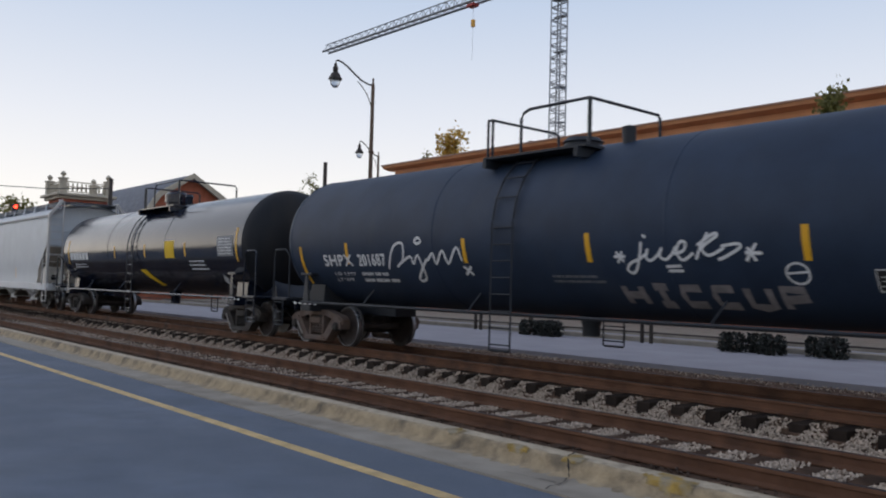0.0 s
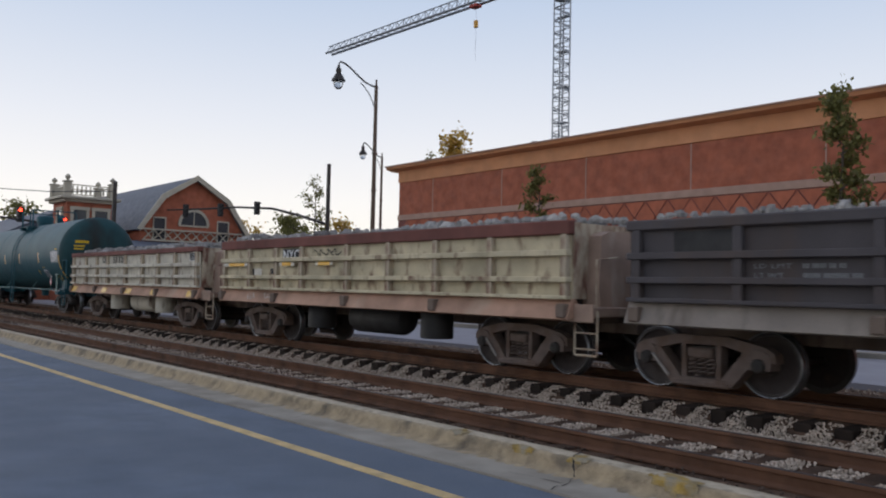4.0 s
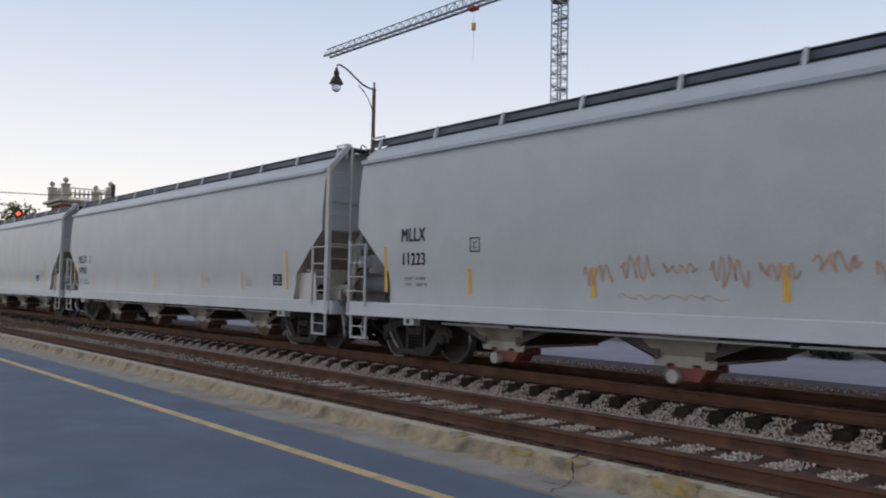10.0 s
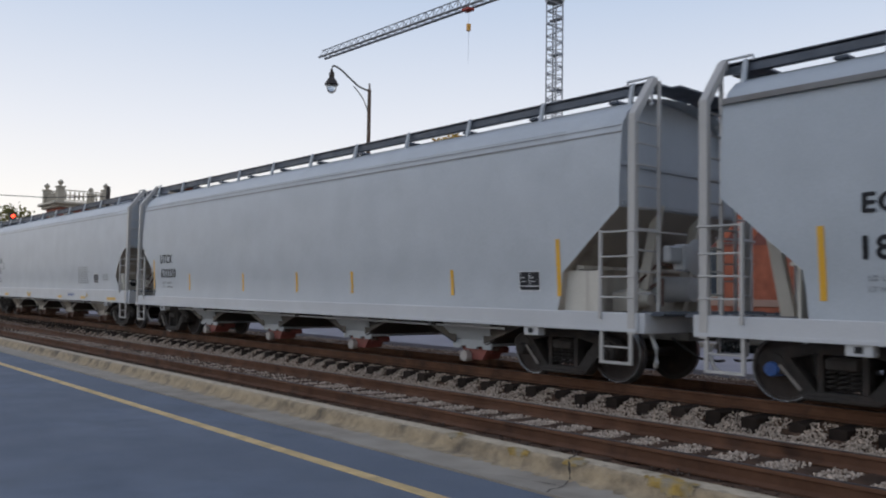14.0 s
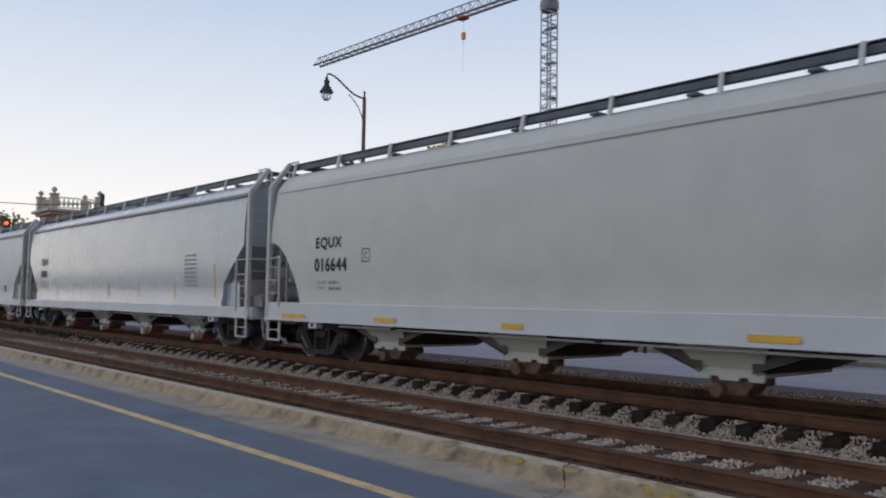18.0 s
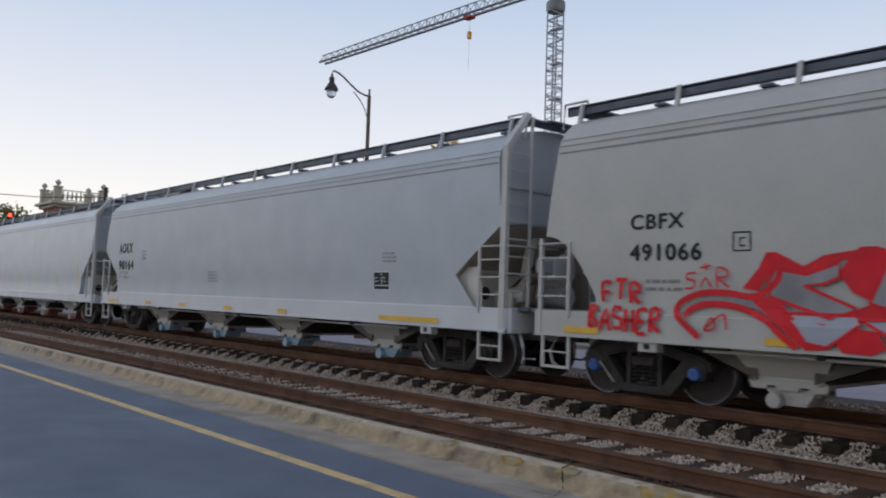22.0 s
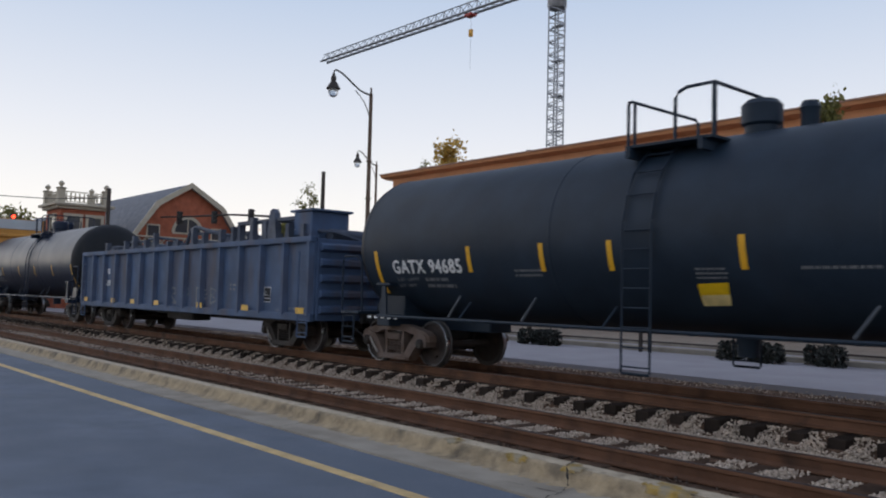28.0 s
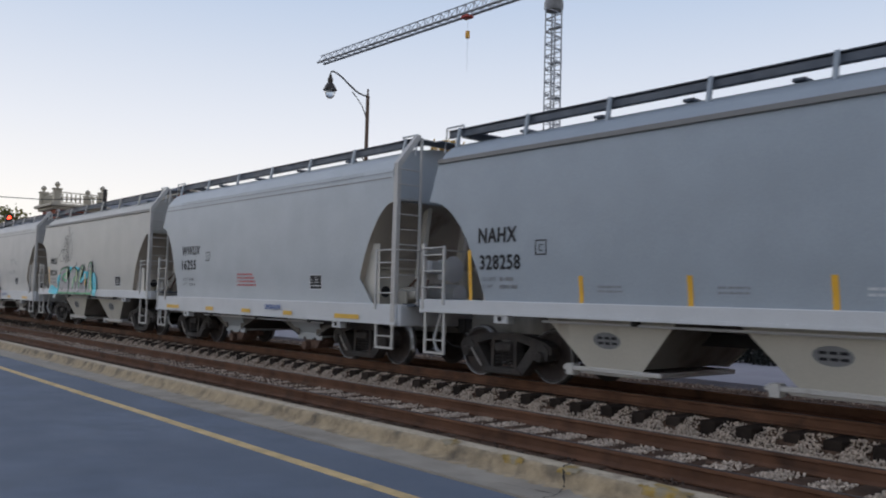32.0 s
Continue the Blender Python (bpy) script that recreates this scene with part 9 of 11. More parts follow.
wild("graffiti_fill", [(303.27, 1.49), (303.37, 1.72), (303.75, 1.91), (304.05, 1.87), (304.07, 1.61), (304.05, 1.18), (304, 0.77), (303.79, 0.77), (303.72, 0.82), (303.36, 0.8), (303.27, 1.1), (303.48, 1.16), (303.31, 1.29)], SPRAY_BLACK, 0.010, "black wild letter with a white edge")
wild("graffiti_fill", [(304.14, 1.79), (304.58, 1.67), (304.72, 1.27), (304.69, 0.91), (304.46, 0.77), (304.18, 0.77), (304.19, 1.25)], SPRAY_BLACK, 0.010, "black wild letter with a white edge")
wild("graffiti_fill", [(304.49, 1.76), (304.75, 1.6), (305.01, 1.71), (305.11, 1.79), (305.4, 1.74), (305.35, 1.45), (305.44, 1.18), (305.4, 0.77), (305.09, 0.77), (305, 1.17), (304.9, 0.77), (304.74, 0.77), (304.78, 1.16), (304.7, 1.51)], SPRAY_BLACK, 0.010, "black wild letter with a white edge")
wild("graffiti_fill", [(305.44, 1.59), (305.72, 1.79), (305.96, 1.79), (305.95, 1.5), (306.17, 1.48), (306.07, 1.33), (306.21, 1.21), (306.19, 0.87), (305.54, 0.85), (305.35, 1.11), (305.67, 1.21)], SPRAY_BLACK, 0.010, "black wild letter with a white edge")
wild("graffiti_fill", [(305.99, 1.79), (306.3, 1.76), (306.8, 1.72), (306.78, 1.32), (306.9, 1.13), (306.87, 0.77), (306.31, 0.77), (306.25, 1.24), (306.38, 1.5)], SPRAY_BLACK, 0.010, "black wild letter with a white edge")
wild("graffiti_fill", [(306.94, 1.15), (307.22, 1.33), (307.42, 1.43), (307.64, 1.3), (307.72, 1.1), (307.55, 0.77), (306.94, 0.77)], SPRAY_BLACK, 0.010, "black wild letter with a white edge")
wild("graffiti_shine", [(303.5, 1.61), (303.86, 1.72), (303.83, 1.37), (303.56, 1.33), (303.44, 1.46)], SPRAY_WHITE, 0.016)
wild("graffiti_shine", [(304.26, 1.38), (304.46, 1.47), (304.49, 1.12), (304.3, 0.91)], SPRAY_WHITE, 0.016)
wild("graffiti_shine", [(305.56, 1.29), (305.74, 1.52), (305.74, 1.34), (306.06, 1.24), (305.87, 1.19), (305.64, 1.22)], SPRAY_WHITE, 0.016)
wild("graffiti_shine", [(305.52, 0.86), (305.63, 1.05), (305.84, 1.14), (306.07, 1.02), (306.11, 0.87), (306.03, 0.87), (305.98, 1), (305.83, 1.07), (305.68, 1.01), (305.62, 0.87)], SPRAY_WHITE, 0.016)
wild("graffiti_shine", [(306.27, 1.7), (306.45, 1.63), (306.41, 1.23)], SPRAY_WHITE, 0.016)
wild("graffiti_shine", [(306.45, 0.99), (306.62, 1.14), (306.76, 1), (306.79, 0.77), (306.56, 0.77)], SPRAY_WHITE, 0.016)
wild("graffiti_shine", [(304.91, 1.65), (305.02, 1.66), (304.93, 1.27)], SPRAY_WHITE, 0.016)
wild("graffiti_shine", [(305.29, 1.14), (305.44, 1.17), (305.41, 0.88)], SPRAY_WHITE, 0.016)
NAVY_SPRAY = node_mat("navy_spray_paint", (0.05, 0.07, 0.16), rough=0.6, var=0.2)
wild("graffiti_accent", [(304.48, 1.88), (304.94, 1.9), (304.95, 1.83), (304.51, 1.82)], NAVY_SPRAY, 0.010)
wild("graffiti_accent", [(305.13, 1.88), (305.36, 1.9), (305.34, 1.81)], NAVY_SPRAY, 0.010)
wild("graffiti_accent", [(305.71, 1.91), (306.29, 1.92), (306.25, 1.86), (305.74, 1.84)], NAVY_SPRAY, 0.010)
wild("graffiti_accent", [(306.43, 1.84), (306.68, 1.95), (306.66, 1.83), (306.48, 1.79)], NAVY_SPRAY, 0.010)
strokes(car, "graffiti_line", [[(u - uc, z) for u, z in [(307.2, 1.86), (307.06, 1.79), (307.09, 1.65), (307.22, 1.67)]], [(u - uc, z) for u, z in [(307.29, 1.87), (307.32, 1.66)]], [(u - uc, z) for u, z in [(307.39, 1.84), (307.52, 1.82), (307.53, 1.66), (307.41, 1.67), (307.39, 1.84)]], [(u - uc, z) for u, z in [(307.64, 1.82), (307.68, 1.52)]], [(u - uc, z) for u, z in [(307.8, 1.82), (307.69, 1.7), (307.77, 1.63)]]], 0.05, SPRAY_BLACK, gt, 0.012, soft=0)
strokes(car, "white_tag", [[(u - uc, z) for u, z in [(307.07, 1.05), (307.18, 0.9), (307.24, 1.04), (307.35, 0.92), (307.4, 1.06), (307.54, 0.91)]]], 0.025, SPRAY_WHITE, gt, 0.016)
for a, b, c, e in ((307.34, 307.48, 1.1, 1.56), (304.06, 304.19, 1.2, 1.63)):
    rects(car, "yellow_tape", [(a - uc, b - uc, c, e)], STRIPE, gt, 0.022, cut=0)
PALE = node_mat("pale_aqua_spray", (0.38, 0.48, 0.48), rough=0.5, var=0.15, grain=3)
TANSP = node_mat("tan_spray", (0.36, 0.25, 0.17), rough=0.6, var=0.2, grain=3)
wild("graffiti_halo", [(312.84, 2.03), (313.17, 2.13), (313.82, 2.11), (314.0, 2.25), (314.35, 2.21), (314.87, 2.14), (315.36, 2.15), (316.04, 2.11), (316.42, 2.14), (316.78, 1.99), (316.84, 1.6), (316.70, 1.45), (316.80, 1.19), (316.79, 0.72), (313.1, 0.74), (313.08, 1.05), (312.9, 1.52)], SPRAY_WHITE, 0.004, "white edge of bubble letters")
wild("graffiti_shadow", [(312.9, 2.0), (313.2, 2.07), (313.9, 2.07), (314.4, 2.13), (315.3, 2.08), (316.4, 2.07), (316.7, 1.95), (316.74, 1.6), (316.6, 1.46), (316.72, 1.2), (316.7, 0.76), (313.2, 0.78), (313.12, 1.1), (312.98, 1.52)], SPRAY_BLACK, 0.008, "black shade of bubble letters")
wild("graffiti_fill", [(313.24, 1.96), (314.26, 2.05), (314.29, 1.58), (313.94, 1.51), (313.84, 1.74), (313.62, 1.70), (313.68, 1.28), (313.58, 0.85), (313.24, 0.95), (313.2, 1.3), (313.12, 1.61)], TANSP, 0.012, "tan bubble letter")
wild("graffiti_fill", [(314.36, 2.04), (314.84, 2.03), (314.75, 1.71), (314.49, 1.5), (314.47, 1.21), (314.65, 1.13), (315.07, 1.21), (315.06, 0.83), (313.99, 0.81), (313.92, 1.16), (314.06, 1.41), (314.32, 1.52)], PALE, 0.014, "pale aqua bubble letter")
wild("graffiti_fill", [(314.89, 1.87), (315.28, 2.01), (315.32, 1.23), (315.68, 1.44), (315.91, 1.44), (315.92, 1.25), (315.7, 1.16), (315.59, 0.81), (315.1, 0.80), (315.21, 1.19), (314.9, 1.58)], TANSP, 0.012, "tan bubble letter")
wild("graffiti_fill", [(315.62, 2.02), (316.58, 2.04), (316.68, 1.71), (316.52, 1.49), (316.68, 1.19), (316.66, 0.78), (315.74, 0.78), (315.68, 0.93), (316.1, 0.98), (315.98, 1.21), (316.21, 1.37), (316.07, 1.56), (315.56, 1.59), (315.52, 1.79)], PALE, 0.014, "pale aqua bubble letter")
wild("graffiti_shadow", [(315.87, 1.65), (316.13, 1.69), (316.23, 1.48), (316.37, 1.37), (316.15, 1.33), (316.04, 1.48)], SPRAY_BLACK, 0.018)
wild("graffiti_shadow", [(316.05, 1.15), (316.22, 1.06), (316.18, 0.86), (316.0, 0.86)], SPRAY_BLACK, 0.018)
strokes(car, "graffiti_line", [[(u - uc, z) for u, z in ln] for ln in ([(314.1, 1.2), (314.3, 1.12), (314.4, 1.2)], [(315.1, 1.8), (315.16, 1.3), (315.26, 1.0)], [(315.62, 1.62), (315.9, 1.58), (316.1, 1.66)], [(313.55, 1.9), (313.8, 1.95)], [(314.05, 1.95), (314.15, 1.72), (314.0, 1.6)])], 0.035, SPRAY_BLACK, gt, 0.019)
rects(car, "yellow_tape", [(316.36 - uc, 316.46 - uc, 1.12, 1.56), (313.0 - uc, 313.1 - uc, 1.12, 1.5)], STRIPE, gt, 0.022, cut=0)
strokes(car, "white_tag", [scrawl(316.95 - uc, 317.5 - uc, 0.98, 1.12, 5, 61), scrawl(316.9 - uc, 317.15 - uc, 1.25, 1.4, 2, 62)], 0.03, SPRAY_WHITE, gt, 0.012)
strokes(car, "white_tag", [[(u - uc, z) for u, z in [(303.2, 1.75), (302.95, 1.70), (302.75, 1.82), (302.7, 1.5), (302.72, 1.3), (303.1, 1.32)]]], 0.04, SPRAY_WHITE, gt, 0.006)
panel(car, 317.38 - uc, 1.36, 0.42, 0.32, ts)
for i, (x, z, w, r) in enumerate(((317.4, 2.5, 0.7, 7), (318.3, 2.45, 0.35, 5), (317.6, 1.2, 0.5, 1))):
    small_print(car, x - uc, z, w, r, INK_BROWN, ts, 0.1, seed=50 + i)
rects(car, "yellow_tape", [(318.15 - uc, 318.7 - uc, 0.87, 1.04)], STRIPE_LOW, ts, 0.01, cut=0)
tape(car, [319.2 - uc], 1.14, 1.58, flat_side(-1.575), 0.1)

# black tank car behind the boxcar
car, uc, sf = tank_car(321.45, 335.3, 1.5, 2.47, TANK_BLACK, "satin black tank car with white letters and yellow stripes", lad=0.9, rx0=0.65, rx1=1.65, dome_x=0.15, cover_x=1.35)
lettering(car, "GATX 35906", 322.21 - uc, 324.21 - uc, 1.92, 2.15, INK_WHITE, sf, "white reporting letters and number")
small_print(car, 322.25 - uc, 1.76, 2.5, 2, INK_GREY, sf, 0.13)
tape(car, [x - uc - 0.05 for x in (324.5, 327.45, 330.1, 332.7)], 1.86, 2.31, sf, 0.1)
tape(car, [321.7 - uc, 335.2 - uc], 1.45, 2.3, sf, 0.11)
for x in (324.4, 327.0, 331.5):
    part("shell_brace", Solid().tube([(x - uc, -1.30, 1.02), (x - uc + 0.28, -1.25, 1.42)], 0.022, 6), WALKWAY, car)

# faded blue gondola
car, uc, sf = gondola(336.9, 353.1, 0.78, 2.72, GON_BLUE, "faded blue gondola loaded with dark scrap machinery")
panel(car, 350.5 - uc, 1.18, 0.6, 0.34, sf)
rects(car, "number_bar", [(338.98 - uc + 0.25 * i, 338.98 - uc + 0.25 * i + 0.18, 1.9, 2.1) for i in range(3)] + [(338.98 - uc + 0.16 * i, 338.98 - uc + 0.16 * i + 0.12, 1.5, 1.7) for i in range(5)], INK_WHITE, sf, 0.008, cut=0)
for i, (x, z, w, r) in enumerate(((348.9, 1.55, 0.4, 2), (345.0, 1.0, 0.5, 2), (351.4, 0.95, 0.4, 2), (352.0, 1.0, 0.4, 2), (347.0, 1.4, 0.5, 3))):
    small_print(car, x - uc, z, w, r, INK_GREY, sf, 0.12, seed=60 + i)
strokes(car, "faded_lettering", block_letters("RPOB", 344.95 - uc, 348.2 - uc, 1.05, 1.48, 0.9), 0.07, node_mat("faded_olive_stencil", (0.16, 0.18, 0.2), rough=0.7), sf, 0.006, soft=0)
for x in (337.35, 340.2, 342.0, 344.0, 347.1, 349.8, 352.5):
    rects(car, "yellow_tape", [(x - uc, x - uc + 0.36, 0.93, 1.07)], STRIPE_LOW, flat_side(-1.56), 0.004, cut=0)

# black tank car behind the gondola
car, uc, sf = tank_car(355.1, 370.55, 1.5, 2.45, TANK_FLAT, "matt black tank car with yellow stripes and a white table", frame_mat=TRUCK_RUST, lad=-0.8, dome_r=0.3, rx0=-0.55, rx1=0.1, dome_x=0.3, cover_x=1.1)
lettering(car, "GATX 94685", 356.02 - uc, 358.06 - uc, 1.85, 2.1, INK_WHITE, sf, "white reporting letters and number")
small_print(car, 356.06 - uc, 1.7, 1.9, 2, INK_GREY, sf, 0.12)
tape(car, [x - uc - 0.05 for x in (358.3, 360.07, 361.47, 363.64, 365.65, 367.95)], 1.86, 2.32, sf, 0.1)
tape(car, [355.45 - uc, 370.42 - uc], 1.45, 2.3, sf, 0.11)
stamp(car, "yellow_placard", [(362.87 - uc, 1.67), (363.35 - uc, 1.69), (363.26 - uc, 1.38), (362.82 - uc, 1.36)], [(0, 1, 2, 3)], INK_YELLOW, sf, 0.008)
stamp(car, "placard_strip", [(362.86 - uc, 1.51), (363.32 - uc, 1.53), (363.26 - uc, 1.38), (362.82 - uc, 1.36)], [(0, 1, 2, 3)], node_mat("pale_yellow_card", (0.75, 0.6, 0.28), rough=0.6), sf, 0.012, "pale lower half of the placard")
small_print(car, 362.89 - uc, 1.86, 0.48, 3, INK_GREY, sf, 0.06, seed=77)
lettering(car, "FRA AIP", 368.81 - uc, 369.36 - uc, 2.46, 2.56, INK_WHITE, sf, "small white letters")
rects(car, "test_table", [(368.83 - uc, 369.94 - uc, 1.87, 2.35)], INK_WHITE, sf, 0.005)
rects(car, "table_print", [(368.88 - uc + 0.27 * i, 368.88 - uc + 0.27 * i + 0.22, 1.9 + 0.075 * j, 1.945 + 0.075 * j) for i in range(4) for j in range(6)], INK, sf, 0.009)
for i, (x, z, w, r) in enumerate(((359.4, 1.86, 0.7, 2), (364.4, 1.86, 1.1, 1), (366.7, 1.86, 0.6, 3), (369.0, 1.6, 0.9, 1))):
    small_print(car, x - uc, z, w, r, INK_GREY, sf, 0.08, seed=70 + i)
for x in (357.6, 359.5, 365.0, 367.6):
    part("shell_brace", Solid().tube([(x - uc, -1.30, 1.02), (x - uc + 0.28, -1.25, 1.42)], 0.022, 6), WALKWAY, car)

# short two-bay hoppers
car, uc = covered_hopper(372.5, 384.3, DIRTY_HOP, WHITE_SILL, "dirty white two-bay hopper with pink graffiti", bays=2, posts=7, lines=((3.78, 0.025), (3.9, 0.012)), cut_top=3.3, cut_in=1.42, sill_z=(0.86, 1.26), low=((373.3, 374.15), (380.15, 380.65), (382.6, 383.4)), gusset=0.6, style="flow")
marks(car, uc, "WWUX", "16233", (374.27, 375.4, 2.48, 2.71), (374.3, 375.21, 2.04, 2.28), INK, HS, (375.85, 2.22, 0.26))
small_print(car, 374.4 - uc, 1.72, 0.85, 2, INK_GREY, HS, 0.14)
PINK = node_mat("pink_spray_paint", (0.62, 0.235, 0.25), rough=0.5, var=0.2, grain=3)
PINK_DEEP = node_mat("deep_pink_spray_paint", (0.45, 0.06, 0.14), rough=0.5, var=0.2, grain=3)
flat_shape(car, "graffiti_outline", [(375.76, 1.88), (376.9, 1.93), (376.95, 1.88), (377.53, 1.93), (377.68, 1.86), (378.34, 1.97), (378.5, 1.4), (378.86, 1.36), (378.86, 0.88), (377.76, 0.87), (377.3, 0.84), (376.13, 0.86), (376.13, 1.14), (375.7, 1.15)], SPRAY_BLACK, 0.006, "black edge of pink block letters")
flat_shape(car, "graffiti_fill", [(375.91, 1.82), (376.8, 1.85), (376.91, 1.33), (376.88, 1.23), (376.66, 1.22), (376.58, 1.56), (376.5, 1.56), (376.52, 1.3), (376.64, 1.01), (376.2, 0.91), (376.29, 1.27), (376.24, 1.56), (376.16, 1.55), (376.12, 1.27), (375.87, 1.26), (375.84, 1.48), (375.93, 1.60)], PINK, 0.012, "pink block letter with a black edge")
flat_shape(car, "graffiti_fill", [(377.0, 1.79), (377.5, 1.87), (377.48, 1.66), (377.68, 1.6), (377.67, 1.45), (377.33, 1.42), (377.32, 1.56), (377.22, 1.56), (377.2, 1.3), (377.42, 1.27), (377.70, 1.32), (377.70, 0.96), (377.44, 0.91), (376.84, 0.95), (376.92, 1.23), (377.02, 1.37)], PINK, 0.012, "pink block letter with a black edge")
flat_shape(car, "graffiti_fill", [(377.83, 1.82), (378.3, 1.90), (378.43, 1.39), (378.15, 1.29), (378.21, 0.95), (377.78, 0.91), (377.77, 1.24), (377.87, 1.32), (377.89, 1.54)], PINK, 0.012, "pink block letter with a black edge")
flat_shape(car, "letter_counter", [(378.03, 1.66), (378.17, 1.68), (378.20, 1.47), (378.06, 1.45)], SPRAY_BLACK, 0.018)
flat_shape(car, "graffiti_fill", [(378.45, 1.19), (378.56, 1.28), (378.8, 1.28), (378.8, 0.93), (378.43, 0.98)], PINK, 0.012, "pink dot after the letters")
strokes(car, "graffiti_shine", [[(u - uc, z) for u, z in ln] for ln in ([(376.12, 1.79), (376.7, 1.82), (376.82, 1.36)], [(376.22, 1.55), (376.24, 1.3)], [(377.08, 1.75), (377.44, 1.82), (377.44, 1.63), (377.63, 1.57)], [(377.62, 1.28), (377.66, 1.0)], [(377.9, 1.78), (378.26, 1.85), (378.36, 1.42)], [(377.84, 1.2), (378.0, 1.08), (378.16, 1.12)])], 0.028, SPRAY_WHITE, gs, 0.018, soft=0)
strokes(car, "graffiti_shade", [[(u - uc, z) for u, z in ln] for ln in ([(376.24, 0.98), (376.34, 1.12), (376.46, 1.14), (376.56, 1.02)], [(376.3, 0.95), (376.38, 1.04), (376.46, 1.04)], [(377.02, 1.58), (377.2, 1.66), (377.34, 1.64), (377.44, 1.78)], [(376.1, 1.4), (376.02, 1.34)], [(377.5, 1.2), (377.56, 1.1), (377.48, 1.04)], [(378.5, 1.05), (378.6, 1.16), (378.74, 1.15)], [(376.6, 1.72), (376.72, 1.68)])], 0.04, PINK_DEEP, gs, 0.016, soft=3)
strokes(car, "black_tag", [scrawl(373.25 - uc, 373.75 - uc, 3.08, 3.3, 6, 52), scrawl(373.35 - uc, 373.95 - uc, 2.82, 3.08, 7, 53), scrawl(373.5 - uc, 373.9 - uc, 2.66, 2.85, 5, 57), scrawl(374.3 - uc, 375.05 - uc, 1.16, 1.27, 8, 55), scrawl(374.35 - uc, 375.0 - uc, 1.0, 1.11, 7, 58), scrawl(375.05 - uc, 375.5 - uc, 0.98, 1.12, 4, 59)], 0.022, INK, gs, 0.008, "thin black marker tags")
strokes(car, "faint_mark", [scrawl(380.2 - uc, 381.3 - uc, 2.4, 2.75, 3, 56), scrawl(380.0 - uc, 381.2 - uc, 2.0, 2.2, 3, 57)], 0.025, INK_GREY, HS, 0.007)
lettering(car, "CENTER FLOW", 379.19 - uc, 380.0 - uc, 1.03, 1.14, node_mat("blue_stencil_ink", (0.05, 0.12, 0.35)), flat_side(-1.674), "blue stencilled words", off=0.004, cut=0)
panel(car, 381.15 - uc, 1.54, 0.5, 0.3, HS)
car, uc = covered_hopper(385.0, 396.8, BEIGE_HOP, WHITE_SILL, "beige two-bay hopper with blue and green graffiti", bays=2, posts=7, seam=DARK_SEAM, eave=3.95, cut_top=3.2, cut_in=1.42, deep=True, bay_mat=BAY_BEIGE, sill_z=(1.16, 1.40), style="flow")
marks(car, uc, "WWUX", "18224", (386.44, 387.37, 2.36, 2.6), (386.48, 387.35, 1.92, 2.14), INK, HS)
small_print(car, 386.5 - uc, 1.75, 0.8, 2, INK_GREY, HS, 0.13)
tape(car, [386.28 - uc], 1.6, 2.25, HS, 0.1)
PALE_LIME = node_mat("pale_lime_spray", (0.42, 0.58, 0.3), rough=0.55, var=0.25, grain=6)
AQUA = node_mat("aqua_spray_paint", (0.02, 0.52, 0.66), rough=0.5, var=0.15, grain=2)
MINT = node_mat("mint_grey_spray", (0.25, 0.265, 0.285), rough=0.5, var=0.3, grain=3)


def inset(pts, f, up):
    """A letter's outline drawn in towards its middle."""
    cx, cz = sum(p[0] for p in pts) / len(pts), sum(p[1] for p in pts) / len(pts) + up
    return [(cx + (u - cx) * f, cz + (z - cz) * f) for u, z in pts]


GREEN = node_mat("green_spray_paint", (0.05, 0.36, 0.16), rough=0.5, var=0.25, grain=3)
flat_shape(car, "graffiti_cloud", blob_at([(386.58, 1.48), (386.91, 1.54), (387.48, 1.41), (387.74, 1.5), (388.13, 1.19), (386.6, 1.22)]), AQUA, 0.004, "bright aqua spray cloud")
flat_shape(car, "graffiti_cloud", blob_at([(387.49, 1.81), (387.71, 1.94), (388.04, 1.91), (387.87, 1.5), (387.57, 1.54)]), AQUA, 0.004, "bright aqua spray cloud")
flat_shape(car, "graffiti_cloud", blob_at([(388.97, 2.26), (389.35, 2.22), (389.77, 2.23), (390.26, 2.15), (389.78, 1.89), (389.15, 1.9)]), AQUA, 0.004, "bright aqua spray cloud")
flat_shape(car, "graffiti_cloud", blob_at([(390.23, 1.8), (390.63, 2.01), (390.76, 2.05), (391.23, 2.02), (391.2, 1.67), (390.65, 1.54), (390.38, 1.45)]), AQUA, 0.004, "bright aqua spray cloud")
flat_shape(car, "graffiti_cloud", blob_at([(391.51, 1.95), (391.77, 2.01), (391.92, 1.91), (392.04, 1.68), (392.06, 1.19), (391.65, 1.3)]), AQUA, 0.004, "bright aqua spray cloud")
ltr = [(387.72, 1.19), (387.85, 1.73), (387.99, 2.16), (388.45, 2.22), (388.86, 2.25), (388.92, 2.16), (388.81, 1.83), (389.11, 1.66), (389.02, 1.19)]
flat_shape(car, "graffiti_fill", ltr, GREEN, 0.01, "green wild letter with a black edge")
flat_shape(car, "graffiti_shade", inset(ltr, 0.86, 0.03), MINT, 0.02, "violet-grey face of a wild letter")
strokes(car, "graffiti_line", [[(u - uc, z) for u, z in ltr + ltr[:1]]], 0.045, SPRAY_BLACK, gs, 0.024, soft=0)
ltr = [(388.96, 1.19), (389.09, 1.99), (389.2, 2.12), (389.61, 2.22), (389.97, 2.1), (390.07, 2.02), (390.25, 1.19)]
flat_shape(car, "graffiti_fill", ltr, GREEN, 0.012, "green wild letter with a black edge")
flat_shape(car, "graffiti_shade", inset(ltr, 0.86, 0.03), MINT, 0.02, "violet-grey face of a wild letter")
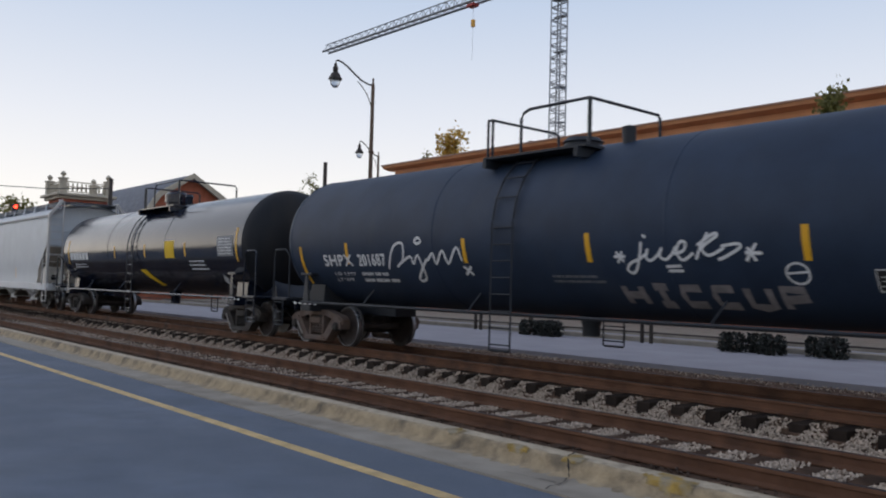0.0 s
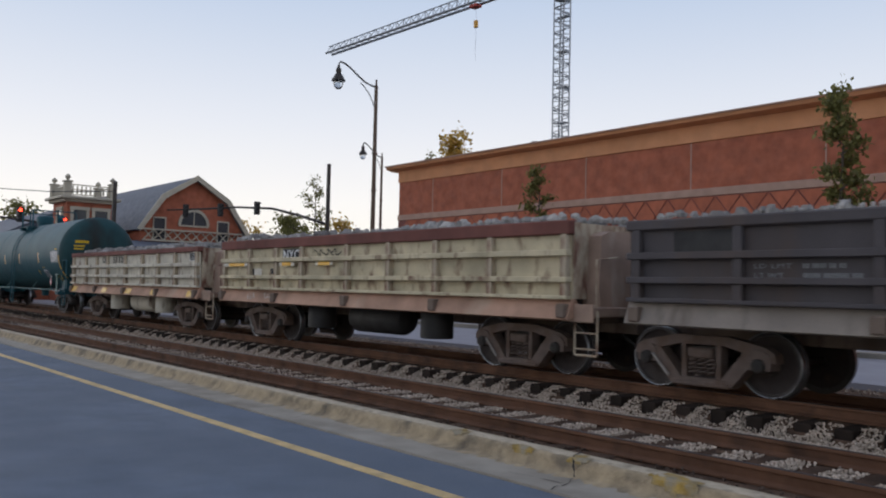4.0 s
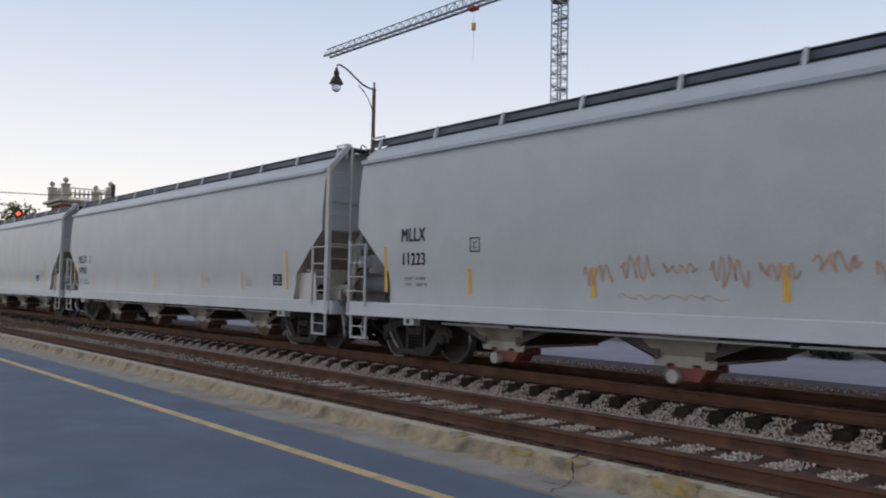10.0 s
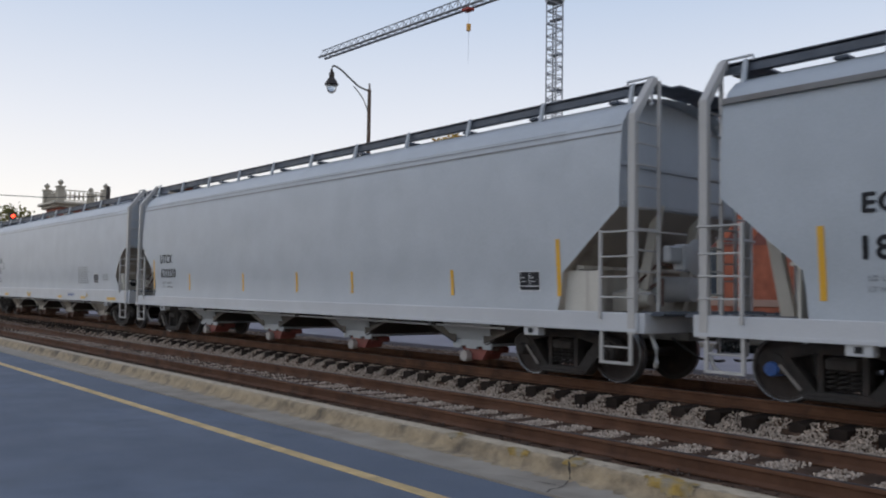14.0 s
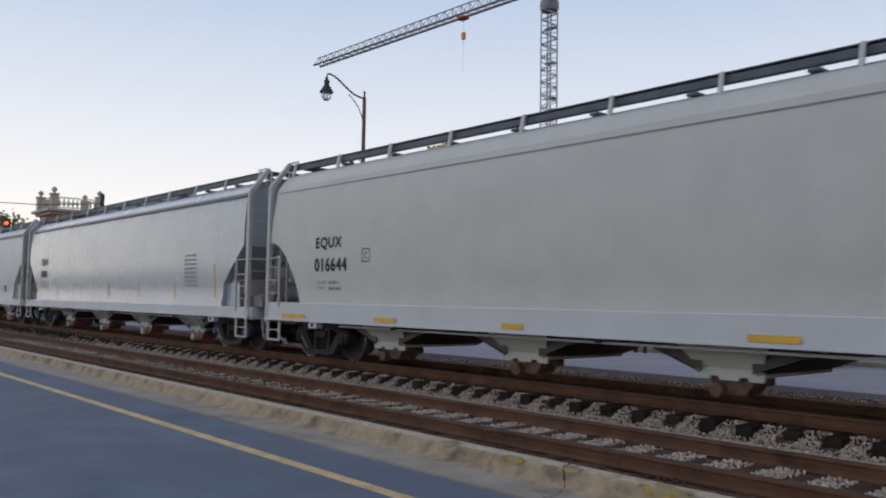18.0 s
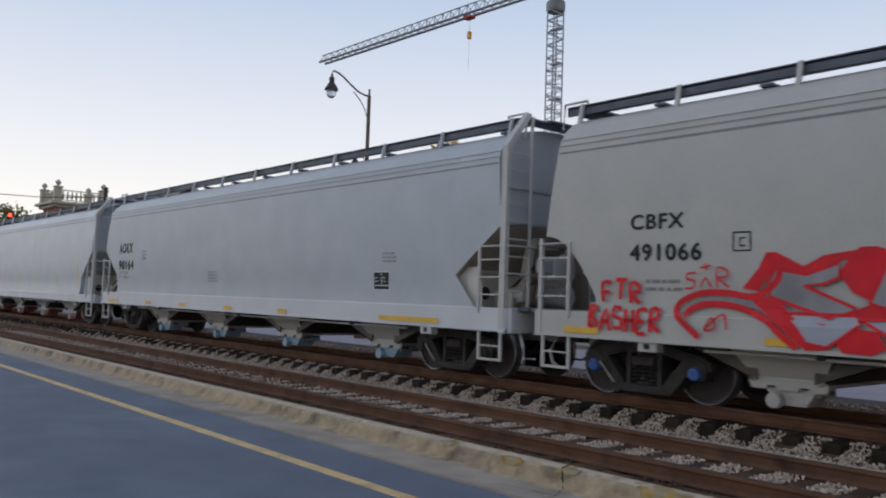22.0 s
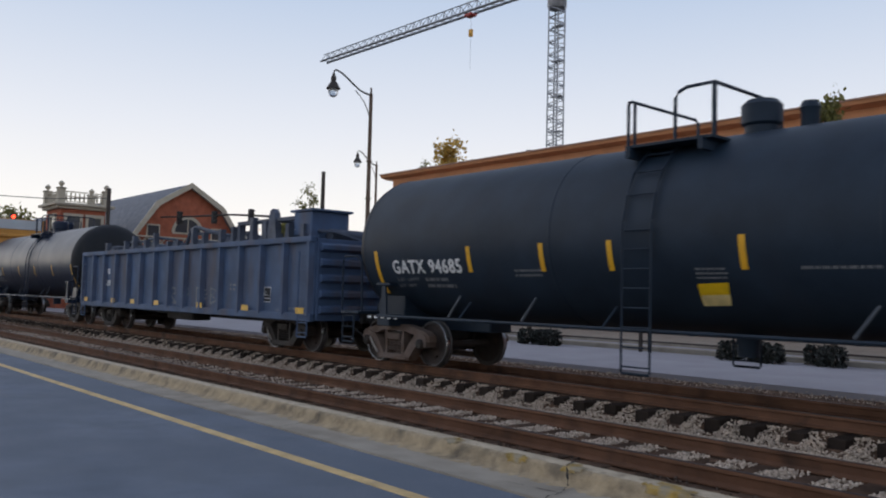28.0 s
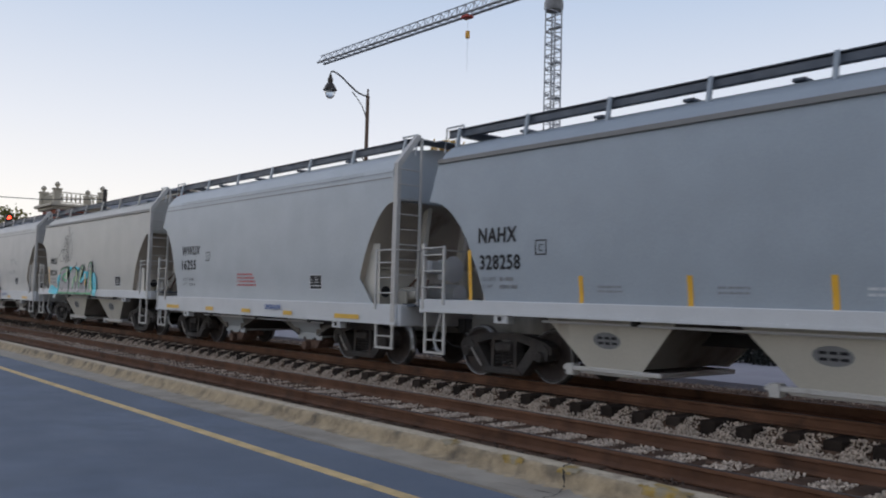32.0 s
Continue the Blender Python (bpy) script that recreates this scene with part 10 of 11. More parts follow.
strokes(car, "graffiti_line", [[(u - uc, z) for u, z in ltr + ltr[:1]]], 0.045, SPRAY_BLACK, gs, 0.024, soft=0)
ltr = [(389.82, 1.19), (390.03, 1.98), (390.35, 2.23), (390.57, 2.31), (390.69, 2.18), (390.59, 2.01), (390.39, 1.8), (390.28, 1.66), (390.56, 1.58), (390.69, 1.71), (391.13, 1.79), (391.02, 1.5), (391.1, 1.19)]
flat_shape(car, "graffiti_fill", ltr, GREEN, 0.014, "green wild letter with a black edge")
flat_shape(car, "graffiti_shade", inset(ltr, 0.86, 0.03), MINT, 0.02, "violet-grey face of a wild letter")
strokes(car, "graffiti_line", [[(u - uc, z) for u, z in ltr + ltr[:1]]], 0.045, SPRAY_BLACK, gs, 0.024, soft=0)
ltr = [(391.05, 1.19), (391.14, 1.63), (391.23, 1.96), (391.16, 2.16), (391.25, 2.34), (391.43, 2.4), (391.58, 2.33), (391.62, 2.17), (391.59, 1.95), (391.57, 1.67), (391.69, 1.4), (391.7, 1.19)]
flat_shape(car, "graffiti_fill", ltr, GREEN, 0.016, "green wild letter with a black edge")
flat_shape(car, "graffiti_shade", inset(ltr, 0.86, 0.03), MINT, 0.02, "violet-grey face of a wild letter")
strokes(car, "graffiti_line", [[(u - uc, z) for u, z in ltr + ltr[:1]]], 0.045, SPRAY_BLACK, gs, 0.024, soft=0)
strokes(car, "graffiti_shade", [[(u - uc, z) for u, z in ln] for ln in ([(388.75, 1.98), (388.4, 1.92), (388.28, 1.82), (388.75, 1.68)], [(389.5, 1.36), (389.54, 1.6), (389.72, 1.86)], [(390.2, 1.45), (390.28, 1.8), (390.5, 2.1)], [(391.3, 1.3), (391.42, 1.7), (391.4, 2.1)])], 0.1, GREEN, gs, 0.0225)
flat_shape(car, "graffiti_shine", [(388.72, 2.15), (388.82, 2.16), (388.78, 1.8), (388.67, 1.78)], PALE_LIME, 0.026)
flat_shape(car, "graffiti_shine", [(389.83, 1.66), (389.84, 2.02), (389.93, 2.16), (389.96, 1.8), (389.89, 1.64)], PALE_LIME, 0.026)
flat_shape(car, "graffiti_shine", [(390.23, 1.64), (390.4, 2.04), (390.51, 2.21), (390.62, 2.22), (390.58, 2.07), (390.44, 1.97), (390.32, 1.64)], PALE_LIME, 0.026)
flat_shape(car, "graffiti_shine", [(391.44, 1.63), (391.49, 2.19), (391.55, 2.23), (391.53, 1.87), (391.56, 1.67), (391.67, 1.32), (391.56, 1.31)], PALE_LIME, 0.026)
flat_shape(car, "graffiti_shine", [(389.44, 1.62), (389.51, 1.81), (389.57, 1.62)], PALE_LIME, 0.026)
strokes(car, "graffiti_line", [[(u - uc, z) for u, z in [(388.16, 1.85), (388.29, 1.73), (388.72, 1.61)]], [(u - uc, z) for u, z in [(389.29, 1.31), (389.57, 1.48)]], [(u - uc, z) for u, z in [(390.08, 1.28), (390.3, 1.34)]], [(u - uc, z) for u, z in [(388.13, 1.35), (388.31, 1.4)]], [(u - uc, z) for u, z in [(389.8, 1.62), (389.78, 1.98), (389.87, 2.11)]], [(u - uc, z) for u, z in [(390.44, 2.1), (390.55, 2.18), (390.6, 2.07)]], [(u - uc, z) for u, z in [(391.4, 2.2), (391.47, 2.25)]]], 0.03, SPRAY_BLACK, gs, 0.030, soft=0)
strokes(car, "paint_splash", [[(u - uc, z) for u, z in [(389.63, 2.2), (389.71, 2.28)]], [(u - uc, z) for u, z in [(389.75, 2.32), (389.81, 2.37)]], [(u - uc, z) for u, z in [(387.55, 1.49), (387.59, 1.53)]], [(u - uc, z) for u, z in [(387.66, 1.51), (387.7, 1.65)]], [(u - uc, z) for u, z in [(391.65, 2.02), (391.73, 2.06)]], [(u - uc, z) for u, z in [(391.63, 2.21), (391.69, 2.24)]], [(u - uc, z) for u, z in [(390.51, 1.85), (390.61, 1.95)]], [(u - uc, z) for u, z in [(388.97, 2.09), (389.02, 2.13)]]], 0.07, SPRAY_BLACK, gs, 0.008, soft=0)
dw = [(u - uc, z) for u, z in [(388.37, 3.18), (388.49, 2.6), (388.91, 2.86)]]
strokes(car, "line_drawing", [[(dw[i][0] + r * math.cos(a * 0.42), dw[i][1] + r * s * math.sin(a * 0.42)) for a in range(16)] for i, r, s in ((0, 0.29, 0.95), (0, 0.13, 1.1), (0, 0.05, 1.2), (1, 0.22, 0.95), (1, 0.12, 1.0), (1, 0.04, 1.0), (2, 0.23, 1.7))], 0.02, INK, HS, 0.007, "thin black line drawing")
strokes(car, "line_drawing", [[(u - uc, z) for u, z in [(388.29, 2.93), (387.92, 2.91), (387.63, 2.75), (387.56, 2.59), (387.75, 2.48), (388.07, 2.47), (388.28, 2.58)]], [(u - uc, z) for u, z in [(387.78, 3.1), (387.74, 2.9), (387.89, 2.78), (388.11, 2.9)]], [(u - uc, z) for u, z in [(388.62, 3.4), (388.49, 3.64), (388.38, 3.75), (388.45, 3.81), (388.58, 3.65), (388.71, 3.42)]], [(u - uc, z) for u, z in [(388.8, 3.26), (388.85, 3.45), (388.89, 3.54), (388.97, 3.54), (388.96, 3.48)]], [(u - uc, z) for u, z in [(388.17, 2.87), (388.02, 2.75), (388.03, 2.62), (388.19, 2.56)]], [(u - uc, z) for u, z in [(388.56, 2.86), (388.69, 2.73), (388.73, 2.48)]], [(u - uc, z) for u, z in [(389.05, 2.76), (388.98, 2.57), (388.73, 2.48)]], [(u - uc, z) for u, z in [(388.47, 2.87), (388.44, 3), (388.55, 3.14), (388.69, 3.15), (388.7, 3.03), (388.53, 2.92)]]], 0.02, INK, HS, 0.007)
strokes(car, "reflective_stripe", [[(390.9 - uc, 1.98), (390.95 - uc, 1.54)]], 0.09, STRIPE, gs, 0.034, soft=0)
panel(car, 393.8 - uc, 1.55, 0.5, 0.3, HS)
car, uc = covered_hopper(397.5, 409.3, PALE_HOP, WHITE_SILL, "light grey two-bay hopper with yellow sill tape", bays=2, posts=7, lines=((3.78, 0.025), (3.9, 0.012)), cut_top=3.3, cut_in=1.42, sill_z=(0.86, 1.26), low=((398.35, 399.2), (400.95, 401.4), (403.0, 403.45), (405.05, 405.45), (407.2, 408.1)), cap_mat=TRUCK, gusset=0.6, style="flow")
marks(car, uc, "WWUX", "16255", (399.19, 400.36, 2.44, 2.68), (399.23, 400.14, 2.03, 2.29), INK, HS, (400.76, 2.25, 0.25))
small_print(car, 399.3 - uc, 1.72, 0.85, 2, INK_GREY, HS, 0.14)
small_print(car, 402.6 - uc, 1.86, 1.0, 4, INK_RED, HS, 0.09)
panel(car, 406.1 - uc, 1.54, 0.46, 0.3, HS)
lettering(car, "CENTER FLOW", 404.17 - uc, 404.92 - uc, 1.04, 1.15, node_mat("blue_stencil_ink", (0.05, 0.12, 0.35)), flat_side(-1.674), "blue stencilled words", off=0.004, cut=0)

# the last car in sight
car, uc = covered_hopper(410.05, 428.6, SLATE_HOP, WHITE_SILL, "blue-grey covered hopper with deep sloping bays", bays=4, deep=True, seam=DARK_SEAM, eave=3.95, cut_top=3.2, cut_in=1.7, bay_mat=BAY_BEIGE, sill_z=(1.14, 1.38), tall=(411.4,), stripes=(413.9, 415.8, 417.75, 421.0, 424.0), style="flow")
marks(car, uc, "NAHX", "328258", (411.6, 412.5, 2.38, 2.63), (411.64, 412.59, 1.92, 2.16), INK, HS, (412.93, 2.14, 0.25))
small_print(car, 411.7 - uc, 1.72, 0.9, 2, INK_GREY, HS, 0.13)
for i, x in enumerate((414.2, 416.2, 418.1)):
    small_print(car, x - uc, 1.62, 0.5, 3, INK_GREY if i < 2 else INK_WHITE, HS, 0.07, seed=80 + i)


def motions():
    """The train rolls past at an even pace; its wheels turn with it."""
    for car, u, wheels in CARS:
        walk(car, [(t, pose(u - TRAIN_SPEED * t, TRACK_Y, 0)) for t in (0, 8, 16, 24, 32)])
        t0, t1 = (u - 14.0) / TRAIN_SPEED, (u + 58.0) / TRAIN_SPEED      # while it is near
        f0, f1 = max(0, math.floor(t0 * FPS)), min(32 * FPS, math.ceil(t1 * FPS))
        steps = sorted({0, 32 * FPS} | set(range(f0, f1 + 1)))
        for w in wheels:
            x = w.location.x
            rows = []
            for k in steps:
                kk = min(max(k, f0), f1)
                rows.append((k / FPS, pose(x, 0, WHEEL_R, 0, math.degrees((-TRAIN_SPEED * kk / FPS) / WHEEL_R) % 360, 0)))
            walk(w, rows)


# ---- the place beyond the tracks ----
def street_lamp(x, y, top, ax, ay, label):
    """A bronze pole with a curved arm to (ax, ay) and a bell lamp with a clear globe."""
    lamp = thing("street_lamp", label, "street lamp", group="street lamps", m=pose(x, y, -0.2))
    h2 = top + 0.2
    part("base", Solid().lathe([(0.24, 0), (0.24, 0.3), (0.17, 0.5), (0.13, 0.9), (0.11, 1.1)], 16), POLE_BROWN, lamp)
    part("pole", Solid().tube([(0, 0, 0.9), (0, 0, h2 * 0.5), (0, 0, h2 - 0.35)], [0.105, 0.085, 0.07], 14).lathe([(0.05, h2 - 0.35), (0.09, h2 - 0.33), (0.05, h2 - 0.28), (0.03, h2 - 0.1), (0.055, h2 - 0.06), (0, h2)], 12), POLE_BROWN, lamp)
    for k in (0.55, 0.7):
        part("collar", Solid().lathe([(0.08, h2 * k - 0.05), (0.11, h2 * k - 0.03), (0.11, h2 * k + 0.03), (0.08, h2 * k + 0.05)], 14), POLE_BROWN, lamp)

    def at(f, z):
        return (ax * f, ay * f, h2 + z)
    part("arm", Solid().tube([at(0, -0.30), at(0.12, -0.27), at(0.3, -0.14), at(0.5, 0.12), at(0.68, 0.38), at(0.82, 0.54), at(0.94, 0.62), at(0.99, 0.58), at(1.0, 0.5)], 0.035, 8), POLE, lamp)
    part("brace", Solid().tube([at(0, -1.35), at(0.06, -1.0), at(0.16, -0.65), at(0.3, -0.35), at(0.42, -0.16)], 0.02, 6), POLE, lamp)
    hd = part("lamp_head", Solid().lathe([(0.02, 0.52), (0.06, 0.5), (0.05, 0.42), (0.10, 0.38), (0.11, 0.28), (0.09, 0.2), (0.16, 0.12), (0.21, 0.02), (0.27, -0.08), (0.27, -0.11), (0.2, -0.1)], 20, (ax, ay, h2 - 0.03)), POLE, lamp)
    part("globe", Solid().lathe([(0.19, -0.1), (0.20, -0.2), (0.16, -0.34), (0.08, -0.42), (0, -0.44)], 18, (ax, ay, h2 - 0.03)), GLOBE, hd, "clear glass globe")
    return lamp


street_lamp(-26.1, 18.5, 9.5, -0.85, -1.2, "brown street lamp with a curved arm and bell lamp")
street_lamp(-42.2, 30.5, 9.9, -0.75, -0.95, "farther brown street lamp with a curved arm")


# tower crane far behind the building
def lattice(s, p0, p1, w, bays, r, up=(0, 0, 1)):
    """A square lattice beam between two points."""
    p0, p1 = Vector(p0), Vector(p1)
    d = (p1 - p0).normalized()
    a = d.cross(Vector(up) if abs(d.dot(Vector(up))) < 0.9 else Vector((1, 0.9, 0))).normalized()
    b = d.cross(a).normalized()
    cs = [(a * i + b * j) * (w / 2) for i, j in ((-1, -1), (1, -1), (1, 1), (-1, 1))]
    for c in cs:
        s.tube([p0 + c, p1 + c], r, 4)
    for k in range(bays):
        q0, q1 = p0 + (p1 - p0) * (k / bays), p0 + (p1 - p0) * ((k + 1) / bays)
        qm = (q0 + q1) / 2
        for i in range(4):
            c0, c1 = cs[i], cs[(i + 1) % 4]
            s.tube([q0 + c0, qm + c1], r * 0.55, 3, False)
            s.tube([qm + c1, q1 + c0], r * 0.55, 3, False)
            s.tube([q0 + c0, q0 + c1], r * 0.5, 3, False)
    return s


crane = thing("tower_crane", "grey steel tower crane with a lattice mast and long jib", "crane")
CX, CY = -59.9, 67.0
s = lattice(Solid(), (CX, CY, 0), (CX, CY, 33.4), 1.75, 24, 0.10)
mast = part("mast", s, CRANE, crane, smooth=0)
for k in range(8):
    z = 4.1 + k * 3.9
    part("mast_landing", Solid().box(CX - 0.7, CX + 0.7, CY - 0.1, CY + 0.7, z, z + 0.07), CRANE, mast)
part("mast_ladder", Solid().box(CX - 0.25, CX - 0.18, CY - 0.1, CY + 0.1, 0, 33).box(CX + 0.18, CX + 0.25, CY - 0.1, CY + 0.1, 0, 33), CRANE, mast)
part("slewing_ring", Solid().lathe([(0.95, 33.3), (1.05, 33.5), (1.05, 34.3), (0.9, 34.5)], 16, (CX, CY, 0)), CRANE_DARK, crane)
part("cab", Solid().box(CX + 0.9, CX + 2.2, CY - 2.0, CY - 0.7, 34.6, 36.6, 0.1), CRANE, crane)
JT = Vector((-102.6, 64.1, 35.4))
JR = Vector((CX, CY, 36.2))
s, chord = Solid(), Solid()
jd = (JT - JR)
jn = 30
ja = jd.normalized().cross(Vector((0, 0, 1))).normalized()
for c in (ja * 0.55, ja * -0.55):
    chord.tube([JR + c, JT + c], 0.17, 4)
upv = Vector((0, 0, 1.45))
s.tube([JR + upv, JT + upv * 0.75], 0.09, 4)
for k in range(jn):
    q0, q1 = JR + jd * (k / jn), JR + jd * ((k + 1) / jn)
    qm = (q0 + q1) / 2 + upv * (1 - 0.25 * k / jn)
    for c in (ja * 0.55, ja * -0.55):
        s.tube([q0 + c, qm], 0.05, 3, False)
        s.tube([qm, q1 + c], 0.05, 3, False)
    s.tube([q0 + ja * 0.55, q1 - ja * 0.55], 0.05, 3, False)
jib = part("jib", s, CRANE, crane, smooth=0)
part("jib_chord", chord, CRANE_DARK, jib, "dark lower chords")
part("counter_jib", lattice(Solid(), (CX, CY, 36.2), (CX + 15, CY + 1.1, 36.2), 1.1, 10, 0.09), CRANE, crane, smooth=0)
part("counterweight", Solid().box(CX + 12, CX + 15, CY + 0.3, CY + 1.9, 33.6, 36.1, 0.1), CRANE, crane)
part("tower_head", lattice(Solid(), (CX, CY, 34.4), (CX, CY, 43.0), 1.2, 5, 0.08), CRANE, crane, smooth=0)
hk = JR + jd * 0.305
part("trolley", Solid().box(hk.x - 0.8, hk.x + 0.5, hk.y - 0.5, hk.y + 0.5, hk.z - 0.5, hk.z - 0.15, 0.05), CRANE_RED, crane, "red trolley on the jib")
hook = part("hook_block", Solid().box(hk.x - 0.22, hk.x + 0.22, hk.y - 0.22, hk.y + 0.22, hk.z - 3.0, hk.z - 2.1, 0.06), CRANE_YELLOW, crane, "yellow hook block")
part("hoist_cable", Solid().tube([(hk.x, hk.y, hk.z - 0.4), (hk.x, hk.y, hk.z - 7.0)], 0.02, 4), CRANE, hook)

# ---- long brick building ----
BX0, BX1, BY = -43.6, 60.0, 33.0
bld = thing("brick_building", "long red brick building with a tan cornice and stone band", "building")
wall = part("wall", Solid().box(BX0, BX1, BY, BY + 25, -0.6, 8.35), BRICK, bld)
part("frieze", Solid().box(BX0 - 0.06, BX1, BY - 0.06, BY + 25.05, 8.35, 9.12, 0.01), CORNICE, bld, "tan rendered frieze")
part("cornice", Solid().prism([(BY + 25.3, 9.12), (BY - 0.12, 9.12), (BY - 0.55, 9.22), (BY - 0.62, 9.38), (BY + 25.3, 9.38)], BX0 - 0.75, BX1), CORNICE, bld, "projecting tan cornice")
part("coping", Solid().box(BX0 - 0.8, BX1, BY - 0.68, BY + 25.4, 9.38, 9.45, 0.01), BAND, bld)
part("stone_band", Solid().box(BX0 - 0.05, BX1, BY - 0.07, BY, 5.85, 6.2, 0.01), BAND, bld)
part("stone_band", Solid().box(BX0 - 0.05, BX1, BY - 0.07, BY, 1.0, 1.3, 0.01), BAND, bld)
for i in range(14):
    x = BX0 + 3.5 + 6.2 * i
    part("control_joint", Solid().box(x - 0.03, x + 0.03, BY - 0.012, BY, 6.2, 9.1), BAND, bld)
# diamond brickwork between the bands
part("lattice_course", Solid().box(BX0, BX1, BY - 0.03, BY, 3.6, 5.85), BRICK_DARK, bld, "darker brick lattice")
for i in range(51):
    for z in (4.3, 5.8):
        prof = [(0, -0.72), (0.56, 0), (-0.56, 0)] if z > 5 else [(0, -0.68), (0.56, 0), (0, 0.72), (-0.56, 0)]
        part("diamond_panel", shared("diamond_half_%g" % z, lambda k: k.prism(prof, -0.06, 0.0, "y"), BRICK), None, wall, m=pose(BX0 + 1.525 + i * 1.25, BY, z))
for i in range(52):
    x = BX0 + 0.9 + i * 1.25
    q = [(x, 4.3), (x + 0.56, 5.05), (x, 5.8), (x - 0.56, 5.05)]
    part("diamond_panel", shared("diamond_panel", lambda k: k.prism([(0, -0.72), (0.56, 0), (0, 0.72), (-0.56, 0)], -0.06, 0.0, "y"), BRICK), None, wall, m=pose(x, BY, 5.05))
for i in range(8):
    x = BX0 + 3 + 6.2 * i
    w = part("window", Solid().box(x, x + 2.2, BY - 0.02, BY + 0.06, 1.5, 3.9), GLASS, bld)
    part("window_frame", Solid().box(x - 0.12, x, BY - 0.08, BY + 0.05, 1.4, 4.0).box(x + 2.2, x + 2.32, BY - 0.08, BY + 0.05, 1.4, 4.0).box(x, x + 2.2, BY - 0.08, BY + 0.05, 3.9, 4.02).box(x, x + 2.2, BY - 0.08, BY + 0.05, 1.38, 1.5).box(x + 1.06, x + 1.14, BY - 0.05, BY, 1.5, 3.9), TRIM, w)
part("vent_pipe", Solid().lathe([(0.12, 9.3), (0.12, 10.8), (0.2, 10.85), (0.2, 11.0)], 10, (-36.6, 38.5, 0)), POLE, bld)

# ---- old station: gambrel-roofed brick hall and a corner tower with a balustrade ----
hall = thing("station_hall", "red brick hall with a grey gambrel roof and cream trim", "building")
GX, GY0, GY1 = -66.0, 24.1, 33.0
gm = (GY0 + GY1) / 2
gp = [(GY0, -0.6), (GY1, -0.6), (GY1, 5.9), (GY1 - 1.7, 8.3), (gm, 10.0), (GY0 + 1.7, 8.3), (GY0, 5.9)]
part("wall", Solid().prism(gp, GX - 26, GX), BRICK, hall)
rp = [(GY0 - 0.35, 5.6), (GY0 + 1.55, 8.45), (gm, 10.25), (GY1 - 1.55, 8.45), (GY1 + 0.35, 5.6), (GY1 + 0.2, 5.5), (GY1 - 1.72, 8.3), (gm, 10.02), (GY0 + 1.72, 8.3), (GY0 - 0.2, 5.5)]
roof = part("roof", Solid().prism(rp, GX - 26.2, GX + 0.5), SLATE, hall, "grey slate gambrel roof")
bp = [(a, b) for a, b in rp]
part("barge_board", Solid().prism([(GY0 - 0.42, 5.62), (GY0 + 1.5, 8.52), (gm, 10.34), (GY1 - 1.5, 8.52), (GY1 + 0.42, 5.62), (GY1 + 0.1, 5.5), (GY1 - 1.8, 8.2), (gm, 9.9), (GY0 + 1.8, 8.2), (GY0 - 0.1, 5.5)], GX + 0.45, GX + 0.62), TRIM, roof, "cream barge boards")
fan = Solid().prism([(gm + a, 6.2 + b) for a, b in arc(0, 0, 1.15, 0, 180, 14)], GX + 0.0, GX + 0.06)
w = part("fan_window", fan, GLASS, hall)
part("window_frame", Solid().loft([[(GX + d, gm + r * math.cos(radians(a)), 6.2 + r * math.sin(radians(a))) for r, d in ((1.12, 0.03), (1.12, 0.12), (1.36, 0.12), (1.36, 0.03))] for a in range(0, 181, 12)])
     .box(GX + 0.03, GX + 0.1, gm - 0.04, gm + 0.04, 6.2, 7.3).box(GX + 0.03, GX + 0.1, gm - 1.3, gm + 1.3, 6.05, 6.2), TRIM, w)
for dy in (-2.9, 2.6):
    w = part("window", Solid().box(GX, GX + 0.05, gm + dy - 0.45, gm + dy + 0.45, 4.9, 6.6), GLASS, hall)
    part("window_frame", Solid().box(GX, GX + 0.1, gm + dy - 0.55, gm + dy - 0.45, 4.8, 6.7).box(GX, GX + 0.1, gm + dy + 0.45, gm + dy + 0.55, 4.8, 6.7).box(GX, GX + 0.1, gm + dy - 0.45, gm + dy + 0.45, 6.6, 6.72), TRIM, w)
bal = part("balcony_rail", Solid().box(GX + 0.2, GX + 0.4, GY0 + 0.1, GY1 - 0.1, 5.62, 5.74).box(GX + 0.2, GX + 0.4, GY0 + 0.1, GY1 - 0.1, 4.72, 4.86), TRIM, hall, "cream crossed railing")
for i in range(12):
    y = GY0 + 0.2 + i * 0.8
    part("cross_brace", shared("cross_brace", lambda k: k.tube([(0, 0, 0), (0, 0.78, 0.8)], 0.05, 4).tube([(0, 0.78, 0), (0, 0, 0.8)], 0.05, 4), TRIM), None, bal, m=pose(GX + 0.3, y, 4.84))
part("porch_roof", Solid().prism([(GX, 4.7), (GX + 3.2, 4.1), (GX + 3.2, 3.9), (GX, 4.4)], GY0 - 4, GY1 + 1, "y"), SLATE, hall)

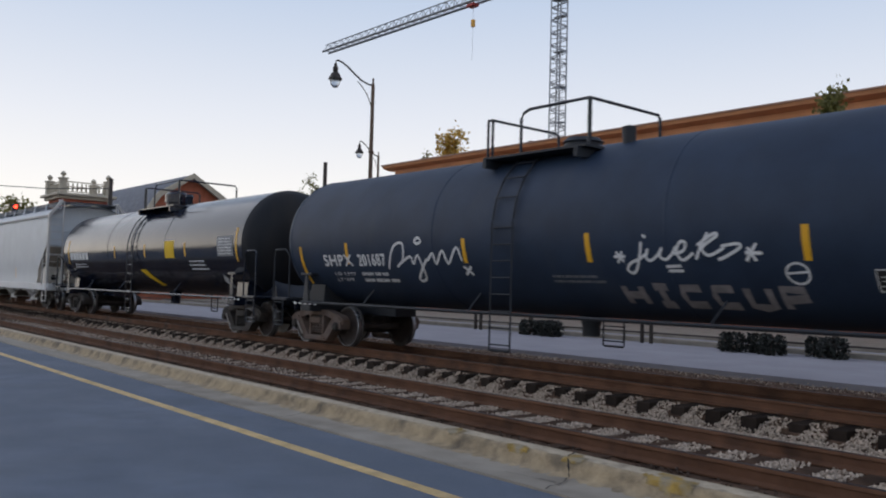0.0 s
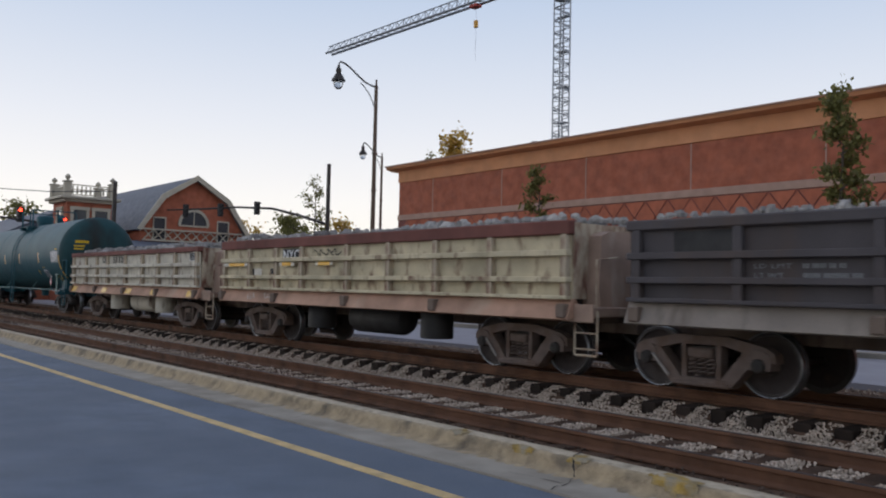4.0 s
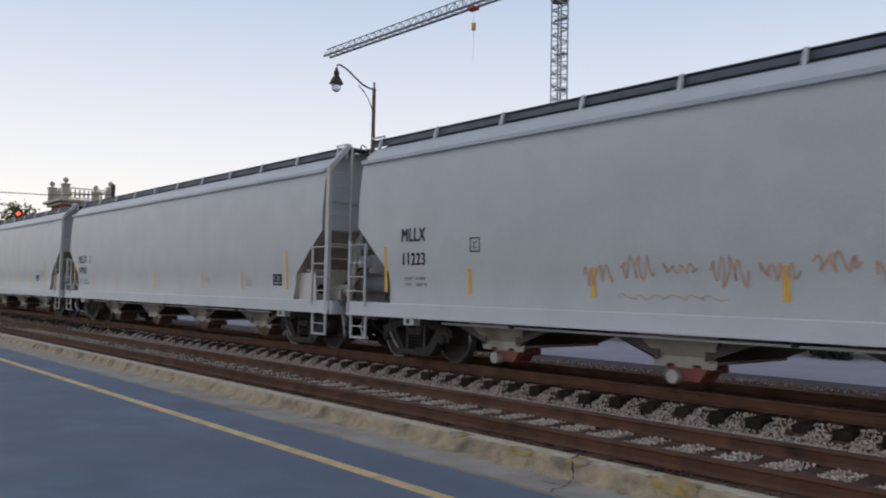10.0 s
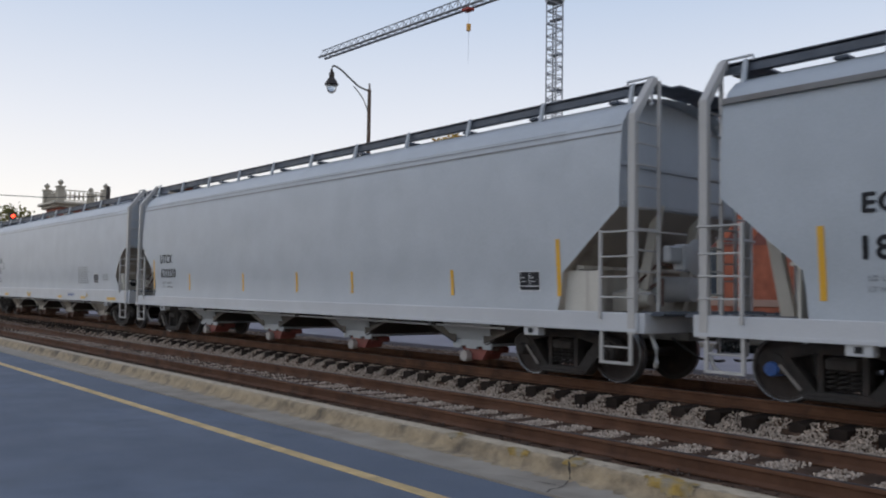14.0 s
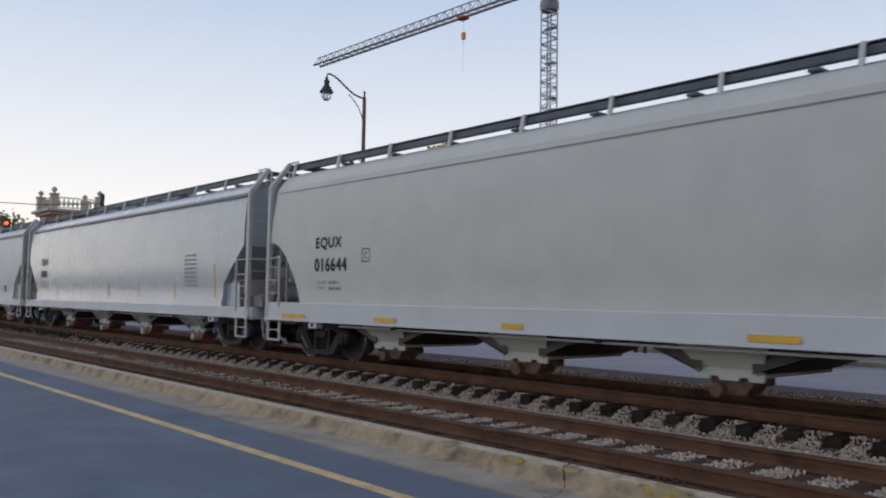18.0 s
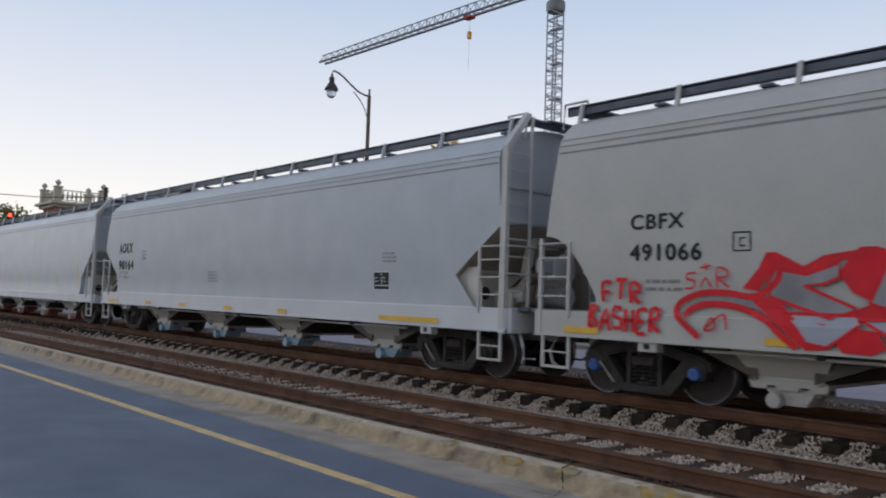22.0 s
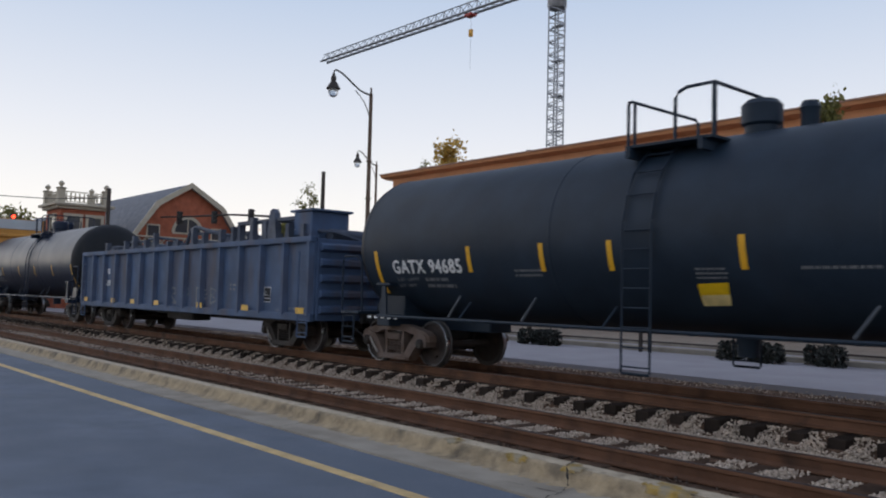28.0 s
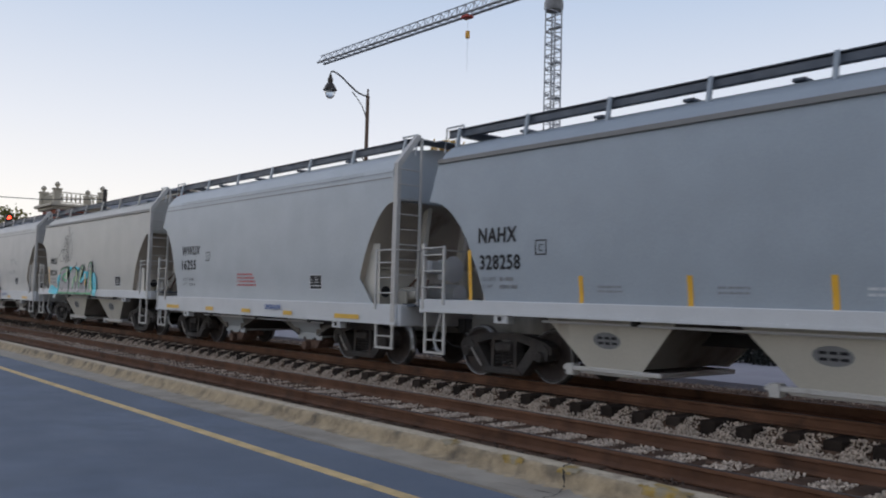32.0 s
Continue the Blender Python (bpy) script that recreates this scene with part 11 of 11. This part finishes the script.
tower = thing("station_tower", "square brick tower with a cream balustrade and urns", "building")
TX0, TX1, TY0, TY1 = -71.0, -67.4, 18.9, 22.3
part("wall", Solid().box(TX0, TX1, TY0, TY1, -0.6, 7.6), BRICK, tower)
part("cornice", Solid().box(TX0 - 0.55, TX1 + 0.55, TY0 - 0.55, TY1 + 0.55, 7.72, 7.95, 0.05).box(TX0 - 0.3, TX1 + 0.3, TY0 - 0.3, TY1 + 0.3, 7.5, 7.73, 0.04), TRIM, tower)
for (x, y) in ((TX0, TY0), (TX0, TY1), (TX1, TY0), (TX1, TY1)):
    pier = part("pier", Solid().box(x - 0.26, x + 0.26, y - 0.26, y + 0.26, 7.95, 9.0, 0.03).box(x - 0.32, x + 0.32, y - 0.32, y + 0.32, 9.0, 9.12, 0.02), TRIM, tower)
    part("urn", Solid().lathe([(0.14, 9.12), (0.08, 9.2), (0.2, 9.35), (0.22, 9.45), (0.1, 9.58), (0.0, 9.66)], 12, (x, y, 0)), TRIM, pier)
for x0, x1, y0, y1 in ((TX1 - 0.05, TX1 + 0.05, TY0, TY1), (TX0, TX1, TY0 - 0.05, TY0 + 0.05), (TX0, TX1, TY1 - 0.05, TY1 + 0.05), (TX0 - 0.05, TX0 + 0.05, TY0, TY1)):
    part("top_rail", Solid().box(x0, x1, y0, y1, 8.80, 8.88).box(x0, x1, y0, y1, 8.05, 8.12), TRIM, tower)
for i in range(9):
    y = TY0 + 0.4 + i * 0.33
    part("baluster", shared("baluster", lambda k: k.lathe([(0.05, 0), (0.09, 0.15), (0.05, 0.4), (0.06, 0.6)], 8), TRIM), None, tower, m=pose(TX1, y, 8.14))
    part("baluster", shared("baluster", lambda k: k.lathe([(0.05, 0), (0.09, 0.15), (0.05, 0.4), (0.06, 0.6)], 8), TRIM), None, tower, m=pose(TX0 + 0.4 + i * 0.35, TY0, 8.14))
for y in (TY0 + 0.5, TY0 + 2.1):
    w = part("window", Solid().box(TX1, TX1 + 0.04, y, y + 0.95, 4.6, 6.9), GLASS, tower)
    part("window_frame", Solid().box(TX1, TX1 + 0.12, y - 0.22, y, 4.4, 7.0).box(TX1, TX1 + 0.12, y + 0.95, y + 1.17, 4.4, 7.0).box(TX1, TX1 + 0.14, y - 0.26, y + 1.2, 6.9, 7.15).box(TX1, TX1 + 0.1, y, y + 0.95, 5.7, 5.78), TRIM, w)
w = part("window", Solid().box(TX0 + 1.4, TX0 + 2.6, TY0 - 0.04, TY0, 4.6, 6.9), GLASS, tower)
part("window_frame", Solid().box(TX0 + 1.2, TX0 + 1.4, TY0 - 0.12, TY0, 4.4, 7.0).box(TX0 + 2.6, TX0 + 2.8, TY0 - 0.12, TY0, 4.4, 7.0).box(TX0 + 1.2, TX0 + 2.8, TY0 - 0.12, TY0, 6.9, 7.15), TRIM, w)
low = thing("station_wing", "low station wing with a grey roof and cream eaves", "building")
part("wall", Solid().box(-100, -72, 16.5, 24, -0.6, 5.2), BRICK, low)
part("roof", Solid().prism([(15.6, 5.1), (20.2, 7.4), (24.9, 5.1), (24.9, 5.0), (15.6, 5.0)], -100.4, -71.7), SLATE, low)


# ---- traffic signals ----
def signal_head(s, x, y, z):
    s.box(x - 0.18, x + 0.18, y - 0.18, y + 0.18, z - 0.5, z + 0.5, 0.03)
    for k in (-0.32, 0, 0.32):
        s.prism([(y + 0.13 * math.cos(radians(a)), z + k + 0.13 * math.sin(radians(a))) for a in range(0, 181, 20)] + [(y + 0.11 * math.cos(radians(a)), z + k + 0.11 * math.sin(radians(a))) for a in range(180, -1, -20)], x + 0.18, x + 0.4)


def signal_mast(px, py, top, path, heads, label, lit=None, thick=0.16):
    sig = thing("traffic_signal", label, "traffic signal", group="traffic signals")
    part("pole", Solid().tube([(px, py, -0.3), (px, py, top)], [thick * 1.15, thick * 0.9], 12).lathe([(thick, top - 0.05), (thick * 1.1, top), (0, top + 0.08)], 12, (px, py, 0)), POLE, sig)
    part("mast_arm", Solid().tube(path, [0.11 - 0.05 * i / (len(path) - 1) for i in range(len(path))], 8), POLE, sig)
    for x, y, z in heads:
        s = Solid()
        signal_head(s, x, y, z)
        hd = part("signal_head", s, BLACK, sig, "black three-lamp signal head")
        if lit:
            part("lit_lamp", Solid().lathe([(0.13, 0.185), (0.11, 0.22), (0.0, 0.24)], 14, (x, y, z + 0.32), "x"), lit, hd, "lit red lamp")
    return sig


signal_mast(-52.5, 33.1, 10.5, [(-52.5, 33.1, 6.0), (-54.6, 31.94, 6.69), (-56.7, 30.79, 7.25), (-59.5, 29.25, 7.4), (-62.3, 27.7, 7.3), (-65.4, 26.0, 7.27)],
            [(-63.8, 26.9, 7.2), (-60.9, 28.5, 7.2), (-57.9, 30.1, 7.3)], "dark pole with a curved mast arm and black signal heads")
signal_mast(-62.6, 20.9, 8.8, [(-62.6, 20.9, 3.9), (-61.9, 18.6, 4.8), (-61.2, 16.0, 5.3), (-60.7, 12.8, 5.5), (-60.4, 10.2, 5.6)],
            [(-61.5, 17.1, 5.35), (-60.9, 14.1, 5.75)], "dark mast arm over the crossing with lit red signals", lit=RED_LIGHT)
wire = thing("overhead_wire", "thin black overhead wire", "cable")
part("strand", Solid().tube([(-72, 8, 8.3), (-66, 17.5, 8.0), (-62.6, 20.9, 8.1)], 0.03, 4), WIRE, wire)


# ---- trees ----
def tree(x, y, base, hgt, spread, leaf, label, seed, dens=1400, trunk=0.12, low=0.25, size=0.11):
    rnd = random.Random(seed)
    t = thing("tree", label, "tree", m=pose(x, y, base))
    s = Solid()
    s.tube([(0, 0, 0), (rnd.uniform(-.1, .1), 0.05, hgt * 0.4), (rnd.uniform(-.15, .15), 0, hgt * 0.9)], [trunk, trunk * 0.7, trunk * 0.15], 8)
    tips = []
    for i in range(16):
        z = hgt * (low + (0.95 - low) * i / 15)
        a = rnd.uniform(0, 6.28)
        r = spread * (1.0 - 0.65 * (z / hgt - low) / (1 - low)) * rnd.uniform(0.55, 1.1)
        e = (r * math.cos(a), r * math.sin(a), z + r * rnd.uniform(0.2, 0.7))
        mid = (e[0] * 0.5, e[1] * 0.5, z + (e[2] - z) * 0.35)
        s.tube([(0, 0, z - 0.15), mid, e], [trunk * 0.35, trunk * 0.2, trunk * 0.06], 5)
        tips += [mid, e, ((mid[0] + e[0]) / 2, (mid[1] + e[1]) / 2, (mid[2] + e[2]) / 2)]
    tips.append((0, 0, hgt))
    part("trunk", s, BARK, t, "trunk and limbs")
    c = Solid()
    for i in range(dens):
        p = rnd.choice(tips)
        d = [rnd.gauss(0, spread * 0.16) for _ in range(3)]
        q = Vector((p[0] + d[0], p[1] + d[1], p[2] + d[2] * 0.8))
        a, b = Vector((rnd.gauss(0, 1), rnd.gauss(0, 1), rnd.gauss(0, 1))).normalized(), Vector((rnd.gauss(0, 1), rnd.gauss(0, 1), rnd.gauss(0, 1)))
        b = a.cross(b).normalized()
        k = size * rnd.uniform(0.6, 1.3)
        c.add([tuple(q - a * k), tuple(q + b * k * 0.55), tuple(q + a * k), tuple(q - b * k * 0.55)], [(0, 1, 2, 3)])
    me = bpy.data.meshes.new("crown")
    me.from_pydata(c.v, [], c.f)
    me.materials.append(leaf)
    tagged(part("crown", me, None, t, "loose leafy crown"), kind="stuff")
    return t


tree(-12.3, 27.6, -0.06, 8.3, 1.1, LEAF, "slender young street tree with green leaves", 1, 2700)
tree(-27.8, 29.5, -0.06, 7.5, 0.95, LEAF, "slender young street tree beside the brick wall", 2, 1700)
tree(-57.0, 50.0, -0.6, 15.9, 3.3, LEAF_GOLD, "yellowing autumn tree behind the brick building", 3, 4200, 0.2, size=0.22)
tree(-61.4, 50.0, -0.6, 14.6, 1.9, LEAF, "sparse tree behind the brick building", 4, 1500, 0.18, size=0.2)
tree(-67.3, 41.0, -0.6, 12.2, 1.7, LEAF, "small thin tree beside the signal pole", 5, 900, 0.12, size=0.16)
for i, (x, y, hh, sp) in enumerate(((-78, 45, 9.2, 3.4), (-84, 42, 8.5, 3.0), (-90, 52, 10.0, 3.6), (-72, 47, 8.6, 2.8))):
    tree(x, y, -0.6, hh, sp, LEAF_GOLD if i % 2 else LEAF, "low bushy tree in the distance", 20 + i, 1500, 0.18, low=0.12, size=0.24)
tree(-112, 26, -0.6, 11.0, 3.6, LEAF, "dark tree behind the station tower", 30, 1800, 0.25, low=0.15, size=0.3)
tree(-130, 20, -0.6, 9.0, 4.5, LEAF, "dark tree down the line", 31, 1800, 0.25, low=0.15, size=0.32)


# ---- planting beds and a low rail along the far street ----
def shrub(x, y, r, hgt, seed):
    rnd = random.Random(seed)
    sh = thing("shrub", "low dark green shrub in a street planting bed", "shrub", group="shrubs by the far street", m=pose(x, y, -0.21))
    st = Solid()
    for k in range(6):
        a = k * 1.05
        st.tube([(0, 0, 0), (r * 0.4 * math.cos(a), r * 0.4 * math.sin(a), hgt * 0.45), (r * 0.7 * math.cos(a), r * 0.7 * math.sin(a), hgt * 0.8)], [0.02, 0.014, 0.006], 5)
    part("stem", st, BARK, sh)
    c = Solid()
    for k in range(420):
        a, e, q = rnd.uniform(0, 6.28), rnd.uniform(0.05, 1.0), rnd.uniform(0.5, 1.0)
        p = Vector((r * q * math.cos(a) * math.sqrt(1 - (e - 0.4) ** 2), r * q * math.sin(a) * math.sqrt(1 - (e - 0.4) ** 2), hgt * e))
        u = Vector((rnd.gauss(0, 1), rnd.gauss(0, 1), rnd.gauss(0, 1))).normalized() * rnd.uniform(0.05, 0.1)
        v = u.cross(Vector((rnd.gauss(0, 1), rnd.gauss(0, 1), rnd.gauss(0, 1)))).normalized() * rnd.uniform(0.025, 0.05)
        c.add([tuple(p - u), tuple(p + v), tuple(p + u), tuple(p - v)], [(0, 1, 2, 3)])
    me = bpy.data.meshes.new("crown")
    me.from_pydata(c.v, [], c.f)
    me.materials.append(LEAF_DARK)
    tagged(part("crown", me, None, sh, "dense dark leaves"), kind="stuff")


for i, (x, y) in enumerate(((-12.7, 21.9), (-12.1, 22.3), (-11.5, 21.9), (-10.5, 22.6), (-10.0, 22.3), (-20.7, 21.9), (-20.1, 22.1), (-19.6, 21.9))):
    shrub(x, y, 0.4, 0.55, 300 + i)
fence = thing("low_fence", "low black metal fence along the far street", "fence")
for x in (-30.2, -29.9, -24.2, -23.9, -16.25, -15.9, -6.2, -5.9, 0.0, 0.3):
    part("post", Solid().box(x - 0.05, x + 0.05, 22.45, 22.55, -0.22, 0.48, 0.01), POLE, fence)
for z in (0.12, 0.4):
    part("rail", Solid().box(-60, 8, 22.48, 22.52, z, z + 0.05), POLE, fence)


# ---- ties and stones, last of the structure ----
def ties(yc, top, x0, x1, name, wood):
    mes = []
    for k in range(5):
        rnd = random.Random(k + 7)
        w, h2 = 0.115 + rnd.uniform(-0.008, 0.008), 0.1
        s = Solid().box(-w, w, -1.29 + rnd.uniform(-0.05, 0.05), 1.29 + rnd.uniform(-0.06, 0.06), -h2, h2, 0.012)
        mes.append(s.mesh("tie", wood))
    bed = thing(name, "row of dark creosoted wooden ties in stone ballast", "ties", kind="structure")
    rest = Solid()
    n0, n1 = int(x0 / 0.56), int(x1 / 0.56)
    rnd = random.Random(3)
    for i in range(n0, n1):
        x = i * 0.56 + rnd.uniform(-0.03, 0.03)
        z, turn, dy = top - 0.17 - 0.1 + rnd.uniform(-0.012, 0.012), rnd.uniform(-1.2, 1.2), rnd.uniform(-0.06, 0.06)
        if -36 < x < 4:
            part("tie", mes[i % 5], None, bed, m=pose(x, yc + dy, z, rnd.uniform(-0.6, 0.6), 0, turn))
        else:
            rest.box(x - 0.115, x + 0.115, yc - 1.29 + dy, yc + 1.29 + dy, z - 0.1, z + 0.1)
    tagged(part("distant_ties", rest, wood, bed, "far rows of dark ties"), kind="stuff")


ties(NEAR_Y, NEAR_Z, -300, 120, "near_track_ties", TIE_BROWN)
ties(TRACK_Y - 0.12, 0.0, -300, 120, "train_track_ties", TIE)


def stones(name, label, mat, spots, size):
    """Loose angular stones: one object of stuff."""
    base = [(-1, -1, -1), (1, -0.8, -1), (0.9, 1, -0.9), (-1, 0.9, -1), (-0.6, -0.7, 0.9), (0.8, -0.5, 0.8), (0.6, 0.7, 1), (-0.7, 0.6, 0.7)]
    quad = [(0, 3, 2, 1), (4, 5, 6, 7), (0, 1, 5, 4), (1, 2, 6, 5), (2, 3, 7, 6), (3, 0, 4, 7)]
    rng = np.random.default_rng(5)
    n = len(spots)
    b = np.array(base)
    sc = rng.uniform(0.5, 1.15, (n, 1, 3)) * size
    ang = rng.uniform(0, 6.28, (n, 3))
    pts = b[None] * sc * rng.uniform(0.75, 1.25, (n, 8, 3))
    for ax in range(3):
        c, s = np.cos(ang[:, ax])[:, None], np.sin(ang[:, ax])[:, None]
        i, j = (ax + 1) % 3, (ax + 2) % 3
        u, w = pts[..., i] * c - pts[..., j] * s, pts[..., i] * s + pts[..., j] * c
        pts[..., i], pts[..., j] = u, w
    pts += np.array(spots)[:, None, :]
    me = bpy.data.meshes.new(name)
    f = (np.array(quad)[None] + 8 * np.arange(n)[:, None, None]).reshape(-1, 4)
    me.from_pydata(pts.reshape(-1, 3).tolist(), [], f.tolist())
    me.materials.append(mat)
    return tagged(new(name, me), label, "ballast stones", kind="stuff")


rng = random.Random(11)
grey, brown = [], []
while len(grey) < 62000:
    x = -34 + 38 * (1 - rng.random() ** 1.6) if rng.random() < 0.85 else rng.uniform(-60, -25)
    y = rng.choice((rng.uniform(7.3, 8.5), rng.uniform(9.1, 10.42)))
    inside = 7.0 < y < 8.8
    if inside and x < -13 and rng.random() < 0.6:
        continue
    ph = (x / 0.56) % 1.0
    over = ph < 0.22 or ph > 0.78
    if over and (y < 9.15 or y > 9.85):
        continue
    heap = max(0.0, 1 - abs(y - 10.2) / 0.45) * 0.045 * (1 - abs(ph - 0.5) * 2.4)
    grey.append((x, y, bed_z(y) + rng.uniform(-0.01, 0.02) + 0.012 + heap))
for k in range(30000):                            # heaped shoulder between the tracks
    x, y = -30 + 33 * (1 - rng.random() ** 1.4), rng.uniform(9.4, 10.14)
    ph = abs((x / 0.56) % 1.0 - 0.5) * 2
    if y > 10.02 and ph > 0.5:
        continue
    grey.append((x, y, bed_z(y) + 0.012 + 0.06 * min(1.0, (y - 9.4) / 0.55) * rng.uniform(0.75, 1.0)))
for k in range(2400):
    x, y = rng.uniform(-34, 3), rng.uniform(15.7, 16.5)
    grey.append((x, y, bed_z(y) + rng.uniform(0.0, 0.05)))
while len(brown) < 9000:
    x, y = rng.uniform(-40, 4), rng.choice((rng.uniform(6.45, 7.1), rng.uniform(10.4, 12.9), rng.uniform(13, 16.4), rng.uniform(8.7, 9.2)))
    brown.append((x, y, bed_z(y) + rng.uniform(0.0, 0.03)))
stones("ballast_stones", "pale grey crushed stones between the ties", STONE, grey, 0.0125)
stones("rusty_ballast_stones", "brown rust-stained crushed stones beside the rails", STONE_BROWN, brown, 0.015)

motions()
